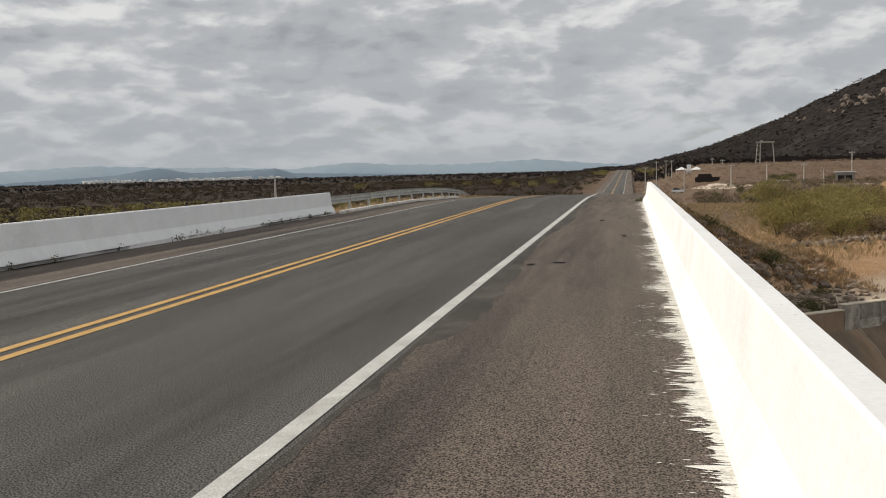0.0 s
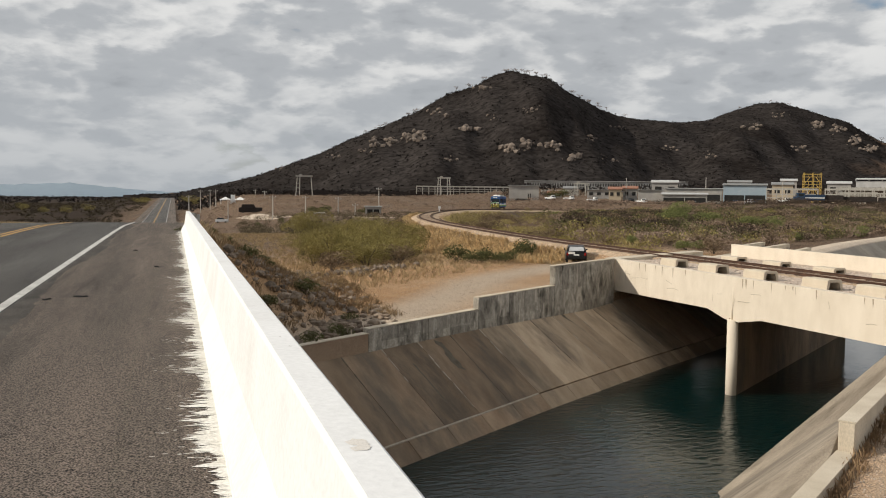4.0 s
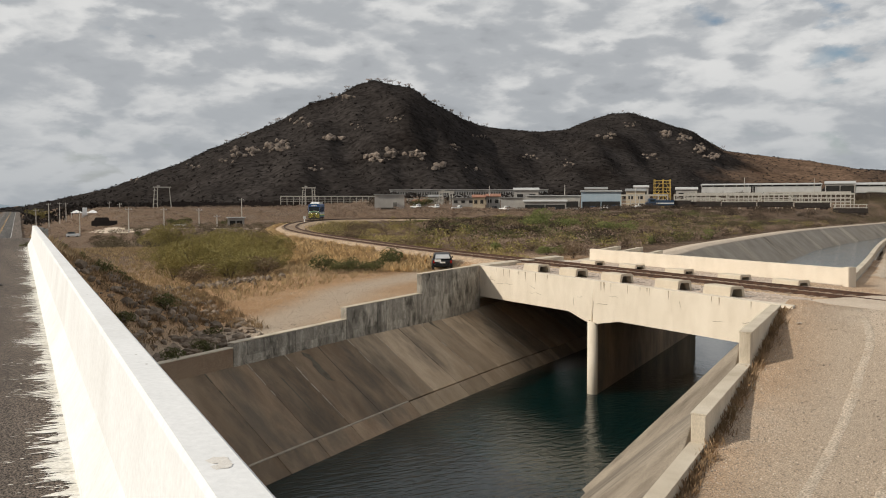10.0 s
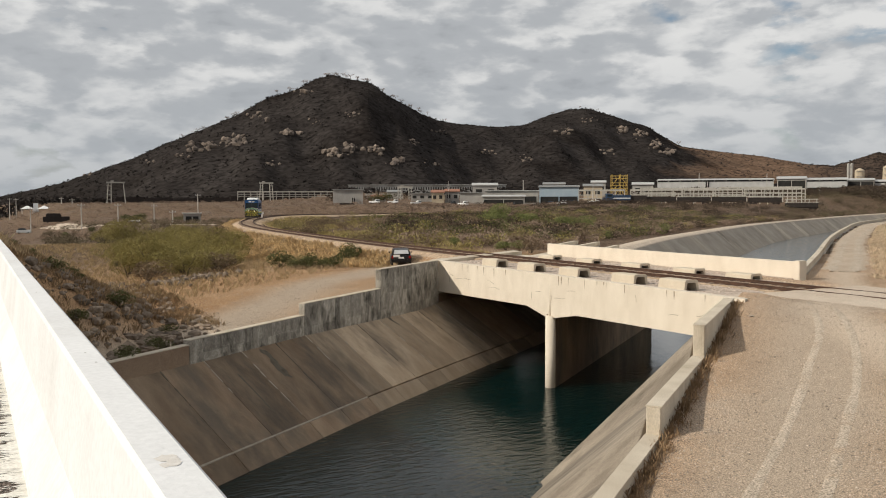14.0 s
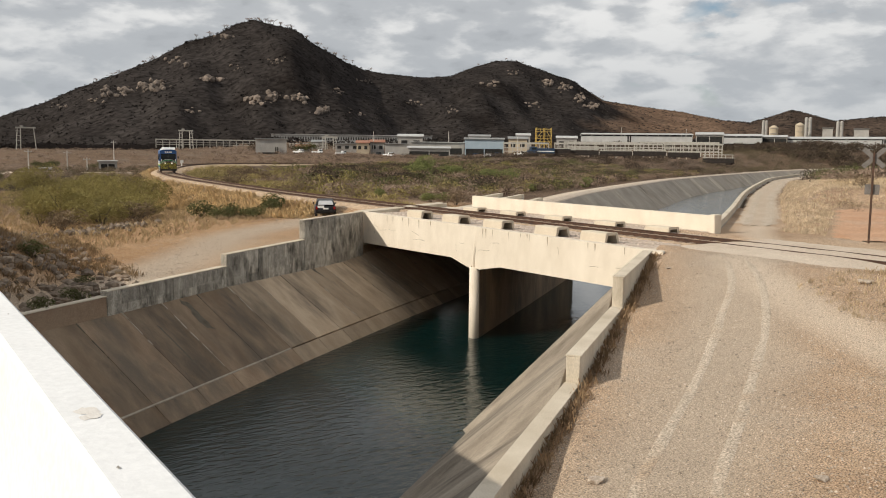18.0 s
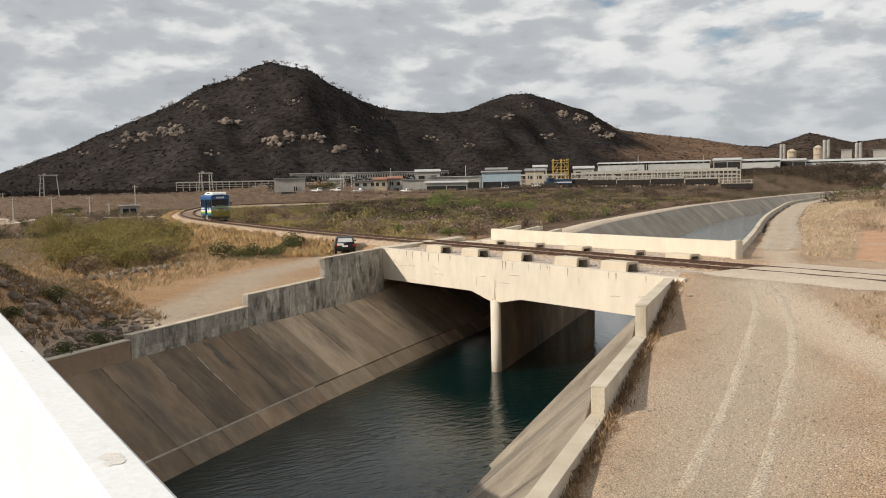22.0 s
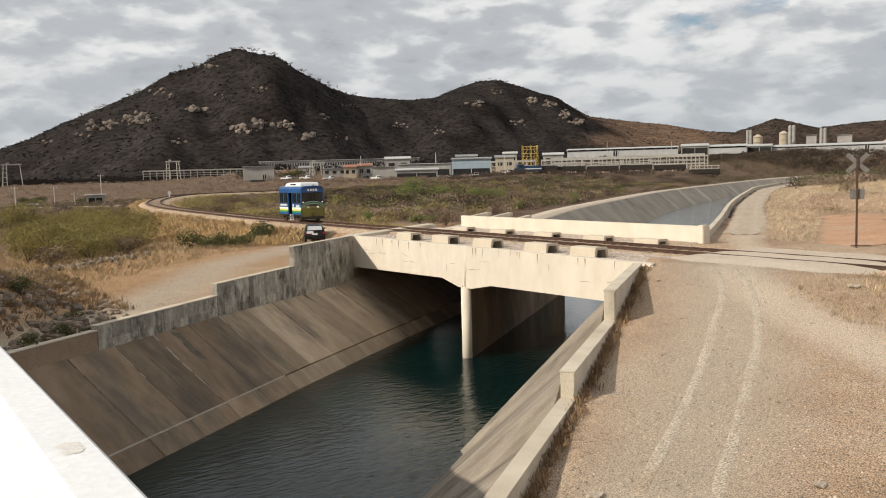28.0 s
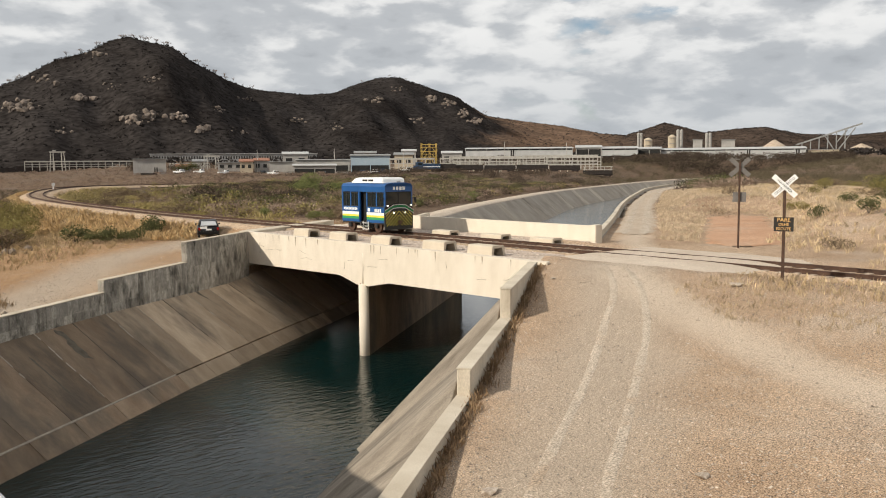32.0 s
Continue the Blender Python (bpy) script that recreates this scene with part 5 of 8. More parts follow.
        for s in (-1, 1):
            for a, b in (((1.05, 1.16), (0.45, 1.47)), ((0.45, 1.47), (0.0, 1.5))):
                vs = [bm.verts.new(v) for v in ((s * a[0], f - 0.03, a[1] + up), (s * b[0], f - 0.03, b[1] + up), (s * b[0], f - 0.03, b[1] + up + 0.05), (s * a[0], f - 0.03, a[1] + up + 0.05))]
                bm.faces.new(vs)
        bmesh.ops.solidify(bm, geom=list(bm.faces), thickness=0.02)
        part("peak_trim", bm, CAR_WHITE, th, "pale trim line along the green peak")
    for s in (-1, 1):
        for k in range(-4, 6):
            top, w = 1.30 - 0.21 * k, 0.05
            x0, x1 = max(0.02, (top - 1.30) / 0.95), 0.98
            z0, z1 = top - x0 * 0.95, top - 0.98 * 0.95
            if z1 < 0.42:
                x1, z1 = (top - 0.42) / 0.95, 0.42
            if x1 - x0 < 0.12:
                continue
            p = [(s * x0, f - 0.008, z0), (s * x0, f - 0.008, z0 - w), (s * x1, f - 0.008, z1 - (w if z1 > 0.5 else 0)), (s * x1, f - 0.008, z1)]
            if z1 <= 0.5:
                p = [(s * x0, f - 0.008, z0), (s * x0, f - 0.008, max(0.42, z0 - w)), (s * (x1 - w), f - 0.008, 0.42), (s * x1, f - 0.008, 0.42)]
            part("chevron", prism(p, (0, -0.006, 0)), CAR_YELLOW, th)
    # folding step below the door
    for z in (0.18, 0.36, 0.54):
        part("step", box((-1.06, -0.35, z), (0.16, 0.55, 0.03)), CAR_WHITE, th)
    for y in (-0.62, -0.08):
        part("step_rail", box((-1.06, y, 0.38), (0.04, 0.04, 0.5)), CAR_WHITE, th)
    for x, z, r in ((-0.42, 1.18, 0.065), (0.42, 1.18, 0.065), (-0.86, 1.6, 0.05), (0.86, 1.6, 0.05)):
        lamp = part("headlight", tube((x, f - 0.05, z), (x, f + 0.04, z), r, 14), CHROME, th)
        part("lens", tube((x, f - 0.056, z), (x, f - 0.049, z), r * 0.85, 14), HEADLIGHT, lamp)
    part("wiper", tube((-0.1, f + 0.02, 1.56), (-0.3, f + 0.02, 1.85), 0.012, 6), CAR_BLACK, th)
    part("coupler", box((0, f - 0.12, 0.62), (0.22, 0.3, 0.2), 0, 0.03), STEEL, th)
    for s in (-1, 1):
        arm = part("mirror_arm", tube((s * 1.0, -2.1, 2.0), (s * 1.2, -2.2, 2.05), 0.015, 6), CAR_BLACK, th)
        part("mirror", box((s * 1.22, -2.22, 1.92), (0.16, 0.05, 0.3), 0, 0.015), CAR_BLACK, arm)
    # roof
    part("roof", prism([(-1.03, -2.2, 2.7), (1.03, -2.2, 2.7), (0.9, -2.2, 2.86), (0.5, -2.2, 2.93), (-0.5, -2.2, 2.93), (-0.9, -2.2, 2.86)], (0, 4.4, 0)), CAR_BLUE, th)
    bm = prism([(-0.82, -1.75, 2.86), (-0.72, -1.6, 3.14), (-0.66, -1.2, 3.22), (-0.66, 1.0, 3.22), (-0.72, 1.35, 3.12), (-0.82, 1.5, 2.86)], (1.64, 0, 0))
    bmesh.ops.bevel(bm, geom=list(bm.edges), offset=0.05, segments=2, affect="EDGES")
    unit = part("roof_unit", bm, CAR_WHITE, th, "white air-conditioning housing")
    for y in (-0.5, 0.1):
        part("vent", box((-0.735, y, 3.06), (0.12, 0.42, 0.1)), CAR_BLACK, unit)
    part("horn", tube((0.3, -1.95, 2.98), (0.3, -1.6, 2.98), 0.05, 10), CHROME, th)
    # running gear
    for y in (-1.35, 1.35):
        ax = part("axle", tube((-0.9, y, 0.36), (0.9, y, 0.36), 0.06, 10), STEEL, th)
        for s in (-1, 1):
            bm = tube((s * 0.80, y, 0.36), (s * 0.9, y, 0.36), 0.36, 24)
            add_tube(bm, (s * 0.77, y, 0.36), (s * 0.80, y, 0.36), 0.4, 24)
            wheel = part("wheel", bm, STEEL, th)
            part("axle_box", box((s * 0.97, y, 0.38), (0.14, 0.26, 0.22), 0, 0.03), CAR_BLACK, th)
            part("spring", box((s * 0.97, y, 0.56), (0.1, 0.7, 0.07), 0, 0.02), STEEL, th)
    part("underframe", box((0, 0, 0.45), (1.3, 4.1, 0.16)), CAR_BLACK, th)
    part("fuel_tank", tube((-0.55, -0.6, 0.38), (-0.55, 0.6, 0.38), 0.18, 14), CAR_BLACK, th)
    return th


RAILCAR = build_railcar()

# ---- parked hatchback ----
PAINT_BLACK = material("black_car_paint", (0.008, 0.008, 0.009), (0.014, 0.014, 0.015), 2, 0.35, 0, 30, grain=0.05, spec=0.3)
RUBBER = material("tyre_rubber", (0.02, 0.02, 0.02), (0.03, 0.03, 0.03), 6, 0.9, 0.2)
RED_LENS = material("red_tail_lens", (0.25, 0.01, 0.01), (0.3, 0.015, 0.012), 3, 0.2, 0, grain=0)
# the sky's reflection is put into the glass as a pale base colour
PALE_GLASS = material("painted_sky_glass", (0.42, 0.43, 0.435), (0.50, 0.505, 0.51), 2, 0.08, 0, grain=0, spec=0.8)


def build_hatchback(at, heading):
    th = thing("hatchback", at, "black small hatchback parked on the dirt beside the railway", "car", rz=heading)
    hw = 0.8
    th.matrix_basis = th.matrix_basis @ Matrix.Diagonal((0.95, 0.95, 0.86, 1))

    def loft(rows, name, mat, parent, label=""):
        bm = bmesh.new()
        rings = []
        for y, w, zb, zt in rows:
            rings.append([bm.verts.new(v) for v in ((-w * 0.96, y, zb), (-w, y, zb + (zt - zb) * 0.35), (-w * 0.97, y, zt), (w * 0.97, y, zt), (w, y, zb + (zt - zb) * 0.35), (w * 0.96, y, zb))])
        for a, b in zip(rings[:-1], rings[1:]):
            for k in range(6):
                bm.faces.new((a[k], a[(k + 1) % 6], b[(k + 1) % 6], b[k]))
        bm.faces.new(rings[0]), bm.faces.new(rings[-1][::-1])
        bmesh.ops.bevel(bm, geom=list(bm.edges), offset=0.06, segments=2, affect="EDGES")
        return part(name, bm, mat, parent, label, True)

    body = loft([(-1.85, 0.74, 0.32, 0.85), (-1.75, 0.79, 0.26, 0.92), (-0.6, hw, 0.24, 0.94), (0.8, hw, 0.24, 0.92), (1.6, 0.77, 0.26, 0.82), (1.88, 0.68, 0.34, 0.66)], "body", PAINT_BLACK, th)
    cab = [(-1.74, 0.74, 0.9), (-1.62, 0.68, 1.12), (-1.36, 0.58, 1.36), (-0.7, 0.57, 1.43), (0.1, 0.58, 1.41), (0.85, 0.72, 0.92)]
    bm = bmesh.new()
    L = [bm.verts.new((-w, y, z)) for y, w, z in cab]
    R = [bm.verts.new((w, y, z)) for y, w, z in cab]
    bm.faces.new(L), bm.faces.new(R[::-1])
    for k in range(5):
        bm.faces.new((L[k], R[k], R[k + 1], L[k + 1]))
    bm.faces.new((L[5], R[5], R[0], L[0]))
    bmesh.ops.bevel(bm, geom=list(bm.edges), offset=0.06, segments=2, affect="EDGES")
    part("cabin", bm, PAINT_BLACK, th, "", True)
    part("rear_window", prism([(-0.58, -1.71, 0.99), (0.58, -1.71, 0.99), (0.56, -1.645, 1.12), (0.5, -1.43, 1.32), (-0.5, -1.43, 1.32), (-0.56, -1.645, 1.12)], (0, -0.03, 0.015)), PALE_GLASS, th, "rear window with the sky's reflection painted pale")
    part("windscreen", prism([(-0.6, 0.82, 0.98), (0.6, 0.82, 0.98), (0.53, 0.2, 1.37), (-0.53, 0.2, 1.37)], (0, 0.02, 0.02)), GLASS, th)
    for s in (-1, 1):
        part("side_window", prism([(s * 0.725, -1.35, 0.98), (s * 0.725, 0.6, 0.98), (s * 0.645, 0.1, 1.34), (s * 0.645, -1.2, 1.32)], (s * 0.012, 0, 0)), GLASS, th)
        part("tail_light", box((s * 0.66, -1.845, 0.74), (0.16, 0.05, 0.24), 0, 0.015), RED_LENS, th)
        part("mirror", box((s * 0.86, 0.55, 1.0), (0.14, 0.1, 0.12), 0, 0.03), PAINT_BLACK, th)
        for y in (-1.2, 1.22):
            tyre = part("tyre", tube((s * 0.6, y, 0.29), (s * 0.78, y, 0.29), 0.29, 22), RUBBER, th)
            part("rim", tube((s * 0.77, y, 0.29), (s * 0.79, y, 0.29), 0.18, 14), CHROME, tyre)
    part("rear_bumper", box((0, -1.88, 0.46), (1.5, 0.14, 0.22), 0, 0.04), PAINT_BLACK, th)
    part("number_plate", box((0, -1.875, 0.68), (0.42, 0.02, 0.13)), SIGN_WHITE, th)
    part("window_sticker", box((-0.36, -1.86, 0.84), (0.5, 0.03, 0.2)), CAR_WHITE, th, "white sticker")
    part("exhaust", tube((0.4, -1.9, 0.26), (0.4, -1.6, 0.26), 0.03, 8), CHROME, th)


CAR_AT = (28.25, 58.3)
build_hatchback((*CAR_AT, float(ground_z(*CAR_AT)) - 0.01), -24)


# ---- yard and works before the hill ----
def polar(az, r):
    return r * math.sin(radians(az)), r * math.cos(radians(az))


PALE_WALL = material("pale_rendered_wall", (0.30, 0.285, 0.265), (0.40, 0.38, 0.35), 0.3, 0.9, 0.1, 3, (0.42, 0.39, 0.35), grain=0.06)
GREY_ROOF = material("grey_sheet_roof", (0.20, 0.20, 0.195), (0.28, 0.28, 0.27), 0.4, 0.6, 0.1, 5, grain=0.08)
WHITE_ROOF = material("bright_sheet_roof", (0.40, 0.395, 0.385), (0.50, 0.495, 0.48), 0.4, 0.6, 0.1, 5, grain=0.05)
# near-black colour for the shade inside bays and windows
SHADE_BAY = material("painted_bay_shade", (0.018, 0.018, 0.018), (0.035, 0.033, 0.03), 0.5, 0.95, 0)
DULL_WALL = material("dull_grey_sheet_wall", (0.27, 0.265, 0.255), (0.34, 0.335, 0.325), 0.3, 0.8, 0.1, 3, (0.23, 0.22, 0.21), grain=0.1)
BLUE_SHEET = material("pale_blue_sheet", (0.30, 0.38, 0.44), (0.36, 0.43, 0.48), 0.4, 0.6, 0.1, 4, grain=0.06)
TAN_WALL = material("tan_cladding", (0.44, 0.36, 0.26), (0.50, 0.42, 0.31), 0.3, 0.8, 0.1, 3, grain=0.08)
WAGON_DARK = material("dark_wagon_rust", (0.022, 0.018, 0.016), (0.04, 0.031, 0.027), 0.8, 0.85, 0.1, 5)
GANTRY_WHITE = material("weathered_gantry_white", (0.36, 0.34, 0.30), (0.46, 0.435, 0.385), 1, 0.8, 0.1, 6)
GANTRY_YELLOW = material("gantry_yellow", (0.52, 0.36, 0.09), (0.60, 0.43, 0.13), 1, 0.6, 0.1, 6)
LOCO_BLUE = material("faded_loco_blue", (0.022, 0.05, 0.10), (0.035, 0.07, 0.13), 0.8, 0.6, 0.1, 5)
POLE = material("concrete_pole", (0.42, 0.39, 0.35), (0.5, 0.47, 0.43), 2, 0.9, 0.1)
TENT = material("white_tent_sheet", (0.74, 0.74, 0.73), (0.8, 0.8, 0.79), 0.5, 0.7, 0.05, grain=0.03)


def place(az, r, sink=0.15):
    x, y = polar(az, r)
    return x, y, float(ground_z(x, y)) - sink


def shed(name, az0, az1, r, top, depth, label, category="building", wall=None, roof=None, bays=(), windows=0, pitch=0.0, group=""):
    """A long building across the view: walls, roof with overhang, bays and windows as near-black shade panels by
    fractions of its length.
    """
    wall, roof = wall or PALE_WALL, roof or GREY_ROOF
    az = (az0 + az1) / 2
    x, y, z = place(az, r, 0.4)
    w = r * radians(az1 - az0)
    h = top - z
    th = thing(name, (x, y, z), label, category, group, -az)
    part("wall", box((0, depth / 2, h / 2), (w, depth, h)), wall, th)
    part("roof", prism([(-w / 2 - 0.4, -0.6, h), (-w / 2 - 0.4, -0.6, h + 0.25), (-w / 2 - 0.4, depth / 2, h + 0.3 + pitch), (-w / 2 - 0.4, depth + 0.6, h + 0.25), (-w / 2 - 0.4, depth + 0.6, h)], (w + 0.8, 0, 0)), roof, th)
    for a, b, lo, hi in bays:
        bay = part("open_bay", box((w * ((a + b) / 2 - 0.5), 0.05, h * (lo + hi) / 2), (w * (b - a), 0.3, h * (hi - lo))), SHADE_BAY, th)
        n = max(2, int(w * (b - a) / 5))
        for k in range(n + 1):
            part("column", box((w * (a + (b - a) * k / n - 0.5), -0.25, h * (lo + hi) / 2), (0.3, 0.3, h * (hi - lo))), wall, bay)
    for k in range(windows):
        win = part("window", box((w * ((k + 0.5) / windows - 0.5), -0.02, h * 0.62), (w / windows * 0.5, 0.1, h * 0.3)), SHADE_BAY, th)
        part("sill", box((w * ((k + 0.5) / windows - 0.5), -0.08, h * 0.45), (w / windows * 0.55, 0.15, 0.12)), wall, win)
    return th


shed("long_block", 22.46, 32.8, 500, 10.0, 12, "long grey single-storey block with a row of small windows", wall=DULL_WALL, roof=WHITE_ROOF, windows=64)
shed("white_house", 21.46, 23.41, 330, 5.4, 9, "white rendered house with a flat dark-edged roof", bays=((0.62, 0.75, 0.12, 0.5),), roof=GREY_ROOF)
shed("low_shed", 26.53, 28.03, 360, 4.2, 8, "low white shed among the yard's clutter", windows=3)
shed("rubble_store", 28.1, 29.7, 365, 3.6, 8, "low brick-brown store beside the sheds", wall=TAN_WALL, windows=2)
shed("grey_shed", 29.74, 31.25, 330, 4.1, 10, "plain grey metal shed with a flat roof")
shed("open_shed", 31.25, 34.0, 318, 2.6, 14, "long open-fronted shed with a pale roof", bays=((0.02, 0.98, 0.05, 0.72),), roof=WHITE_ROOF, pitch=0.5)
shed("upper_shed", 31.42, 34.9, 345, 5.0, 10, "pale flat-roofed shed behind the open one", bays=((0.03, 0.97, 0.2, 0.62),), roof=WHITE_ROOF)
shed("blue_warehouse", 34.95, 37.5, 330, 6.2, 16, "pale blue sheet-clad warehouse with open bays", wall=BLUE_SHEET, bays=((0.02, 0.98, 0.05, 0.52),), pitch=0.5)
shed("white_warehouse", 42.45, 49.4, 430, 10.4, 24, "long pale warehouse with a dark strip under its roof", wall=WHITE_ROOF, bays=((0.0, 1.0, 0.9, 1.0), (0.02, 0.2, 0.3, 0.52), (0.42, 0.46, 0.05, 0.9), (0.62, 0.7, 0.3, 0.55), (0.8, 0.95, 0.3, 0.5)), roof=WHITE_ROOF, pitch=0.7)
shed("portal_shed", 49.6, 51.24, 430, 10.6, 24, "dark open portal shed with a pale roof", bays=((0.02, 0.98, 0.02, 0.9),), roof=WHITE_ROOF, pitch=1.2)
shed("grey_warehouse", 51.24, 53.5, 430, 10.0, 24, "pale grey warehouse with an open lower side", wall=WHITE_ROOF, bays=((0.02, 0.98, 0.02, 0.5), (0.0, 1.0, 0.9, 1.0)), roof=WHITE_ROOF, pitch=1.0)
shed("portal_shed", 53.5, 54.95, 450, 10.0, 24, "dark open portal shed with a pale roof", bays=((0.02, 0.98, 0.02, 0.9),), roof=WHITE_ROOF, pitch=1.0)
shed("long_warehouse", 54.95, 63.5, 452, 9.3, 26, "very long white sheet warehouse", wall=WHITE_ROOF, bays=((0.0, 1.0, 0.9, 1.0), (0.60, 0.63, 0.02, 0.95), (0.93, 0.96, 0.1, 0.9)), roof=WHITE_ROOF, pitch=1.0)
shed("far_shed", 63.6, 65.3, 455, 8.6, 12, "dark low shed beside the gravel heaps", wall=TAN_WALL, bays=((0.05, 0.95, 0.05, 0.7),))
shed("roadside_house", 12.05, 13.1, 290, -2.6, 6, "small roadside bar with a pale sheet roof", roof=WHITE_ROOF, bays=((0.1, 0.9, 0.05, 0.7),))


def stacks():
    """Rows of stacked concrete sleepers on low pale platforms."""
    for k, (a0, a1, r) in enumerate(((40.6, 43.2, 328), (43.3, 45.4, 330), (45.5, 47.4, 332), (47.5, 49.3, 334))):
        x, y, z = place((a0 + a1) / 2, r, 0.2)
        w = r * radians(a1 - a0)
        th = thing("sleeper_stack", (x, y, z), "pale stack of concrete sleepers on trestles", "sleeper stack", "stacks in the yard", -(a0 + a1) / 2)
        n = int(w / 2.2)
        for j in range(n):
            part("sleeper_block", box((-w / 2 + (j + 0.5) * w / n, 0, 1.9 + 0.15 * (j % 2)), (w / n * 0.7, 2.4, 0.9)), PALE_WALL, th)
            part("trestle", box((-w / 2 + (j + 0.5) * w / n, 0, 0.7), (0.3, 2.2, 1.5)), CONCRETE, th)
        part("beam", box((0, 0, 1.32), (w, 2.4, 0.16)), CONCRETE, th)


stacks()


def wagon(az, r, length=13.0, height=2.6, mat=None, label="dark rust-brown ballast wagon", posts=True):
    x, y, z = place(az, r, 0.1)
    th = thing("wagon", (x, y, z), label, "railway wagon", "wagons in the yard", -az)
    part("body", box((0, 0, 0.95 + (height - 0.95) / 2), (length, 2.6, height - 0.95), 0, 0.05), mat or WAGON_DARK, th)
    part("frame", box((0, 0, 0.85), (length + 0.6, 2.0, 0.22)), WAGON_DARK, th)
    for s in (-1, 1):
        bg = part("bogie", box((s * length * 0.34, 0, 0.5), (2.6, 2.0, 0.35), 0, 0.04), WAGON_DARK, th)
        for q in (-0.8, 0.8):
            part("wheel", tube((s * length * 0.34 + q, -0.9, 0.45), (s * length * 0.34 + q, 0.9, 0.45), 0.42, 14), STEEL, bg)
    if posts:
        for k in range(6):
            part("rib", box((-length / 2 + (k + 0.5) * length / 6, -1.33, 0.95 + (height - 0.95) / 2), (0.14, 0.08, height - 0.95)), WAGON_DARK, th)
    return th


for k in range(7):
    wagon(8.9 + k * 1.72, 438, 12.4, 3.0)
for k in range(5):
    wagon(42.6 + k * 2.1, 309 + 13 * max(0, k - 2), 11.0, 2.5, label="dark flat wagon loaded with pale frames", posts=False)
    x, y, z = place(42.6 + k * 2.1, 309 + 13 * max(0, k - 2), 0.0)
    th = thing("frame_load", (x, y, z + 2.4), "pale steel frames lying on a flat wagon", "steel frames", "frames on the wagons", -(42.6 + k * 2.1))
    for j in range(5):
        part("upright", box((-5 + j * 2.5, 0, 0.7), (0.22, 2.0, 1.4)), GANTRY_WHITE, th)
    part("rail", box((0, -0.9, 1.35), (11, 0.2, 0.25)), GANTRY_WHITE, th)
    part("rail", box((0, -0.9, 0.3), (11, 0.2, 0.2)), GANTRY_WHITE, th)


def locomotive(az, r):
    x, y, z = place(az, r, 0.1)
    th = thing("locomotive", (x, y, z), "faded blue diesel locomotive standing in the yard", "locomotive", "", -az + 12)
    part("hood", box((1.2, 0, 2.0), (6.6, 2.0, 1.9), 0, 0.12), LOCO_BLUE, th)
    cab = part("cab", box((-2.9, 0, 2.25), (2.4, 2.7, 2.5), 0, 0.15), LOCO_BLUE, th)
    for yy in (-1.37, 1.37):
        part("cab_window", box((-2.9, yy, 2.8), (1.5, 0.05, 0.7)), GLASS, cab)
    part("windscreen", box((-4.12, 0, 2.8), (0.05, 2.0, 0.7)), GLASS, cab)
    part("stripe", box((1.2, -1.02, 1.9), (6.2, 0.03, 0.35)), CAR_WHITE, th)
    part("frame", box((0, 0, 0.98), (9.4, 2.6, 0.3)), WAGON_DARK, th)
    part("nose", box((-4.5, 0, 1.6), (0.9, 2.0, 1.1), 0, 0.12), LOCO_BLUE, th)
    for s in (-1, 1):
        bg = part("bogie", box((s * 2.9, 0, 0.55), (3.0, 2.0, 0.4), 0, 0.05), WAGON_DARK, th)
        for q in (-0.95, 0.95):
            part("wheel", tube((s * 2.9 + q, -0.9, 0.48), (s * 2.9 + q, 0.9, 0.48), 0.46, 16), STEEL, bg)
    part("exhaust", tube((2.0, 0, 2.9), (2.0, 0, 3.3), 0.18, 10), WAGON_DARK, th)


locomotive(39.95, 304)
wagon(41.3, 306, 5.5, 2.8, label="short dark tender wagon", posts=False)


def gantry(az, r, width, top, mat, label, turn=0.0):
    """A portal crane: two battered legs of two posts each with ladders, girder, trolley."""
    x, y, z = place(az, r, 0.1)
    h = top - z
    th = thing("gantry_crane", (x, y, z), label, "gantry crane", "", -az + turn)
    for s in (-1, 1):
        leg = part("leg", tube((s * width * 0.52, -1.3, 0), (s * width * 0.42, -0.7, h - 0.8), 0.2, 8, 0.16), mat, th)
        part("leg", tube((s * width * 0.52, 1.3, 0), (s * width * 0.42, 0.7, h - 0.8), 0.2, 8, 0.16), mat, th)
        if s < 0 or turn:
            part("leg", tube((s * width * 0.28, -1.3, 0), (s * width * 0.26, -0.7, h - 0.8), 0.24, 8, 0.2), mat, th)
            for k in range(1, 5):
                part("brace", box((s * width * 0.39, -1.3 + 0.12 * k, h * k / 5), (width * 0.26, 0.16, 0.2)), mat, leg)
        part("sill_beam", box((s * width * 0.5, 0, 0.4), (0.5, 3.2, 0.4)), mat, th)
    part("girder", box((0, -0.6, h - 0.5), (width * 1.05, 0.5, 0.6)), mat, th)
    part("girder", box((0, 0.6, h - 0.5), (width * 1.05, 0.5, 0.6)), mat, th)
    part("trolley", box((-width * 0.2, 0, h + 0.1), (1.4, 1.6, 0.6), 0, 0.06), mat, th)
    return th


gantry(8.1, 420, 7.6, 10.3, GANTRY_WHITE, "tall pale gantry crane standing over the wagons")
gantry(17.2, 420, 6.2, 10.2, GANTRY_WHITE, "tall pale gantry crane standing over the yard", 0.01)
gantry(26.15, 380, 6.4, 7.6, GANTRY_WHITE, "low pale gantry crane in the yard", 0.01)


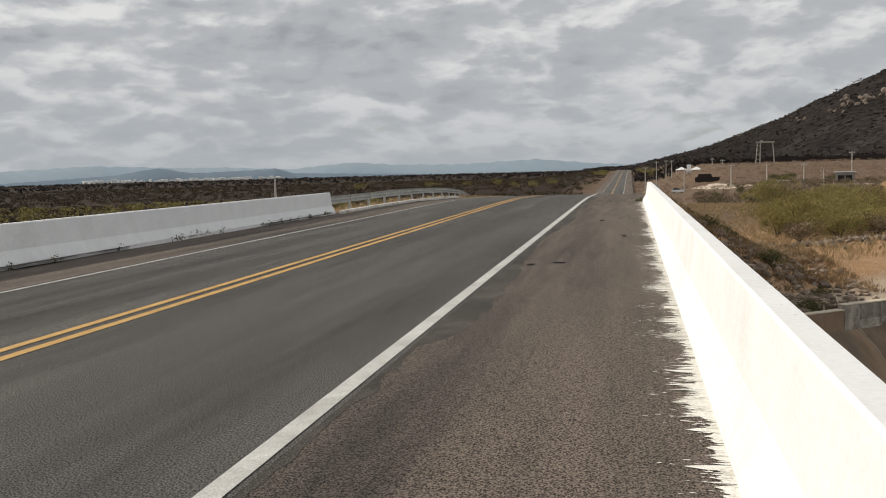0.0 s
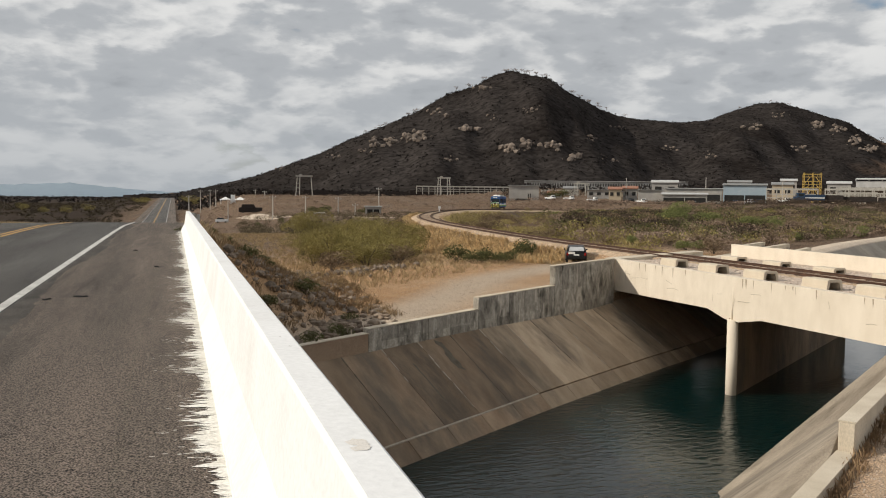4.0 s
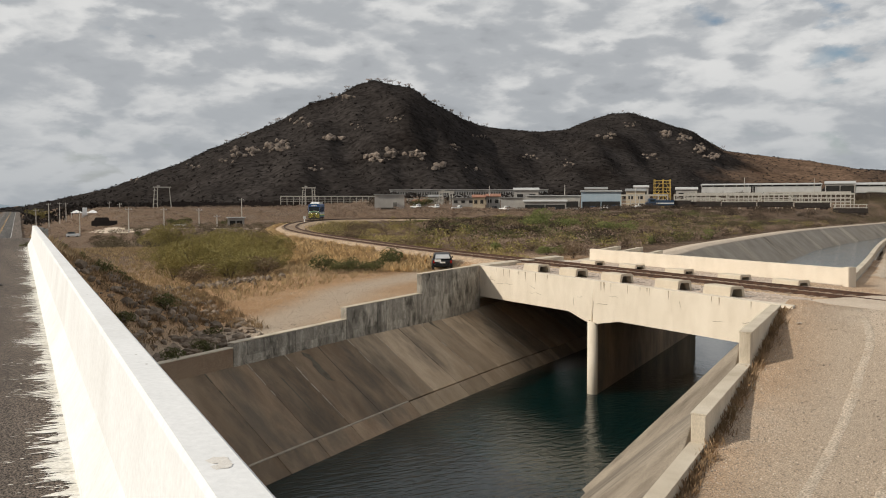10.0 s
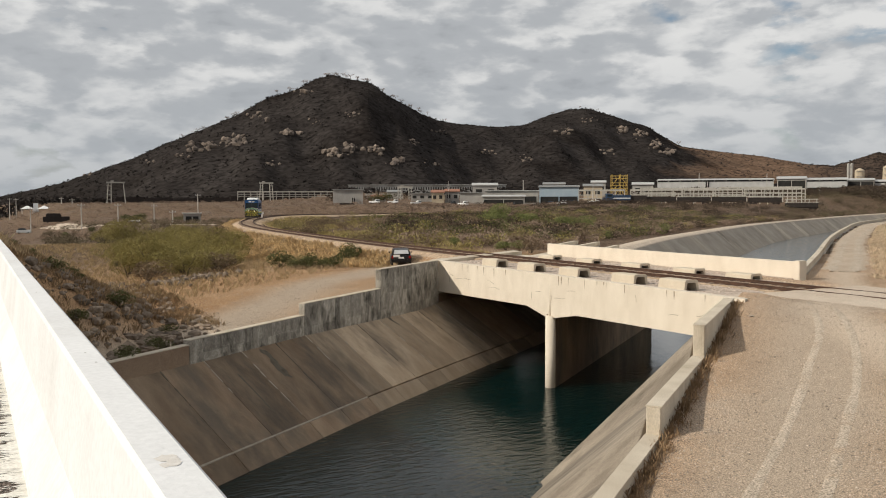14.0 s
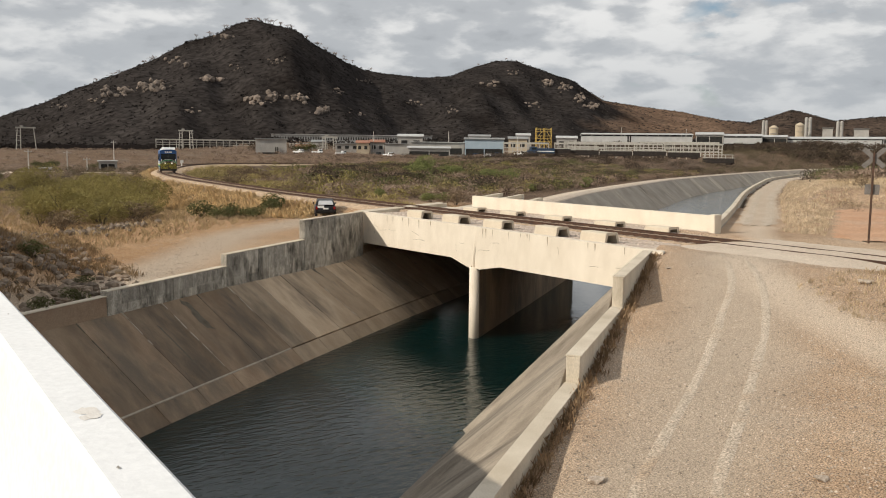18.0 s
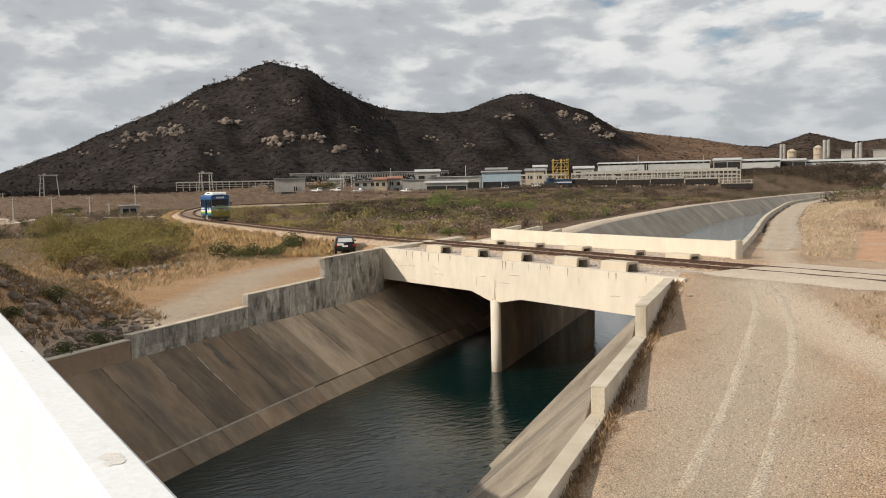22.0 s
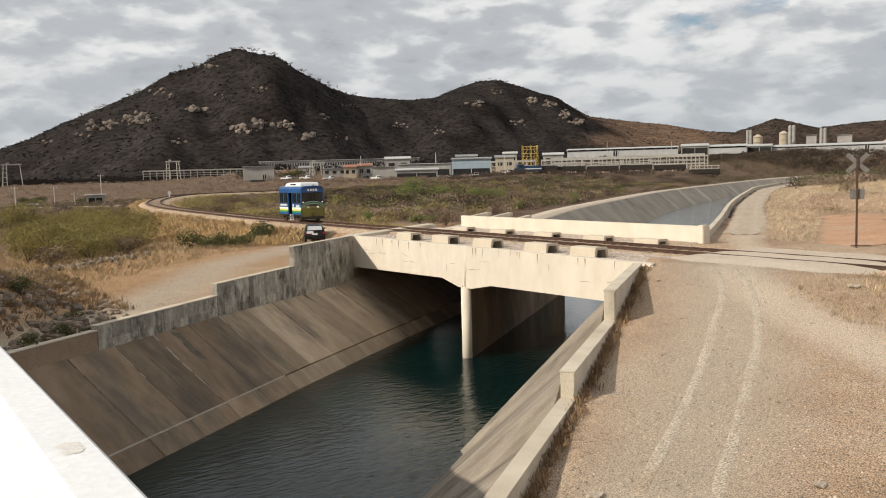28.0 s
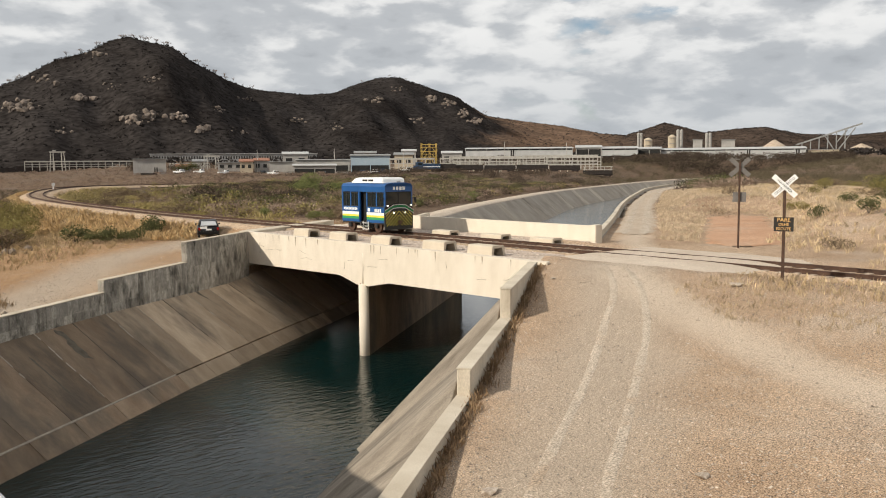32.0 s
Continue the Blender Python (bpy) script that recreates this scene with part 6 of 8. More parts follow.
def loading_tower(az, r, width, top):
    """A braced steel tower with platforms and hand rails."""
    x, y, z = place(az, r, 0.1)
    h, q = top - z, width / 2
    th = thing("loading_tower", (x, y, z), "yellow braced steel tower behind the locomotive", "steel tower", "", -az + 8)
    for sx in (-1, 0.1, 1):
        for sy in (-1, 1):
            part("post", box((sx * q, sy * 1.6, h / 2), (0.2, 0.2, h)), GANTRY_YELLOW, th)
    for f in (0.42, 0.62, 0.86):
        deck = part("platform", box((0, 0, h * f), (width + 0.3, 3.4, 0.14)), GANTRY_YELLOW, th)
        for sy in (-1.75, 1.75):
            part("hand_rail", box((0, sy, h * f + 1.0), (width + 0.4, 0.12, 0.14)), GANTRY_YELLOW, deck)
        for k in range(5):
            part("rail_post", box((-q + k * q / 2, -1.75, h * f + 0.55), (0.12, 0.12, 1.0)), GANTRY_YELLOW, deck)
    for a, b in ((0.02, 0.42), (0.42, 0.62), (0.62, 0.86)):
        part("brace", tube((-q, -1.6, h * a), (-q * 0.3, -1.6, h * b), 0.12, 6), GANTRY_YELLOW, th)
        part("brace", tube((q, -1.6, h * a), (q * 0.35, -1.6, h * b), 0.12, 6), GANTRY_YELLOW, th)


loading_tower(40.05, 336, 5.6, 10.9)


def fence_run(az0, az1, r, top, label):
    x, y, z = place((az0 + az1) / 2, r, 0.2)
    w = r * radians(az1 - az0)
    th = thing("yard_frame_row", (x, y, z), label, "concrete frames", "", -(az0 + az1) / 2)
    h = top - z
    n = int(w / 3)
    for k in range(n + 1):
        part("post", box((-w / 2 + w * k / n, 0, h / 2), (0.36, 0.4, h)), GANTRY_WHITE, th)
    part("beam", box((0, 0, h - 0.3), (w, 0.7, 0.6)), GANTRY_WHITE, th)
    part("beam", box((0, 0.2, h * 0.62), (w, 0.3, 0.3)), GANTRY_WHITE, th)
    part("beam", box((0, 0.2, h * 0.38), (w, 0.3, 0.25)), GANTRY_WHITE, th)


fence_run(15.4, 22.3, 432, 6.0, "row of pale concrete frames beside the wagons")
fence_run(37.5, 40.4, 326, 5.2, "row of pale concrete frames in the yard")


def silo(az, r, rad, top, mat, label, twin=False):
    x, y, z = place(az, r, 0.3)
    z = min(z, top - 8)
    h = top - z
    th = thing("silo", (x, y, z), label, "silo", "silos of the works", -az)
    for dx in ((-rad, rad) if twin else (0,)):
        body = part("shell", tube((dx, 0, 0), (dx, 0, h - rad * 0.5), rad * (0.94 if twin else 1), 18), mat, th)
        part("cap", tube((dx, 0, h - rad * 0.5), (dx, 0, h), rad * (0.94 if twin else 1), 18, rad * 0.25), mat, th)
    for k in range(3):
        part("ladder_platform", box((0, -rad * 1.1, h * (0.35 + 0.25 * k)), (rad * 1.6, 0.3, 0.2)), GREY_ROOF, th)


silo(53.63, 560, 0.85, 22.0, PALE_WALL, "slender pair of white cement silos", True)
silo(54.15, 560, 2.6, 19.0, TAN_WALL, "squat tan silo of the works")
silo(55.62, 560, 2.5, 20.6, TAN_WALL, "squat tan silo of the works")
silo(56.08, 570, 1.05, 24.2, PALE_WALL, "slender pair of white cement silos", True)
silo(57.82, 560, 1.0, 21.4, PALE_WALL, "slender pair of white cement silos", True)
shed("plant_block", 56.89, 57.46, 560, 17.4, 6, "white cube-shaped plant building")
shed("plant_block", 58.6, 59.4, 565, 17.0, 6, "white low plant building")


def conveyor():
    x, y, z = place(64.7, 600, 0.3)
    th = thing("conveyor", (x, y, z), "long inclined steel conveyor on trestles", "conveyor", "", -64.7)
    h0, h1, w = 13.5 - z, 26.0 - z, 38.0
    part("belt_gallery", prism([(-w / 2, -0.6, h0), (w / 2, -0.6, h1), (w / 2, -0.6, h1 + 1.1), (-w / 2, -0.6, h0 + 0.9)], (0, 1.4, 0)), GREY_ROOF, th)
    for k in range(6):
        f = 0.1 + 0.13 * k
        part("trestle", box((-w / 2 + w * f, 0, (h0 + (h1 - h0) * f) / 2), (0.6, 0.8, h0 + (h1 - h0) * f)), GREY_ROOF, th)
    for a, b, c, d in ((0.62, 0.1, 0.9, 0.86), (0.62, 0.1, 0.45, 0.45), (0.62, 0.55, 0.78, 0.75)):
        part("strut", tube((-w / 2 + w * a, 0, (h0 + (h1 - h0) * 0.6) * b), (-w / 2 + w * c, 0, h0 + (h1 - h0) * d), 0.35, 8), GREY_ROOF, th)


conveyor()


def heap(az, r, w, top, label):
    x, y, z = place(az, r, 0.5)
    bm = bmesh.new()
    rng = random.Random(int(az * 10))
    bmesh.ops.create_cone(bm, cap_ends=True, segments=20, radius1=w / 2, radius2=0.4, depth=top - z)
    bmesh.ops.subdivide_edges(bm, edges=list(bm.edges), cuts=2)
    for v in bm.verts:
        v.co += Vector((rng.uniform(-0.4, 0.4), rng.uniform(-0.4, 0.4), rng.uniform(-0.2, 0.2)))
        v.co.z += (top - z) / 2
    ob = part("gravel_heap", bm, DIRT, None, "", True)
    ob.matrix_basis = pose(x, y, z)
    tagged(ob, label, "gravel heap")


heap(61.7, 600, 34, 17.5, "tall cone of pinkish crushed gravel")
heap(66.5, 590, 30, 14.0, "broad heap of pale crushed gravel")


def power_pole(az, r, top, label="pale concrete power pole with a crossarm", arm=True):
    x, y, z = place(az, r, 0.5)
    th = thing("power_pole", (x, y, z), label, "power pole", "poles along the road", -az)
    h = top - z
    part("pole", tube((0, 0, 0), (0, 0, h), 0.2, 8, 0.12), POLE, th)
    if arm:
        a = part("crossarm", box((0, 0, h - 0.6), (1.9, 0.12, 0.14)), POLE, th)
        for k in (-0.8, 0, 0.8):
            part("insulator", tube((k, 0, h - 0.53), (k, 0, h - 0.3), 0.06, 6), CAR_WHITE, a)


for az, r, top in ((8.19, 270, 0.9), (10.3, 280, 0.6), (12.94, 330, 4.1), (6.1, 265, 1.0), (3.3, 300, -0.2), (1.6, 420, 2.6), (2.2, 430, 3.0), (2.55, 420, 2.8), (5.0, 410, 3.2), (5.6, 400, 2.6), (11.4, 268, -1.2), (29.0, 350, 9.0), (38.4, 320, 7.5), (33.9, 350, 9.4), (45.0, 420, 13.5), (49.0, 425, 13.0), (0.9, 330, 0.5)):
    power_pole(az, r, top, arm=az < 20)
power_pole(-23.1, 118, 0.95, "pale lone concrete pole on the plain", False)


def tents():
    x, y, z = place(3.6, 400, 0.3)
    th = thing("petrol_pavilion", (x, y, z), "two white pyramid canopies before a white tank house", "pavilion", "", -3.5)
    th.matrix_basis = th.matrix_basis @ Matrix.Diagonal((0.72, 0.72, 0.8, 1))
    for dx in (-4.4, 4.4):
        for cx in (-1, 1):
            for cy in (-1, 1):
                part("post", box((dx + cx * 2.8, cy * 2.8, 1.3), (0.25, 0.25, 2.6)), TENT, th)
        bm = bmesh.new()
        bmesh.ops.create_cone(bm, cap_ends=True, segments=4, radius1=5.4, radius2=0.3, depth=1.6)
        bmesh.ops.rotate(bm, verts=bm.verts, matrix=Matrix.Rotation(radians(45), 3, "Z"))
        bmesh.ops.translate(bm, verts=bm.verts, vec=(dx, 0, 3.3))
        part("canopy", bm, TENT, th)
    part("tank_house", box((0, 8, 2.6), (2.6, 2.6, 5.4)), TENT, th)


tents()


RED_TILE = material("red_tile_roofing", (0.26, 0.12, 0.08), (0.34, 0.18, 0.12), 0.6, 0.9, 0.1, 4)


def yard_clutter():
    """Small stores, vehicles, pipes and spoil between the yard's sheds."""
    rng = random.Random(44)
    for a0, a1, r, top, w, ro, lab in ((24.0, 24.9, 352, 2.6, PALE_WALL, RED_TILE, "small white store with a red tile roof"), (27.9, 28.7, 345, 4.4, TAN_WALL, RED_TILE, "small tan store with a red tile roof"),
                                       (28.8, 29.7, 350, 4.8, PALE_WALL, RED_TILE, "small pale house with a red tile roof"), (25.0, 25.8, 400, 5.0, PALE_WALL, GREY_ROOF, "low pale hut in the yard"),
                                       (30.6, 32.2, 372, 7.6, PALE_WALL, WHITE_ROOF, "pale low hall behind the grey shed"), (37.8, 39.0, 372, 7.0, TAN_WALL, GREY_ROOF, "tan store behind the frames"),
                                       (38.3, 39.2, 430, 9.6, PALE_WALL, WHITE_ROOF, "pale hall below the hill"), (40.9, 42.2, 400, 8.0, PALE_WALL, WHITE_ROOF, "white hall with a bright roof"), (35.2, 36.6, 440, 9.0, PALE_WALL, GREY_ROOF, "pale hall below the hill")):
        shed("yard_store", a0, a1, r, top, 7, lab, wall=w, roof=ro, windows=2, pitch=0.9, group="stores in the yard")
    # parked pick-ups and vans
    for az, r, mat in ((24.2, 322, TENT), (25.4, 330, TENT), (26.9, 326, TENT), (29.2, 322, WAGON_DARK), (30.0, 318, TENT), (35.6, 312, LOCO_BLUE), (36.4, 312, TENT), (37.0, 313, LOCO_BLUE), (38.6, 308, TENT), (33.0, 306, WAGON_DARK)):
        x, y, z = place(az, r, 0.0)
        th = thing("pickup_truck", (x, y, z), "small parked pick-up among the yard's sheds", "truck", "trucks in the yard", rng.uniform(-90, 0))
        part("bed", box((-1.0, 0, 0.8), (2.4, 1.7, 0.6), 0, 0.05), mat, th)
        part("cab", box((0.9, 0, 1.1), (1.7, 1.7, 1.3), 0, 0.15, 0.85), mat, th)
        part("windscreen", box((1.2, 0, 1.42), (1.0, 1.72, 0.4), 0, 0.0, 0.85), GLASS, th)
        for sx in (-1.3, 1.2):
            for sy in (-0.8, 0.8):
                part("wheel", tube((sx, sy - 0.1, 0.35), (sx, sy + 0.1, 0.35), 0.35, 10), RUBBER, th)
    # rows of low pale beams on posts
    for a0, a1, r, top in ((40.8, 44.0, 322, 5.2), (44.1, 47.6, 324, 5.2), (47.7, 51.2, 352, 5.6), (41.4, 46.0, 345, 5.9), (46.2, 51.0, 352, 6.2)):
        fence_run(a0, a1, r, top, "row of pale concrete frames behind the wagons")
    fence_run(23.6, 26.0, 392, 4.4, "row of pale concrete frames in the yard")
    # lengths of pipe and dark steel
    for az, r, n in ((31.0, 310, 5), (33.6, 308, 6), (27.4, 316, 4), (36.8, 306, 5), (22.4, 316, 4), (39.1, 306, 4)):
        x, y, z = place(az, r, 0.0)
        th = thing("steel_stack", (x, y, z), "stack of dark steel lengths on the yard's edge", "steel stack", "steel stacks", -az)
        for j in range(n):
            part("length_of_steel", box((rng.uniform(-0.3, 0.3), 0.4 * (j % 3), 0.35 + 0.32 * (j // 3)), (5.2, 0.34, 0.28)), WAGON_DARK, th)
    # three precast beams lying beside the bridge
    for a, b in (((39.9, 55.1), (45.5, 59.6)), ((40.5, 53.0), (46.0, 57.3)), ((39.8, 49.1), (44.0, 52.5))):
        L = math.hypot(b[0] - a[0], b[1] - a[1])
        cx, cy = (a[0] + b[0]) / 2, (a[1] + b[1]) / 2
        th = thing("precast_beam", (cx, cy, -1.8), "long pale precast concrete beam lying on blocks", "concrete beam", "beams beside the bridge", math.degrees(math.atan2(b[1] - a[1], b[0] - a[0])))
        part("beam", box((0, 0, -0.14), (L, 0.4, 0.28), 0, 0.02), CONCRETE, th)
        for q in (-0.4, 0.4):
            part("block", box((L * q, 0, -0.53), (0.5, 0.6, 0.52)), CONCRETE_DARK, th)
    # vehicles on the road below the yard
    for az, r, mat, l, h, lab in ((9.1, 270, TENT, 4.0, 1.4, "small white car on the dirt road"), (4.7, 330, WAGON_DARK, 8.5, 3.0, "dark lorry on the dirt road"), (2.9, 300, TENT, 4.0, 1.4, "small white car on the dirt road")):
        x, y, z = place(az, r, -0.1)
        th = thing("road_vehicle", (x, y, z), lab, "vehicle", "", -az)
        part("body", box((0, 0, 0.3 + h * 0.3), (l, 1.7, h * 0.6), 0, 0.1), mat, th)
        part("cabin", box((-0.1 * l, 0, 0.3 + h * 0.78), (l * 0.6, 1.5, h * 0.4), 0, 0.1, 0.85), GLASS if h < 2 else mat, th)
        for sx in (-0.32, 0.32):
            part("wheel", tube((l * sx, -0.85, 0.3), (l * sx, 0.85, 0.3), 0.3, 10), RUBBER, th)


yard_clutter()


# ---- draped dirt roads ----
GRAVEL = material("grey_gravel", (0.31, 0.255, 0.20), (0.42, 0.36, 0.295), 0.6, 0.97, 1.0, 22, (0.35, 0.275, 0.20), grain=0.5, dist=0.05)


RUT = material("pressed_pale_dirt", (0.43, 0.355, 0.275), (0.505, 0.42, 0.33), 1.2, 0.97, 0.7, 24, (0.41, 0.31, 0.22), grain=0.6, dist=0.04, fine_detail=7.0)


def drape(name, line, half, mat, label, up=0.045, jag=0.25, cols=5, seed=0, parent=None, edge=-0.03):
    rng = random.Random(seed)
    L = smooth_line([(x, y, 0) for x, y in line], 0.6)
    v, f = [], []
    for i, p in enumerate(L):
        d = (L[min(i + 1, len(L) - 1)] - L[max(i - 1, 0)]).normalized()
        n = Vector((d.y, -d.x, 0))
        end = min(1.0, (i + 1) / 4, (len(L) - i) / 4)
        for k in range(cols):
            o = (-1 + 2 * k / (cols - 1)) * half * end
            if k in (0, cols - 1):
                o *= 1 + rng.uniform(-jag, jag)
            q = p + n * o
            z = float(ground_z(q.x, q.y, False)) + (up if 0 < k < cols - 1 else edge)
            v.append((q.x, q.y, z))
    for i in range(len(L) - 1):
        for k in range(cols - 1):
            a = i * cols + k
            f.append((a, a + 1, a + cols + 1, a + cols))
    ob = mesh_object(name, v, f, mat, parent, True)
    return ob if parent else structure(ob, label, "dirt road")


drape("wheel_track_a", [(9.0, 8.8), (11.1, 10.34), (13.18, 11.6), (15.8, 13.15), (18.0, 14.55), (21.05, 16.6), (23.6, 18.3), (26.0, 20.4), (27.6, 22.0)], 0.12, RUT, "pale wheel rut pressed into the gravel", 0.014, 0.16, 5, 2, None, 0.002)
drape("wheel_track_b", [(9.8, 7.7), (12.03, 9.4), (14.0, 10.6), (16.5, 12.15), (18.7, 13.55), (20.7, 14.85), (23.0, 16.6), (25.2, 18.55), (27.4, 20.8)], 0.12, RUT, "pale wheel rut pressed into the gravel", 0.014, 0.16, 5, 3, None, 0.002)
drape("clearing", CLEARING, 2.1, material("red_dirt", (0.42, 0.235, 0.135), (0.50, 0.305, 0.19), 0.5, 0.97, 0.7, 10, (0.46, 0.30, 0.20), grain=0.3, fine_detail=6.0), "bare reddish dirt clearing beside the crossing", 0.05, 0.3, 9, 6)


def beside(line, off):
    """A line set off to the right of another."""
    out = []
    for i, p in enumerate(line):
        d = (line[min(i + 1, len(line) - 1)] - line[max(i - 1, 0)]).normalized()
        out.append((p.x + d.y * off, p.y - d.x * off))
    return out


drape("far_service_road", beside(FAR_RIGHT[1:-20:3], 1.75), 1.3, DIRT, "rutted dirt service road along the bending canal", 0.03, 0.2, 7, 8, None, -0.01)
for off, sd in ((1.15, 9), (2.35, 10)):
    drape("far_wheel_track", beside(FAR_RIGHT[1:-20:3], off), 0.3, RUT, "pale wheel rut beside the canal", 0.044, 0.3, 5, sd, None, 0.03)
drape("yard_road", [polar(4.4, 318), polar(5.4, 292), polar(7, 268), polar(9.4, 254), polar(11.7, 246), polar(14.5, 240)], 4.0, PALE_DIRT, "pale dirt road below the rail yard", 0.1, 0.2, 7, 7)


# ---- rocks ----
ROCK = material("tan_grey_rock", (0.15, 0.11, 0.08), (0.28, 0.22, 0.165), 2.5, 0.95, 0.6, 12, (0.11, 0.088, 0.068), grain=0.25, rand=0.3, island=True, dist=0.05)
PALE_ROCK = material("pale_granite_outcrop", (0.115, 0.09, 0.074), (0.25, 0.2, 0.162), 0.25, 0.95, 0.6, 2, (0.14, 0.115, 0.095), grain=0.25, rand=0.25, island=True, dist=0.4)
STONE = material("pale_loose_stones", (0.27, 0.21, 0.158), (0.55, 0.47, 0.385), 9, 0.95, 0.3, 60, rand=0.5, island=True)
ICO_V = [(0, 0, 1), (0.894, 0, 0.447), (0.276, 0.851, 0.447), (-0.724, 0.526, 0.447), (-0.724, -0.526, 0.447), (0.276, -0.851, 0.447), (0.724, 0.526, -0.447), (-0.276, 0.851, -0.447), (-0.894, 0, -0.447), (-0.276, -0.851, -0.447), (0.724, -0.526, -0.447), (0, 0, -1)]
ICO_F = [(0, 1, 2), (0, 2, 3), (0, 3, 4), (0, 4, 5), (0, 5, 1), (1, 6, 2), (2, 7, 3), (3, 8, 4), (4, 9, 5), (5, 10, 1), (2, 6, 7), (3, 7, 8), (4, 8, 9), (5, 9, 10), (1, 10, 6), (11, 7, 6), (11, 8, 7), (11, 9, 8), (11, 10, 9), (11, 6, 10)]


def rock_cloud(name, spots, mat, label, category, kind="stuff", flat=0.7, seed=0):
    """Angular rocks: spots of x, y, z, size."""
    rng = np.random.RandomState(seed)
    base, V, F = np.array(ICO_V), [], []
    for k, (x, y, z, s) in enumerate(spots):
        p = base * (1 + rng.uniform(-0.28, 0.28, (12, 1))) * np.array([1, rng.uniform(0.6, 1), rng.uniform(flat * 0.7, flat)]) * s
        a = rng.uniform(0, 6.28)
        c, q = math.cos(a), math.sin(a)
        p = p @ np.array([[c, -q, 0], [q, c, 0], [0, 0, 1]]) + (x, y, z + s * flat * 0.35)
        V += p.tolist()
        F += [(i + 12 * k, j + 12 * k, l + 12 * k) for i, j, l in ICO_F]
    ob = mesh_object(name, V, F, mat)
    return tagged(ob, label, category, kind=kind)


def scatter(rng, count, test, lo, hi):
    """Up to count random points of a box that pass a test."""
    out = []
    for _ in range(count * 8):
        x, y = rng.uniform(lo[0], hi[0]), rng.uniform(lo[1], hi[1])
        if test(x, y):
            out.append((x, y))
            if len(out) == count:
                break
    return out


def in_canal(x, y, m=0.8):  # the straight reach
    s, n = 0.8 * x + 0.6 * y, -0.6 * x + 0.8 * y
    return N_RIGHT - m < n < N_LEFT + m and s < 52


FAR_MID = np.array([(0.5 * (a[0] + b[0]), 0.5 * (a[1] + b[1])) for a, b in zip(FAR_RIGHT, FAR_LEFT)])
TRACK_XY = np.array([(p.x, p.y) for p in TRACK])


def clear_of_ways(x, y, m=3.2):
    if -14 < x < 1.6 or in_canal(x, y, 1.0):
        return False
    if 25 < x < 38 and 12 < y < 52:
        return False
    if np.hypot(TRACK_XY[:, 0] - x, TRACK_XY[:, 1] - y).min() < m:
        return False
    return not (x > 36 and np.hypot(FAR_MID[:, 0] - x, FAR_MID[:, 1] - y).min() < 18)


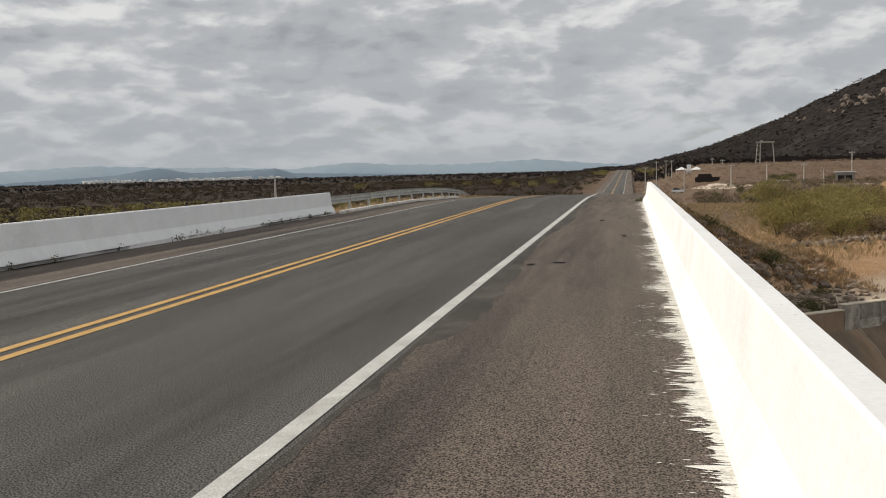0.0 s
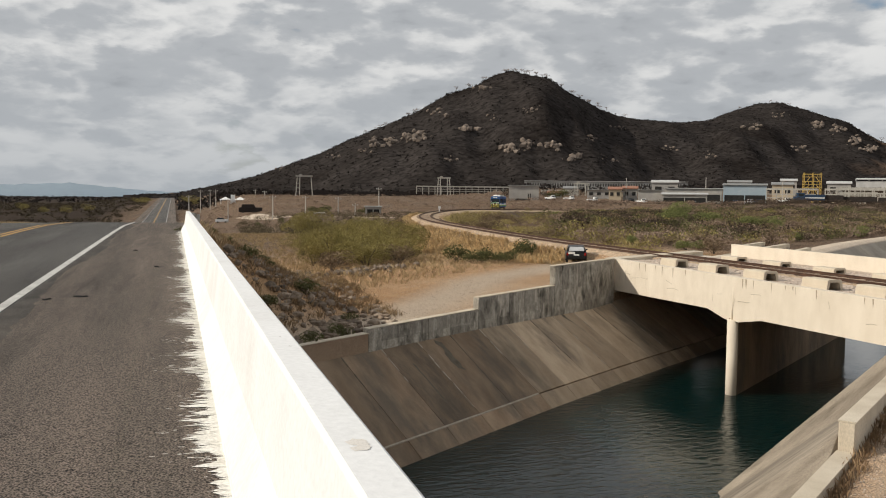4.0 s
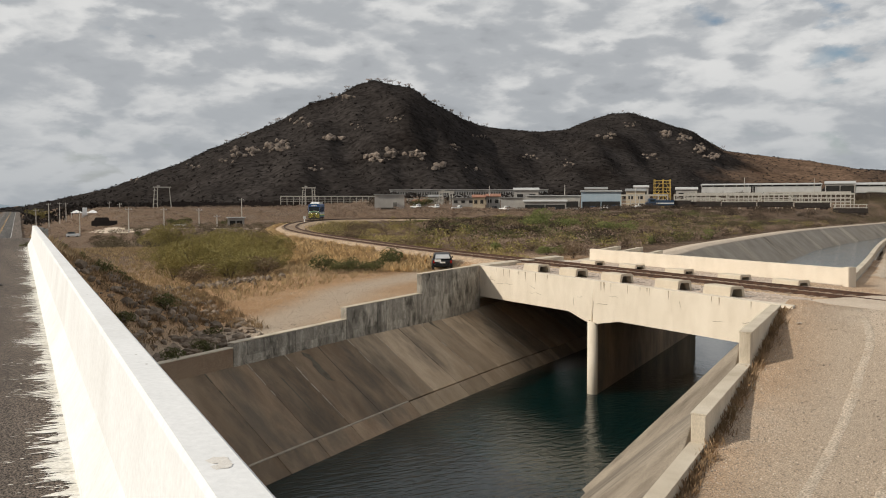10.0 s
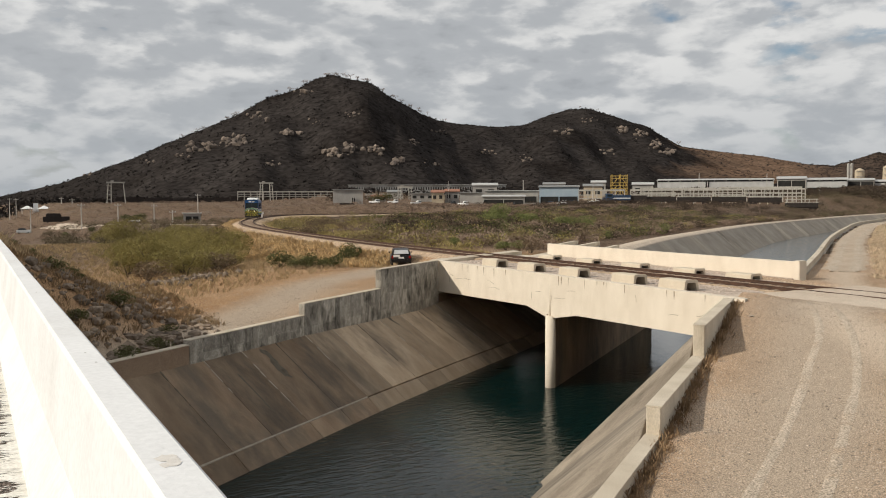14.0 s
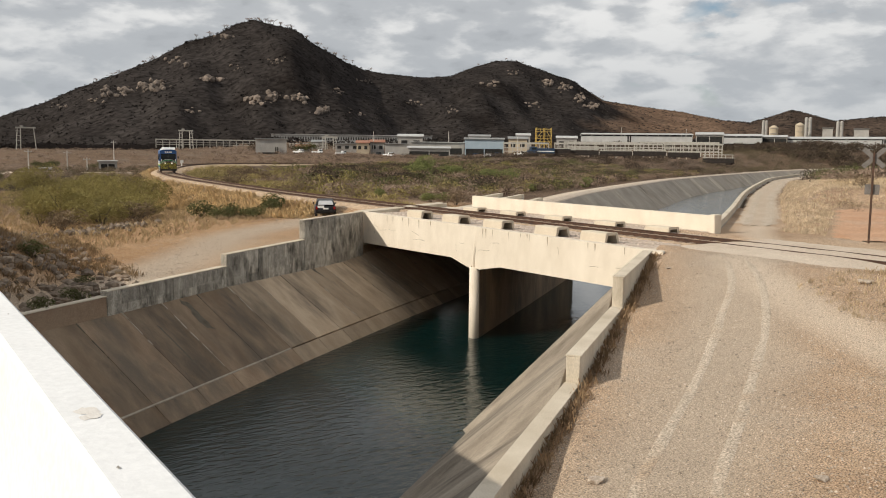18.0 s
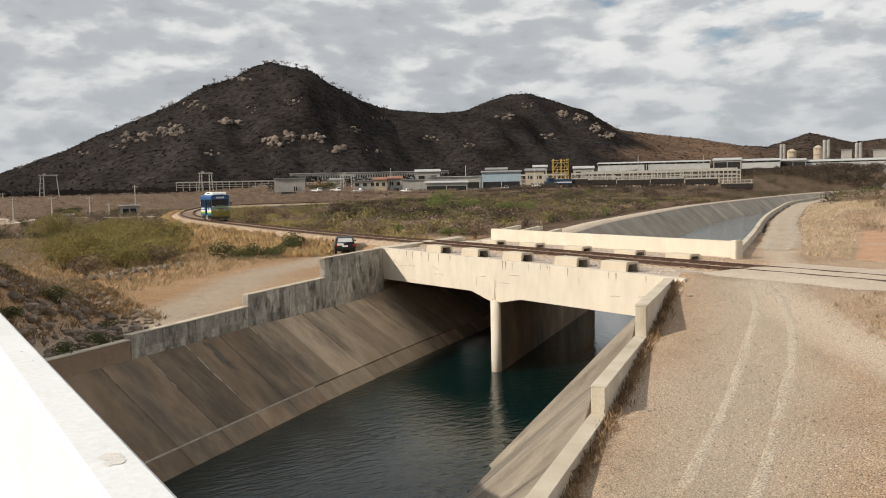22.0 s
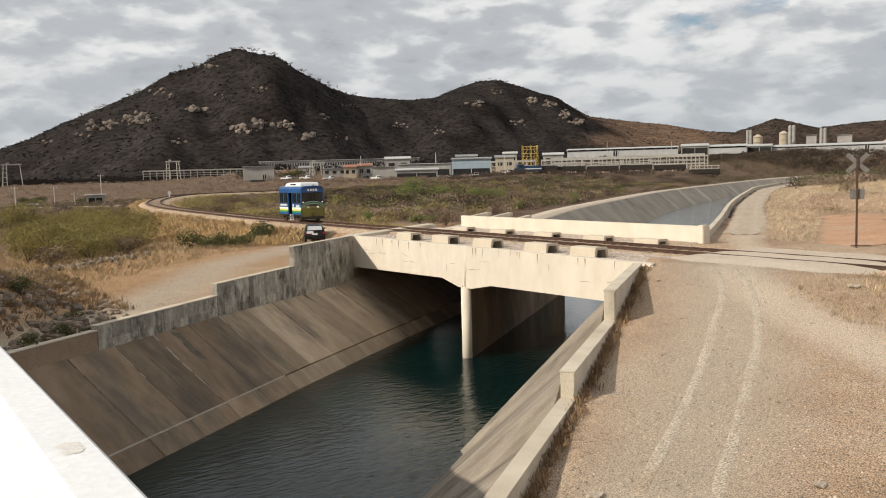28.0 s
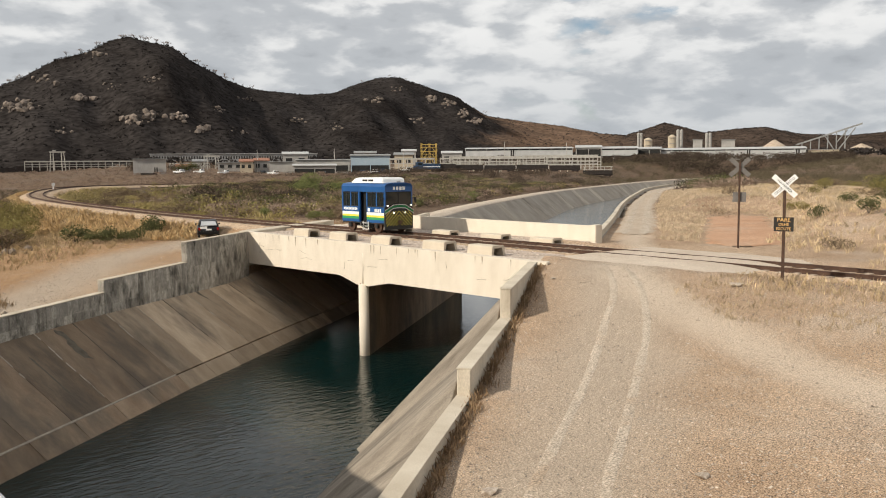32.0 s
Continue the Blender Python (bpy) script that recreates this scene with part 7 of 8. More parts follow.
def rocks():
    rng = random.Random(11)
    spots = []
    for x, y in scatter(rng, 1500, lambda x, y: not in_canal(x, y) and (x > 1.5 or -0.6 * x + 0.8 * y < 29.5) and ground_z(x, y) > -4.15 and ground_z(x, y) < -0.7, (-2, 28), (9.5, 64)):
        spots.append((x, y, float(ground_z(x, y)), rng.choice((0.07, 0.10, 0.14, 0.19, 0.27)) * (1.15 if y < 42 else 1.0)))
    rock_cloud("riprap", spots, ROCK, "loose angular stones on the highway's bank", "rocks", seed=2)
    spots = []
    for k in range(70):
        t = rng.random()
        x, y = 10.4 + 5 * t + rng.gauss(0, 0.8), 58.0 + 3.6 * t + rng.gauss(0, 1.3)
        spots.append((x, y, float(ground_z(x, y)) + 0.05, rng.uniform(0.12, 0.3)))
    rock_cloud("rock_row", spots, ROCK, "row of pale tumbled stones below the bushes", "rocks", flat=0.95, seed=3)
    # loose gravel of the service road, thinning out with distance
    rn = np.random.RandomState(12)
    x, y = rn.uniform(4.5, 28, 150000), rn.uniform(2.5, 25, 150000)
    n = -0.6 * x + 0.8 * y
    keep = (n < N_RIGHT - 0.6) & (rn.random_sample(len(x)) < 11.0 / (3.0 + np.hypot(x, y)))
    x, y = x[keep][:62000], y[keep][:62000]
    size = rn.choice((0.010, 0.013, 0.017, 0.022, 0.032), len(x), p=(0.3, 0.3, 0.22, 0.13, 0.05))
    octa = np.array([(1, 0, 0), (0, 1, 0), (-1, 0, 0), (0, -1, 0), (0, 0, 0.75), (0, 0, -0.6)])
    P = octa[None] * rn.uniform(0.55, 1.35, (len(x), 6, 1)) * size[:, None, None]
    a = rn.uniform(0, 6.28, len(x))
    c, q = np.cos(a)[:, None], np.sin(a)[:, None]
    P = np.stack([P[..., 0] * c - P[..., 1] * q, P[..., 0] * q + P[..., 1] * c, P[..., 2]], -1)
    P += np.stack([x, y, ground_z(x, y) + size * 0.25], -1)[:, None, :]
    base = np.array([(0, 1, 4), (1, 2, 4), (2, 3, 4), (3, 0, 4), (1, 0, 5), (2, 1, 5), (3, 2, 5), (0, 3, 5)])
    F = (np.arange(len(x))[:, None, None] * 6 + base[None]).reshape(-1, 3)
    tagged(mesh_object("loose_gravel", P.reshape(-1, 3).tolist(), F.tolist(), STONE), "loose pale gravel over the service road", "gravel", kind="stuff")
    spots = []
    way = smooth_line([(px, py, 0) for px, py in GRAVEL_WAYS[1]], 0.5)
    for _ in range(5200):
        p = rng.choice(way)
        x, y = p.x + rng.gauss(0, 2.2), p.y + rng.gauss(0, 2.2)
        if not in_canal(x, y, 0.7) and x > 3 and ground_z(x, y) < -3.2:
            spots.append((x, y, float(ground_z(x, y)) + 0.003, rng.choice((0.012, 0.016, 0.022, 0.034))))
    rock_cloud("bank_gravel", spots, STONE, "loose stones over the dirt road on the far bank", "gravel", seed=14)
    spots = []
    for _ in range(2600):
        x, y = rng.uniform(26.6, 35.6), rng.uniform(26, 49)
        spots.append((x, y, -2.26, rng.uniform(0.03, 0.07)))
    for _ in range(2600):
        p = rng.choice([q for q in TRACK if 5 < q.y < 110])
        o = rng.uniform(-2.4, 2.4)
        if not (17 < p.y < 26):
            spots.append((p.x + o, p.y + rng.uniform(-1, 1), p.z - 0.2 - max(0, abs(o) - 1.6) * 0.4, rng.uniform(0.03, 0.06)))
    rock_cloud("ballast_stones", spots, BALLAST_STONE, "crushed ballast stones along the track", "ballast", seed=5)
    for x, y, s in ((10.6, 10.9, 0.16), (13.5, 8.4, 0.17), (10.9, 12.7, 0.12), (24.2, 21.6, 0.14), (26.0, 15.1, 0.28), (9.3, 10.2, 0.1)):
        ob = rock_cloud("flat_stone", [(0, 0, 0, s)], STONE, "single pale flat stone lying on the dirt", "stone", "", 0.4, int(x * 10))
        ob.matrix_basis = pose(x, y, float(ground_z(x, y)) + 0.015)
        tagged(ob, group="loose stones")


BALLAST_STONE = material("crushed_granite", (0.36, 0.28, 0.22), (0.62, 0.53, 0.45), 6, 0.95, 0.3, 60, rand=0.35, island=True)
rocks()


def ridge_place(az, el):
    """The point of the hill's face seen at that height above the horizon."""
    for r in np.arange(540, 1500, 6.0):
        z = float(hill_z(np.array(az), np.array(r)))
        if (z - 1.75) / r >= math.tan(radians(el)):
            return r, z
    return 1200, 60.0


def outcrops():
    rng = random.Random(5)
    data = [(12.8, 3.13, 10), (13.7, 3.29, 12), (14.9, 3.5, 12), (15.6, 3.75, 10), (18.7, 4.18, 12), (21.6, 2.93, 9), (22.5, 3.11, 12), (24.2, 3.08, 10), (25.5, 2.39, 12), (22.7, 5.42, 7), (16.5, 5.3, 8), (28.5, 4.3, 7), (36.7, 4.35, 8), (39.3, 2.95, 6), (41.4, 4.1, 12), (42.4, 3.4, 10), (19.7, 6.85, 8), (10.0, 2.4, 6), (28.1, 2.21, 6), (6.5, 1.45, 4), (17.6, 2.2, 5), (31.5, 3.0, 6), (34.0, 2.6, 5), (43.2, 2.9, 10), (20.5, 4.9, 6), (12.0, 2.7, 7), (26.8, 3.6, 6), (38.0, 5.0, 6), (40.4, 4.3, 8)]
    for az, el, n in data:
        spots = []
        r0, z0 = ridge_place(az, el)
        cx, cy = polar(az, r0)
        for _ in range(int(n * 1.9)):
            a, e = az + rng.gauss(0, 0.27), el + rng.gauss(0, 0.12)
            r, z = ridge_place(a, max(0.6, e))
            x, y = polar(a, r)
            spots.append((x - cx, y - cy, z - z0, rng.choice((0.7, 1.1, 1.7, 2.5, 3.4)) * (0.6 if n < 8 else 1.0)))
        ob = rock_cloud("rock_outcrop", spots, PALE_ROCK, "pale granite boulders breaking through the hill's scrub", "rock outcrop", "stuff", 0.85, int(az * 10))
        ob.matrix_basis = pose(cx, cy, z0)
        tagged(ob, group="outcrops on the hill")


outcrops()


# ---- plants ----
def leaf_material(name, c1, c2, rand=0.22, seed=0.0):
    m = material(name, c1, c2, 0.5, 0.9, 0, 2.2, grain=0.35, rand=rand, island=True, seed=seed, spec=0.03)
    return m


OLIVE = leaf_material("olive_leaves", (0.18, 0.15, 0.055), (0.33, 0.28, 0.108))
GREEN = leaf_material("fresh_green_leaves", (0.135, 0.15, 0.056), (0.24, 0.255, 0.10))
DARK_GREEN = leaf_material("dark_green_leaves", (0.075, 0.078, 0.034), (0.14, 0.14, 0.06))
BROWN_TWIG = leaf_material("bare_brown_twigs", (0.15, 0.11, 0.07), (0.25, 0.185, 0.12))
GREY_TWIG = leaf_material("grey_brown_scrub", (0.165, 0.118, 0.09), (0.33, 0.245, 0.185))
# the hill's cloud shade is put into this leaf colour too
HILL_SCRUB = leaf_material("shaded_hill_scrub", (0.023, 0.0198, 0.0185), (0.050, 0.043, 0.0395), 0.6)
STRAW = leaf_material("dry_straw", (0.46, 0.345, 0.205), (0.64, 0.51, 0.335))
BARK = material("grey_bark", (0.08, 0.06, 0.045), (0.14, 0.11, 0.08), 6, 0.95, 0.4, 40)


def quads(centres, sizes, rng, lean=1.0):
    """Randomly turned four-cornered leaves."""
    c, n = np.asarray(centres, float), len(centres)
    u = rng.normal(size=(n, 3))
    u /= np.linalg.norm(u, axis=1)[:, None]
    w = rng.normal(size=(n, 3)) * np.array([1, 1, lean])
    w -= (w * u).sum(1)[:, None] * u
    w /= np.linalg.norm(w, axis=1)[:, None]
    s = np.asarray(sizes)[:, None]
    a, b = u * s, w * s * 0.55
    V = np.stack([c - a, c + b * 0.9, c + a, c - b], 1).reshape(-1, 3)
    F = np.arange(4 * n).reshape(-1, 4)
    return V, F


def crown_points(n, rng, rx, rz, z0, lobes=6):
    """Points in an uneven crown of several lobes, denser at their skins."""
    cs = np.stack([rng.uniform(-0.55, 0.55, lobes) * rx, rng.uniform(-0.55, 0.55, lobes) * rx, z0 + rng.uniform(0.25, 0.75, lobes) * rz], -1)
    rs = rng.uniform(0.38, 0.62, lobes)
    k = rng.randint(0, lobes, n)
    d = rng.normal(size=(n, 3))
    d /= np.linalg.norm(d, axis=1)[:, None]
    rad = rs[k] * rng.uniform(0.55, 1.0, n) ** 0.5
    p = cs[k] + d * rad[:, None] * np.array([rx, rx, rz * 0.75])
    p[:, 2] = np.maximum(p[:, 2], z0 * 0.4 + 0.02)
    return p, cs


def make_bush(name, rx, h, n, leaf, mat, label, category, seed, group):
    rng = np.random.RandomState(seed)
    th = new(name)
    tagged(th, label, category, group)
    p, cs = crown_points(n, rng, rx, h * 0.8, h * 0.16, 7)
    V, F = quads(p, rng.uniform(0.6, 1.3, n) * leaf, rng)
    mesh_object("crown", V.tolist(), F.tolist(), mat, th)
    bm = bmesh.new()
    for c in cs:
        mid = Vector((c[0] * 0.35, c[1] * 0.35, c[2] * 0.5))
        add_tube(bm, (rng.uniform(-0.06, 0.06), rng.uniform(-0.06, 0.06), -0.1), mid, 0.022 * h + 0.008, 5, 0.014 * h)
        add_tube(bm, mid, c, 0.014 * h, 5, 0.005 * h)
        for _ in range(3):
            q = c + rng.normal(size=3) * np.array([rx, rx, h]) * 0.22
            add_tube(bm, mid.lerp(Vector(c), 0.6), q, 0.007 * h, 4, 0.002 * h)
    part("stem", bm, BARK, th)
    return th


def plant_bushes():
    rng = random.Random(21)
    kinds = {
        "olive": [make_bush("thorn_bush", 2.5, 2.8, 7000, 0.052, OLIVE, "olive-green thorny bush with tangled grey stems", "bush", 30 + k, "bushes in the hollow") for k in range(3)],
        "green": [make_bush("mesquite_tree", 3.0, 3.6, 5600, 0.085, GREEN, "fresh green spreading mesquite tree", "tree", 40 + k, "green trees on the flat") for k in range(2)],
        "dark": [make_bush("leafy_shrub", 0.95, 1.1, 800, 0.06, DARK_GREEN, "low dark-green leafy shrub", "shrub", 50 + k, "shrubs by the track") for k in range(2)],
        "brown": [make_bush("leafless_bush", 1.7, 1.8, 1300, 0.075, BROWN_TWIG, "leafless brown twiggy bush", "bush", 60 + k, "dry bushes") for k in range(3)],
    }
    used = {k: 0 for k in kinds}

    def put(kind, x, y, s=1.0):
        src = kinds[kind][used[kind] % len(kinds[kind])]
        m = pose(x, y, float(ground_z(x, y, False)) - 0.05, 0, 0, rng.uniform(0, 360)) @ Matrix.Diagonal((s, s, s * rng.uniform(0.65, 1.15), 1))
        if used[kind] < len(kinds[kind]):
            src.matrix_basis = m
        else:
            ob = copy_thing(src, pose(0, 0, 0))
            ob.matrix_basis = m
        used[kind] += 1

    # the bushy hollow between the highway and the curve
    for x, y in ((14.3, 64.5), (17.0, 67), (19.6, 70), (12.6, 68), (11.2, 72), (21.5, 70), (17, 71), (12.5, 74), (23.5, 77), (20, 79), (15.5, 81), (21.5, 85), (20, 88), (17.5, 90), (12.5, 88), (22.0, 95), (20.5, 97), (15, 99), (23.0, 104), (22, 108), (16.5, 110), (10, 95), (24.5, 116), (20, 120), (13, 122), (27, 124), (24, 130), (18, 134), (8.5, 80), (9.5, 86), (7.5, 100), (11, 106), (12, 69), (15, 76), (18.5, 75), (18, 83)):
        az = math.degrees(math.atan2(x, y))
        if 7.4 < az < (14.6 if y < 75 else 15.6):
            put("olive", x + rng.uniform(-0.5, 0.5), y + rng.uniform(-0.8, 0.8), rng.uniform(0.8, 1.25))
    for x, y in ((10.8, 62), (16.4, 65), (26.6, 100), (27.6, 108), (28.5, 114)):
        put("brown", x, y, 1.0)
    # shrubs on the bank of the track
    for x, y in ((21.0, 60.8), (22.0, 61.2), (23.0, 60.6), (24.0, 61.6), (22.6, 62.4), (26.6, 64.6), (27.2, 65.4), (25.2, 63.2), (20.4, 62.4)):
        put("dark", x, y, rng.uniform(0.9, 1.4))
    # past the track
    for az, r, s in ((32.4, 156, 1.15), (33.8, 154, 1.1), (31.6, 152, 0.85), (36.8, 150, 0.85), (37.7, 151, 0.75), (32.8, 98, 0.45), (33.5, 100, 0.33), (29.5, 100, 0.3), (42.8, 147, 0.5), (24.6, 190, 0.5), (39.5, 128, 0.35), (28.2, 170, 0.45)):
        put("green", *polar(az, r), s)
    for x, y in scatter(rng, 150, lambda x, y: clear_of_ways(x, y, 5.5) and y > 55 and 14 < math.degrees(math.atan2(x, y)) < 52, (36, 58), (130, 190)):
        put("brown", x, y, rng.uniform(0.6, 1.25))
    for x, y, k, s in ((62, 32, "olive", 0.3), (58, 29, "olive", 0.3), (51, 24.5, "dark", 0.8), (40.6, 18.6, "brown", 0.5), (48.5, 20.5, "dark", 0.8), (86, 40, "brown", 0.6), (70, 34, "olive", 0.3), (64, 27, "brown", 0.7), (75, 31, "olive", 0.5), (60, 24, "dark", 1.2), (92, 46, "brown", 0.8), (44, 16.5, "dark", 1.0), (100, 40, "brown", 0.7), (82, 34, "dark", 1.3), (47, 18.5, "dark", 0.7), (55, 21, "brown", 0.7), (52, 17.5, "dark", 1.1), (57, 25.5, "dark", 0.8), (66, 22, "olive", 0.35), (72, 26, "dark", 1.2), (78, 37, "olive", 0.4), (88, 31, "olive", 0.5), (96, 36, "dark", 1.4), (104, 47, "olive", 0.5), (112, 42, "dark", 1.5), (69, 41, "brown", 0.5), (43, 13.5, "brown", 0.55), (62, 19, "brown", 0.6), (118, 52, "olive", 0.6)):
        put(k, x, y, s)
    # the highway's bank
    for x, y in ((5.7, 39.7), (6.4, 34.5), (5.0, 33.2), (3.6, 36), (4.4, 44), (3.2, 41), (6.8, 47), (2.9, 50), (5.2, 54), (4, 60), (2.5, 66), (7.5, 38.5), (6.0, 70), (3.2, 31.4)):
        put("dark", x, y, rng.uniform(0.45, 0.8))
    for x, y in ((0.35, 41.6), (0.6, 42.6), (2.4, 60), (3.0, 75), (2.0, 88), (4.5, 100), (6.5, 110), (3.5, 120)):
        put("dark", x, y, 0.55)
    for az, r, s in ((8.6, 312, 2.6), (9.05, 313, 2.6), (9.5, 312, 2.6), (11.7, 318, 2.3), (12.2, 319, 2.3), (24.3, 345, 3.5), (25.0, 350, 3.0), (2.0, 240, 1.4), (5.2, 230, 1.5), (6.6, 228, 1.4)):
        put("dark", *polar(az, r), s)
    for az, r, s in ((-6.2, 420, 1.4), (-7.5, 430, 1.2), (-8.6, 460, 1.3), (-5.0, 440, 1.2), (-2.1, 640, 2.2), (-1.7, 650, 2.0), (-17.5, 480, 1.6), (-13, 520, 1.6), (-12.4, 515, 1.3), (1.2, 560, 2.2), (0.6, 640, 1.8), (-10.5, 500, 1.3)):
        put("olive", *polar(az, r), s)


plant_bushes()


def stuff_leaves(name, spots, per, leaf, mat, label, category, seed, spread=1.0):
    """One object of many small clumps: spots of x, y, z, radius, height."""
    rng = np.random.RandomState(seed)
    S = np.array(spots)
    C = np.repeat(S, per, axis=0)
    d = rng.normal(size=(len(C), 3))
    d /= np.linalg.norm(d, axis=1)[:, None]
    q = rng.uniform(0.5, 1.0, len(C))[:, None]
    P = C[:, :3] + d * q * np.stack([C[:, 3], C[:, 3], C[:, 4] * 0.5], -1) * spread + np.stack([0 * C[:, 4], 0 * C[:, 4], C[:, 4] * 0.5], -1)
    V, F = quads(P, rng.uniform(0.6, 1.4, len(C)) * leaf * (C[:, 3] if leaf < 0.9 else 1.0), rng)
    return tagged(mesh_object(name, V.tolist(), F.tolist(), mat), label, category, kind="stuff")


WEST_SCRUB = leaf_material("brown_western_scrub", (0.05, 0.040, 0.028), (0.105, 0.084, 0.058))
THICKET = leaf_material("dark_thicket_twigs", (0.05, 0.037, 0.028), (0.105, 0.08, 0.058))
HOLLOW_SCRUB = leaf_material("shadowy_scrub", (0.085, 0.07, 0.046), (0.16, 0.13, 0.085))


def scrub():
    rng = random.Random(77)

    def zone(n, az, r0, r1, m=4.0):
        out = []
        while len(out) < n:
            a, r = rng.uniform(*az), math.sqrt(rng.uniform(r0 * r0, r1 * r1))
            x, y = polar(a, r)
            if a < 0 and x > -17:
                continue
            if a >= 0 and not clear_of_ways(x, y, m):
                continue
            out.append((x, y))
        h = ground_z(np.array([p[0] for p in out]), np.array([p[1] for p in out]))
        return [(x, y, float(z)) for (x, y), z in zip(out, h)]

    def sized(pts, lo, hi, flat=1.1):
        return [(x, y, z, s, s * flat) for x, y, z in pts for s in (rng.uniform(lo, hi),)]

    # flat between the track and the yard, thick and brown
    stuff_leaves("scrub_flat", sized(zone(420, (17, 36), 100, 300, 15.0) + zone(950, (30, 60), 100, 250, 15.0), 0.9, 2.4, 0.65), 190, 0.07, GREY_TWIG, "grey-brown leafless scrub covering the flat", "scrub", 1)
    stuff_leaves("scrub_olive", sized(zone(400, (22, 54), 92, 250), 0.7, 1.8), 130, 0.075, OLIVE, "scattered olive scrub among the bare bushes", "scrub", 2)
    stuff_leaves("scrub_leafy", sized(zone(60, (22, 34), 120, 200, 16.0) + zone(190, (30, 60), 105, 260, 16.0), 1.1, 2.6, 0.9), 300, 0.05, DARK_GREEN, "dull green leafy bushes among the bare scrub", "scrub", 17)
    stuff_leaves("scrub_bank", sized(zone(420, (33, 51), 205, 250), 0.7, 1.5) + sized(zone(700, (50, 75), 205, 330), 0.9, 2.0) + sized(zone(500, (51, 68), 330, 415), 1.2, 2.4, 1.0), 130, 0.07, HOLLOW_SCRUB, "dark low scrub along the yard's bank", "scrub", 3)
    stuff_leaves("scrub_hollow", sized(zone(330, (4, 16), 120, 290), 0.5, 1.5), 110, 0.09, HOLLOW_SCRUB, "dark scrub in the hollow below the yard", "scrub", 4)
    stuff_leaves("scrub_thicket", sized(zone(110, (20, 33), 128, 210, 20.0) + zone(300, (30, 60), 118, 300, 20.0), 1.6, 3.4, 0.6), 320, 0.046, THICKET, "dark thickets among the paler scrub", "scrub", 14)
    stuff_leaves("scrub_low", sized(zone(1100, (20, 53), 246, 300), 0.25, 0.6, 0.9), 60, 0.12, THICKET, "low dark weeds on the bare rise before the yard", "scrub", 15)
    stuff_leaves("scrub_bank_brown", sized(zone(600, (17, 34), 225, 330), 0.6, 1.3, 0.8) + sized(zone(90, (2, 17), 200, 275), 0.6, 1.4, 0.8), 100, 0.09, GREY_TWIG, "purple-brown scrub on the slope below the yard", "scrub", 13)
    stuff_leaves("scrub_right", sized(zone(300, (58, 82), 64, 220), 0.4, 1.0), 170, 0.06, BROWN_TWIG, "sparse dry scrub beyond the crossing", "scrub", 5)
    stuff_leaves("scrub_yard_edge", sized(zone(800, (0, 24), 300, 430), 0.5, 1.3, 0.8) + sized(zone(300, (20, 40), 300, 420), 0.5, 1.2), 60, 0.11, GREY_TWIG, "thin dry scrub on the yard's cut bank", "scrub", 12)
    stuff_leaves("scrub_yard_trees", sized(zone(520, (40, 66), 392, 422), 1.8, 3.2, 1.35) + sized(zone(70, (21, 36), 372, 420), 1.6, 2.6, 1.3) + sized(zone(260, (53, 66), 424, 446), 1.8, 3.2, 1.35), 90, 0.11, THICKET, "dark bare trees before the warehouses", "scrub", 16)
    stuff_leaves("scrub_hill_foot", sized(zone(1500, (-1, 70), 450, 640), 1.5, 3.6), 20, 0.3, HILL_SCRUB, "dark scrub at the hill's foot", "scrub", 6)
    # the plain west of the highway
    stuff_leaves("scrub_west", sized(zone(5600, (-62, -1.5), 70, 900), 0.9, 2.4, 0.8), 36, 0.18, WEST_SCRUB, "dark brown scrubland west of the highway", "scrub", 7)
    stuff_leaves("scrub_west_olive", sized(zone(900, (-62, -14), 55, 260), 0.8, 1.8), 50, 0.17, OLIVE, "olive bushes on the western plain", "scrub", 8)
    stuff_leaves("scrub_west_far", sized(zone(3600, (-62, -1.5), 900, 2200), 1.6, 3.4), 10, 0.4, HILL_SCRUB, "dark distant scrubland on the plain", "scrub", 9)
    # the hill
    out = []
    while len(out) < 24000:
        a, r = rng.uniform(-2.5, 80), rng.uniform(540, 1560)
        if 44 < a < 52 and rng.random() < 0.6:
            continue
        R = float(ridge_r(a))
        if r > R + 12:
            continue
        near_top = r > R - 25
        z = float(hill_z(np.array(a), np.array(r)))
        x, y = polar(a, r)
        s = rng.uniform(1.0, 2.3) * (1.0 if near_top else 0.9)
        out.append((x, y, z - 0.8, s, s * (1.0 if near_top else 0.9)))
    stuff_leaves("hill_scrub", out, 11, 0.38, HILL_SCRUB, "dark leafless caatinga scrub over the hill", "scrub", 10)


scrub()


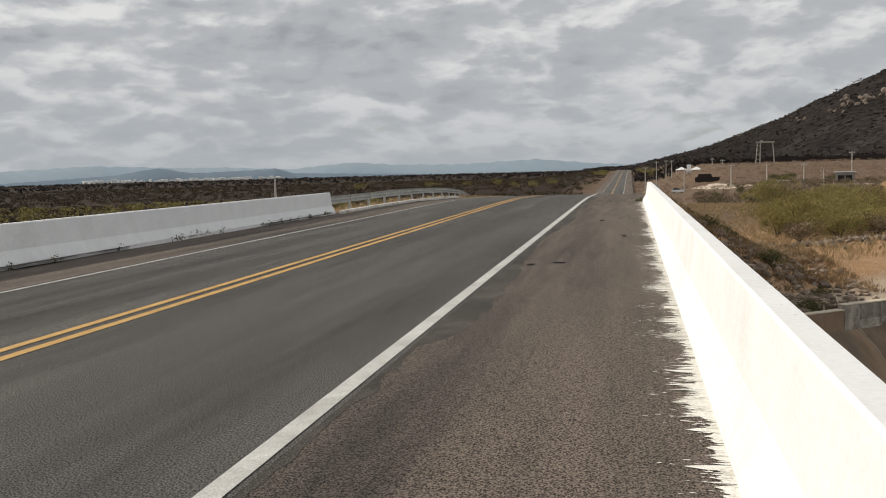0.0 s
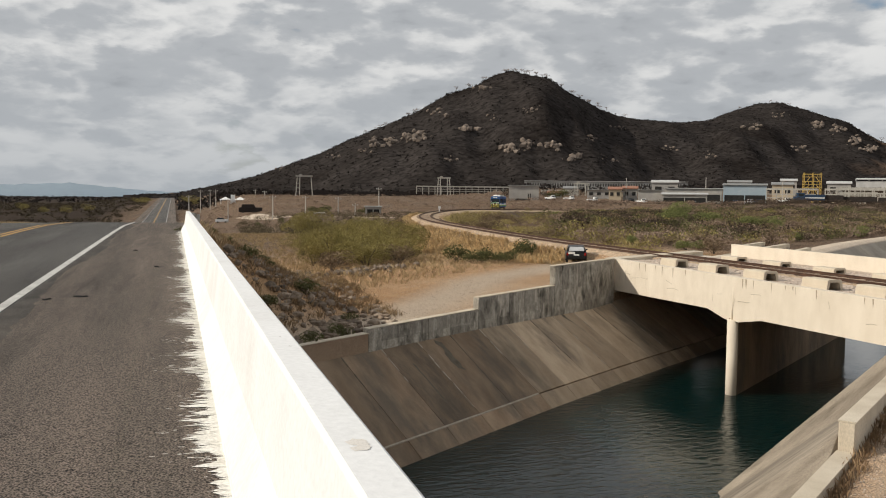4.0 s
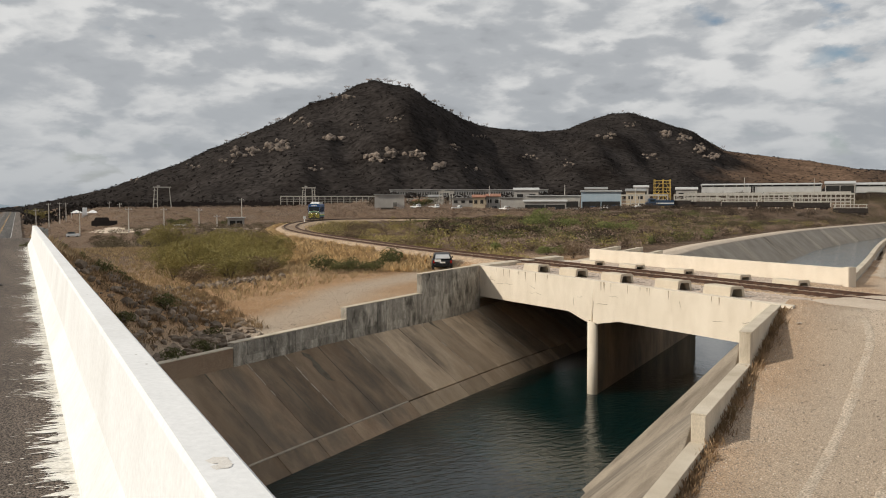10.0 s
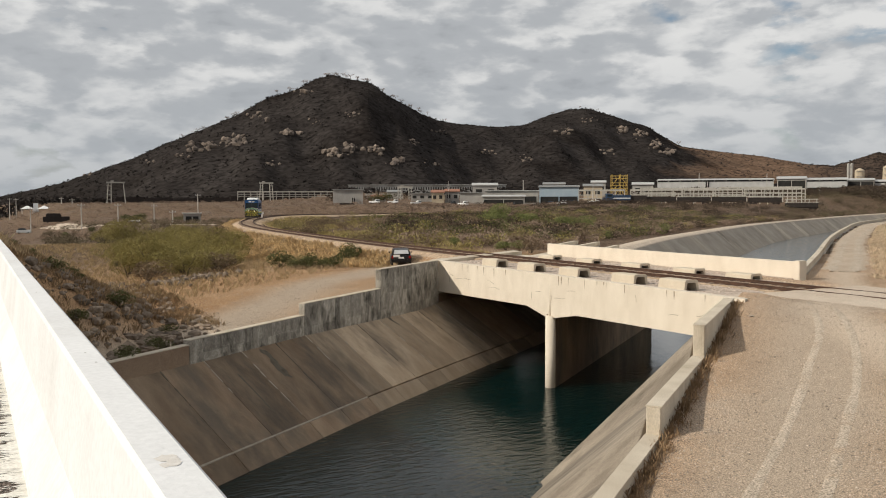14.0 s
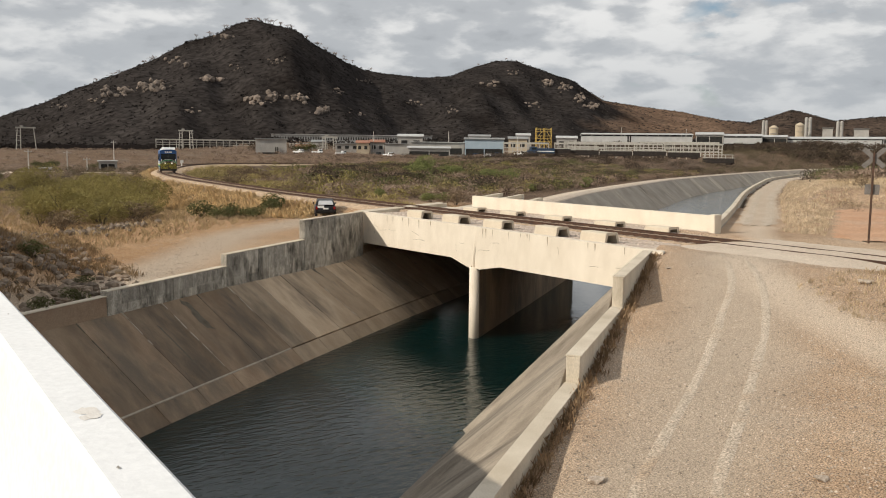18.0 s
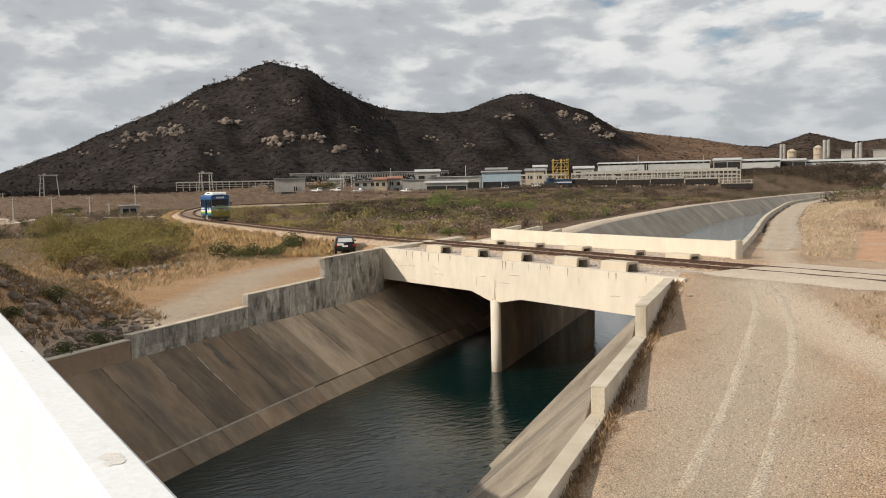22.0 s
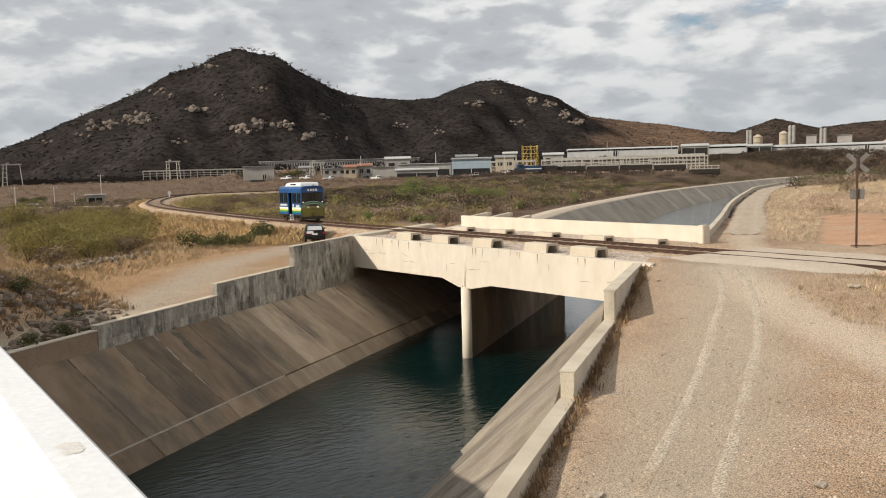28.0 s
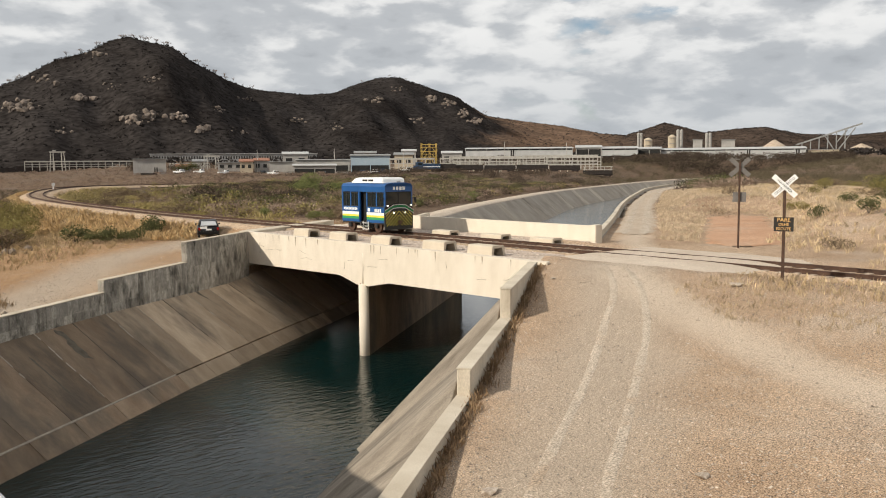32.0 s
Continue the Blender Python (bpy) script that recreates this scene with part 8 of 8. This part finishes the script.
def ridge_trees():
    """Thin bare trees that stand out along the skyline."""
    rng = random.Random(13)
    for k in range(46):
        a = rng.choice((rng.uniform(18, 30), rng.uniform(9, 18), rng.uniform(29, 44), rng.uniform(19, 28)))
        r = float(ridge_r(a)) - rng.uniform(0, 10)
        x, y = polar(a, r)
        z = float(hill_z(np.array(a), np.array(r)))
        h = rng.uniform(3.0, 6.0) * (1.0 if a > 17 else 0.65)
        th = thing("skyline_tree", (x, y, z - 0.6), "thin bare tree on the hill's skyline", "tree", "trees on the skyline")
        bm = bmesh.new()
        top = Vector((rng.uniform(-0.5, 0.5), 0, h * 0.55))
        add_tube(bm, (0, 0, 0), top, 0.22, 5, 0.14)
        tips = []
        for _ in range(6):
            tip = top + Vector((rng.uniform(-2.4, 2.4), rng.uniform(-2, 2), rng.uniform(0.25, 0.5) * h))
            add_tube(bm, top, tip, 0.12, 4, 0.04)
            tips.append(tip)
        part("trunk", bm, BARK, th)
        rr = np.random.RandomState(k)
        P = np.repeat(np.array([tuple(t) for t in tips]), 8, axis=0) + rr.normal(size=(48, 3)) * np.array([0.7, 0.7, 0.35])
        V, F = quads(P, rr.uniform(0.2, 0.5, 48), rr)
        mesh_object("crown", V.tolist(), F.tolist(), GREY_TWIG, th)


ridge_trees()


MOUND_STRAW = leaf_material("bleached_straw", (0.46, 0.36, 0.245), (0.64, 0.525, 0.385))
CROSS_GRASS = leaf_material("bleached_grass", (0.36, 0.265, 0.165), (0.52, 0.41, 0.27))


def grass():
    """Dry tufts: blades that fan out from a root."""
    rng = random.Random(31)
    rn = np.random.RandomState(31)

    def tufts(name, pts, blades, lo, hi, mat, label):
        xs, ys = np.array([p[0] for p in pts]), np.array([p[1] for p in pts])
        zs = ground_z(xs, ys, False)
        n = len(pts) * blades
        root = np.repeat(np.stack([xs, ys, zs], -1), blades, axis=0) + rn.normal(size=(n, 3)) * np.array([0.09, 0.09, 0])
        a, h = rn.uniform(0, 6.28, n), rn.uniform(lo, hi, n)
        lean = rn.uniform(0.15, 0.75, n) * h
        d = np.stack([np.cos(a), np.sin(a), 0 * a], -1)
        side = np.stack([-np.sin(a), np.cos(a), 0 * a], -1) * (0.007 + 0.016 * h[:, None])
        tip = root + d * lean[:, None] + np.stack([0 * h, 0 * h, h], -1)
        mid = root + d * lean[:, None] * 0.35 + np.stack([0 * h, 0 * h, h * 0.6], -1)
        V = np.stack([root - side, root + side, mid + side * 0.8, tip, mid - side * 0.8], 1).reshape(-1, 3)
        F = np.arange(5 * n).reshape(-1, 5)
        tagged(mesh_object(name, V.tolist(), F.tolist(), mat), label, "grass", kind="stuff")

    tufts("grass_track", [(p.x + s * rng.uniform(2.4, 5.5), p.y + rng.uniform(-1, 1)) for p in TRACK if -8 < p.y < 170 for s in ((-1, 1) if not 15.5 < p.y < 52 else ()) for _ in range(26)], 8, 0.08, 0.3, STRAW, "dry straw grass along the railway bank")
    tufts("grass_crossing", [q for q in scatter(rng, 620, lambda x, y: x > 0.55 * y + 15.2 and y < 16.5, (22.5, 6), (30, 16.6))], 6, 0.05, 0.2, CROSS_GRASS, "dry grass before the rails by the crossing")
    tufts("grass_right", scatter(rng, 6500, lambda x, y: clear_of_ways(x, y, 2.6) and not (37 < x < 68 and abs(y - (24 + (x - 37) * 0.45)) < 3.4), (35, 6), (130, 75)), 8, 0.12, 0.38, STRAW, "dry straw grass on the rise past the crossing")
    tufts("grass_bank", scatter(rng, 3400, lambda x, y: not in_canal(x, y, 0.5) and ground_z(x, y) > -3.9 and ground_z(x, y) < -0.3, (0, 28), (10, 90)), 7, 0.12, 0.36, leaf_material("brown_grass", (0.21, 0.14, 0.08), (0.36, 0.255, 0.15)), "brown dry grass on the highway's bank")
    tufts("grass_hollow", scatter(rng, 5200, lambda x, y: clear_of_ways(x, y, 2.6) and -0.6 * x + 0.8 * y > 31.5 + 0.06 * x, (6, 48), (31, 130)), 6, 0.12, 0.4, leaf_material("ochre_grass", (0.34, 0.25, 0.14), (0.50, 0.38, 0.225)), "ochre dry grass in the hollow")
    tufts("grass_past_track", scatter(rng, 6500, lambda x, y: clear_of_ways(x, y, 3.0) and np.hypot(TRACK_XY[:, 0] - x, TRACK_XY[:, 1] - y).min() < 15 + 5 * math.sin(x * 0.4) * math.sin(y * 0.23), (35, 56), (100, 175)), 6, 0.25, 0.7, leaf_material("olive_straw", (0.30, 0.24, 0.10), (0.46, 0.375, 0.185)), "olive-straw grass past the railway")
    tufts("grass_wall", [(sn(s, N_RIGHT - 0.42 - abs(rng.gauss(0, 0.25)))[0], sn(s, N_RIGHT - 0.42)[1]) for s in np.arange(10, 34.5, 0.07)], 6, 0.06, 0.28, leaf_material("brown_weeds", (0.20, 0.13, 0.075), (0.36, 0.25, 0.15)), "brown dead weeds at the canal wall's foot")
    mound = scatter(rng, 16000, lambda x, y: y < 0.72 * x + 3, (40, 22), (125, 82))
    mx, my = np.array([p[0] for p in mound]), np.array([p[1] for p in mound])
    fr, fl, cl = line_distance(mx, my, RIGHT_LINE), line_distance(mx, my, LEFT_LINE), line_distance(mx, my, CLEARING)
    ok = (fr < fl) & (fr > 3.2) & (fr < 26) & (cl > 2.3) & (line_distance(mx, my, MID_LINE) > 13.5)
    tufts("grass_mound", [p for p, k in zip(mound, ok) if k], 9, 0.1, 0.3, MOUND_STRAW, "bleached straw grass on the mound by the canal road")
    tufts("grass_slope", [(p.x - rng.uniform(2.5, 6.8), p.y + rng.uniform(-1, 1)) for p in TRACK if 58 < p.y < 135 for _ in range(90)], 8, 0.2, 0.6, leaf_material("tawny_grass", (0.46, 0.32, 0.165), (0.62, 0.455, 0.25)), "tawny grass on the railway's embankment")
    tufts("grass_verge", [(-13.1 - abs(rng.gauss(0, 0.9)), rng.uniform(36, 130)) for _ in range(1400)] + [(0.9 + abs(rng.gauss(0, 0.5)), rng.uniform(40, 150)) for _ in range(900)], 6, 0.2, 0.6, STRAW, "dry straw grass on the road verges")


grass()


# ---- road furniture and marks ----
GALV = material("dull_galvanised_steel", (0.40, 0.40, 0.385), (0.52, 0.52, 0.50), 2, 0.6, 0.05, 30, metal=0.25)


def guard_rail(line, label):
    th = thing("guard_rail", (0, 0, 0), label, "guard rail")
    L = smooth_line(line, 1.0)
    sec = [(0.0, 0.42), (-0.08, 0.47), (-0.08, 0.53), (0.0, 0.58), (-0.08, 0.63), (-0.08, 0.69), (0.0, 0.74), (0.012, 0.74), (-0.06, 0.69), (-0.06, 0.63), (0.015, 0.58), (-0.06, 0.53), (-0.06, 0.47), (0.012, 0.42)]
    v, f = ribbon(L, sec, True)
    mesh_object("beam", v, f, GALV, th)
    for k, p in enumerate(L):
        if k % 3 == 0:
            post = part("post", box((p.x - 0.12 if p.x < -5 else p.x + 0.12, p.y, p.z + 0.3), (0.09, 0.13, 0.85)), GALV, th)
            part("spacer", box((p.x - 0.05 if p.x < -5 else p.x + 0.05, p.y, p.z + 0.58), (0.1, 0.12, 0.22)), GALV, post)


guard_rail([(-12.62, 34.8, -0.08), (-12.65, 40, -0.08), (-12.7, 46, -0.1), (-12.8, 54, -0.22), (-13.0, 62, -0.45), (-13.5, 70, -0.9), (-14.4, 78, -1.6)], "galvanised steel guard rail past the barrier's end")
guard_rail([(0.62, 40.6, -0.02), (0.7, 45, -0.04), (0.95, 50, -0.14), (1.5, 55, -0.4)], "bent galvanised guard rail behind the barrier's end")
kb = thing("kerb", (0, 0, 0), "low whitewashed kerb along the road's edge", "kerb")
for k in range(26):
    y = 35.4 + k
    z = float(road_z(y + 0.5)) - 0.05
    part("kerb_stone", box((-12.32, y + 0.5, z), (0.22, 0.985, 0.2), 0, 0.015), LIME_WORN, kb)


def paint_splashes():
    """Whitewash that ran off the barrier on to the shoulder, in ragged fingers."""
    rng = random.Random(2)
    V, F = [], []

    def blob(x0, x1, y, w):
        n, h = len(V), rng.uniform(0.001, 0.004)
        V.extend([(x1, y - w, h), (x1, y + w, h), (x0 + (x1 - x0) * 0.35, y + w * rng.uniform(0.4, 0.9), h), (x0, y + rng.uniform(-0.3, 0.3) * w, h), (x0 + (x1 - x0) * 0.35, y - w * rng.uniform(0.4, 0.9), h)])
        F.append((n, n + 1, n + 2, n + 3, n + 4))

    def patch(cx, cy, rx, ry):
        n, k, h = len(V), rng.choice((7, 9, 11)), rng.uniform(0.004, 0.007)
        for j in range(k):
            a, q = 6.283 * j / k, rng.uniform(0.45, 1.15)
            V.append((min(0.3, cx + rx * q * math.cos(a)), cy + ry * q * math.sin(a), h))
        F.append(tuple(range(n, n + k)))

    y = -3.0
    while y < 40:
        big = max(0.05, 0.5 + 0.45 * math.sin(y * 1.7 + 1.1 * math.sin(y * 0.9)) * math.sin(y * 0.53 + 1) + 0.3 * math.sin(y * 5.3 + 2 * math.sin(y * 1.3)))
        ln = rng.uniform(0.04, 0.10) + (rng.random() < 0.5) * big * rng.uniform(0.05, 0.34)
        blob(0.285 - ln, 0.31, y, rng.choice((0.006, 0.012, 0.02, 0.035, 0.055)))
        for _ in range(3):
            if rng.random() < 0.4 * big + 0.12:
                x = 0.27 - abs(rng.gauss(0, 0.16)) * (0.5 + big)
                patch(x, y + rng.uniform(-0.03, 0.03), rng.uniform(0.006, 0.045) * (0.4 + big), rng.uniform(0.003, 0.012))
        y += rng.uniform(0.010, 0.034)
    tagged(mesh_object("paint_splashes", V, F, LIME_WORN), "ragged whitewash splashes at the barrier's foot", "paint splashes", kind="stuff")
    # bare patch and cracks on the barrier's top
    for x, y, s, nm, mat, lab in ((0.585, 2.93, 0.062, "bare_patch", material("bare_mortar", (0.66, 0.62, 0.565), (0.73, 0.70, 0.66), 40, 0.95, 0.0, 200), "worn patch of bare mortar on the barrier"),):
        for k in range(7):
            V = []
            for j in range(9):
                a = 6.283 * j / 9
                q = s * rng.uniform(0.25, 0.6)
                V.append((q * math.cos(a) * 0.9, q * 1.3 * math.sin(a), 0))
            ob = mesh_object("bare_patch", V, [tuple(range(9))], mat)
            ob.matrix_basis = pose(x + rng.uniform(-0.03, 0.03), y + rng.uniform(-0.06, 0.06), 0.8858 + 0.0002 * k)
            tagged(ob, lab, "worn patch", "worn patches on the barrier")
    CR = material("dark_scuff", (0.28, 0.26, 0.23), (0.38, 0.36, 0.33), 30, 0.95, 0.1)
    for k in range(9):
        y = rng.uniform(1.8, 16)
        ob = mesh_object("scuff_mark", [(0, 0, 0), (0.004, 0.03, 0.0), (0.03, 0.045, 0), (0.025, 0.0, 0)], [(0, 1, 2, 3)], CR)
        ob.matrix_basis = pose(rng.uniform(0.52, 0.63), y, 0.8872, 0, 0, rng.uniform(0, 90)) @ Matrix.Diagonal((rng.uniform(0.2, 0.5), rng.uniform(0.2, 0.7), 1, 1))
        tagged(ob, "small grey scuff on the whitewashed barrier", "scuff mark", "scuffs on the barrier")


paint_splashes()


def litter():
    rng = random.Random(6)
    for x, y, s in ((-1.5, 15.3, 0.13), (-1.95, 15.0, 0.07), (-0.4, 21, 0.06), (-1.1, 27, 0.07)):
        V = [(s * math.cos(a) * rng.uniform(0.7, 1.2), s * 0.35 * math.sin(a), 0.02 * rng.random()) for a in np.linspace(0, 5.6, 8)]
        V += [(q[0] * 0.8, q[1] * 0.8, q[2] + 0.02) for q in V]
        F = [tuple(range(8))[::-1], tuple(range(8, 16))] + [(i, (i + 1) % 8, 8 + (i + 1) % 8, 8 + i) for i in range(8)]
        ob = mesh_object("tyre_scrap", V, F, RUBBER)
        ob.matrix_basis = pose(x, y, 0.001, 0, 0, rng.uniform(-20, 20))
        tagged(ob, "flat scrap of black tyre rubber on the shoulder", "tyre scrap", "scraps on the shoulder")
    for k in range(20):
        y = rng.uniform(14, 34)
        th = thing("weed", (-12.38, y, -0.08), "small brown weed at the barrier's foot", "weed", "weeds at the barrier")
        rr = np.random.RandomState(k)
        P = rr.normal(size=(26, 3)) * np.array([0.06, 0.08, 0.05]) + np.array([0, 0, 0.09])
        V, F = quads(P, rr.uniform(0.015, 0.04, 26), rr)
        mesh_object("leaves", V.tolist(), F.tolist(), DARK_GREEN, th)


litter()


def town():
    rng = random.Random(9)
    th = thing("town_house", (0, 0, 0), "small white house of the distant town", "house", "houses of the far town")
    part("wall", box((0, 0, 3), (11, 8, 7)), TENT, th)
    part("roof", prism([(-5.8, -4.6, 6.5), (-5.8, 4.6, 6.5), (-5.8, 0, 7.3)], (11.6, 0, 0)), material("pale_sheet_roofing", (0.55, 0.53, 0.5), (0.68, 0.66, 0.63), 0.5, 0.9, 0), th)
    first = True
    for k in range(150):
        az, r = rng.uniform(-34.5, -22.5), rng.uniform(2300, 2750)
        x, y = polar(az, r)
        m = pose(x, y, float(ground_z(x, y)) + 0.2, 0, 0, rng.uniform(0, 90)) @ Matrix.Diagonal((rng.uniform(0.4, 1.2), 0.8, rng.uniform(0.5, 1.3), 1))
        ob = th if first else copy_thing(th, pose(0, 0, 0))
        ob.matrix_basis = m
        first = False


town()


# ---- what moves ----
def motions():
    """The railcar comes round the curve and on to the bridge."""
    stops = [(0.0, 84.5, 198.6), (4.0, 69.3, 183.2), (7.0, 58.0, 168.2), (10.0, 48.4, 152.5), (12.0, 43.5, 142.8), (13.0, 41.2, 138.1), (16.0, 35.9, 124.9), (18.0, 33.5, 116.3), (20.0, 32.0, 108.4), (22.0, 31.6, 99.1),
             (24.0, 31.6, 89.1), (25.0, 31.6, 84.0), (28.0, 31.6, 67.8), (30.0, 31.55, 55.2), (32.0, 31.5, 42.3)]
    P = np.array([(p.x, p.y, p.z) for p in TRACK])
    S = np.concatenate([[0], np.cumsum(np.linalg.norm(np.diff(P[:, :2], axis=0), axis=1))])
    way = np.array([S[np.argmin(np.hypot(P[:, 0] - x, P[:, 1] - y))] + (y - P[np.argmin(np.hypot(P[:, 0] - x, P[:, 1] - y)), 1]) * 0.8 for _, x, y in stops])
    times = np.array([t for t, _, _ in stops])
    rows = []
    for t in np.arange(0, 32.01, 0.5):
        s = float(np.interp(t, times, way))
        s = (float(np.interp(t - 0.7, times, way)) + s + float(np.interp(min(t + 0.7, 32), times, way))) / 3 if 0.7 < t < 31.3 else s
        x, y, z = (float(np.interp(s, S, P[:, k])) for k in range(3))
        a, b = [np.array([float(np.interp(s + d, S, P[:, k])) for k in range(2)]) for d in (-1.3, 1.3)]
        rows.append((float(t), pose(x, y, z, 0, 0, math.degrees(math.atan2(b[1] - a[1], b[0] - a[0])) - 90)))
    walk(RAILCAR, rows)


motions()
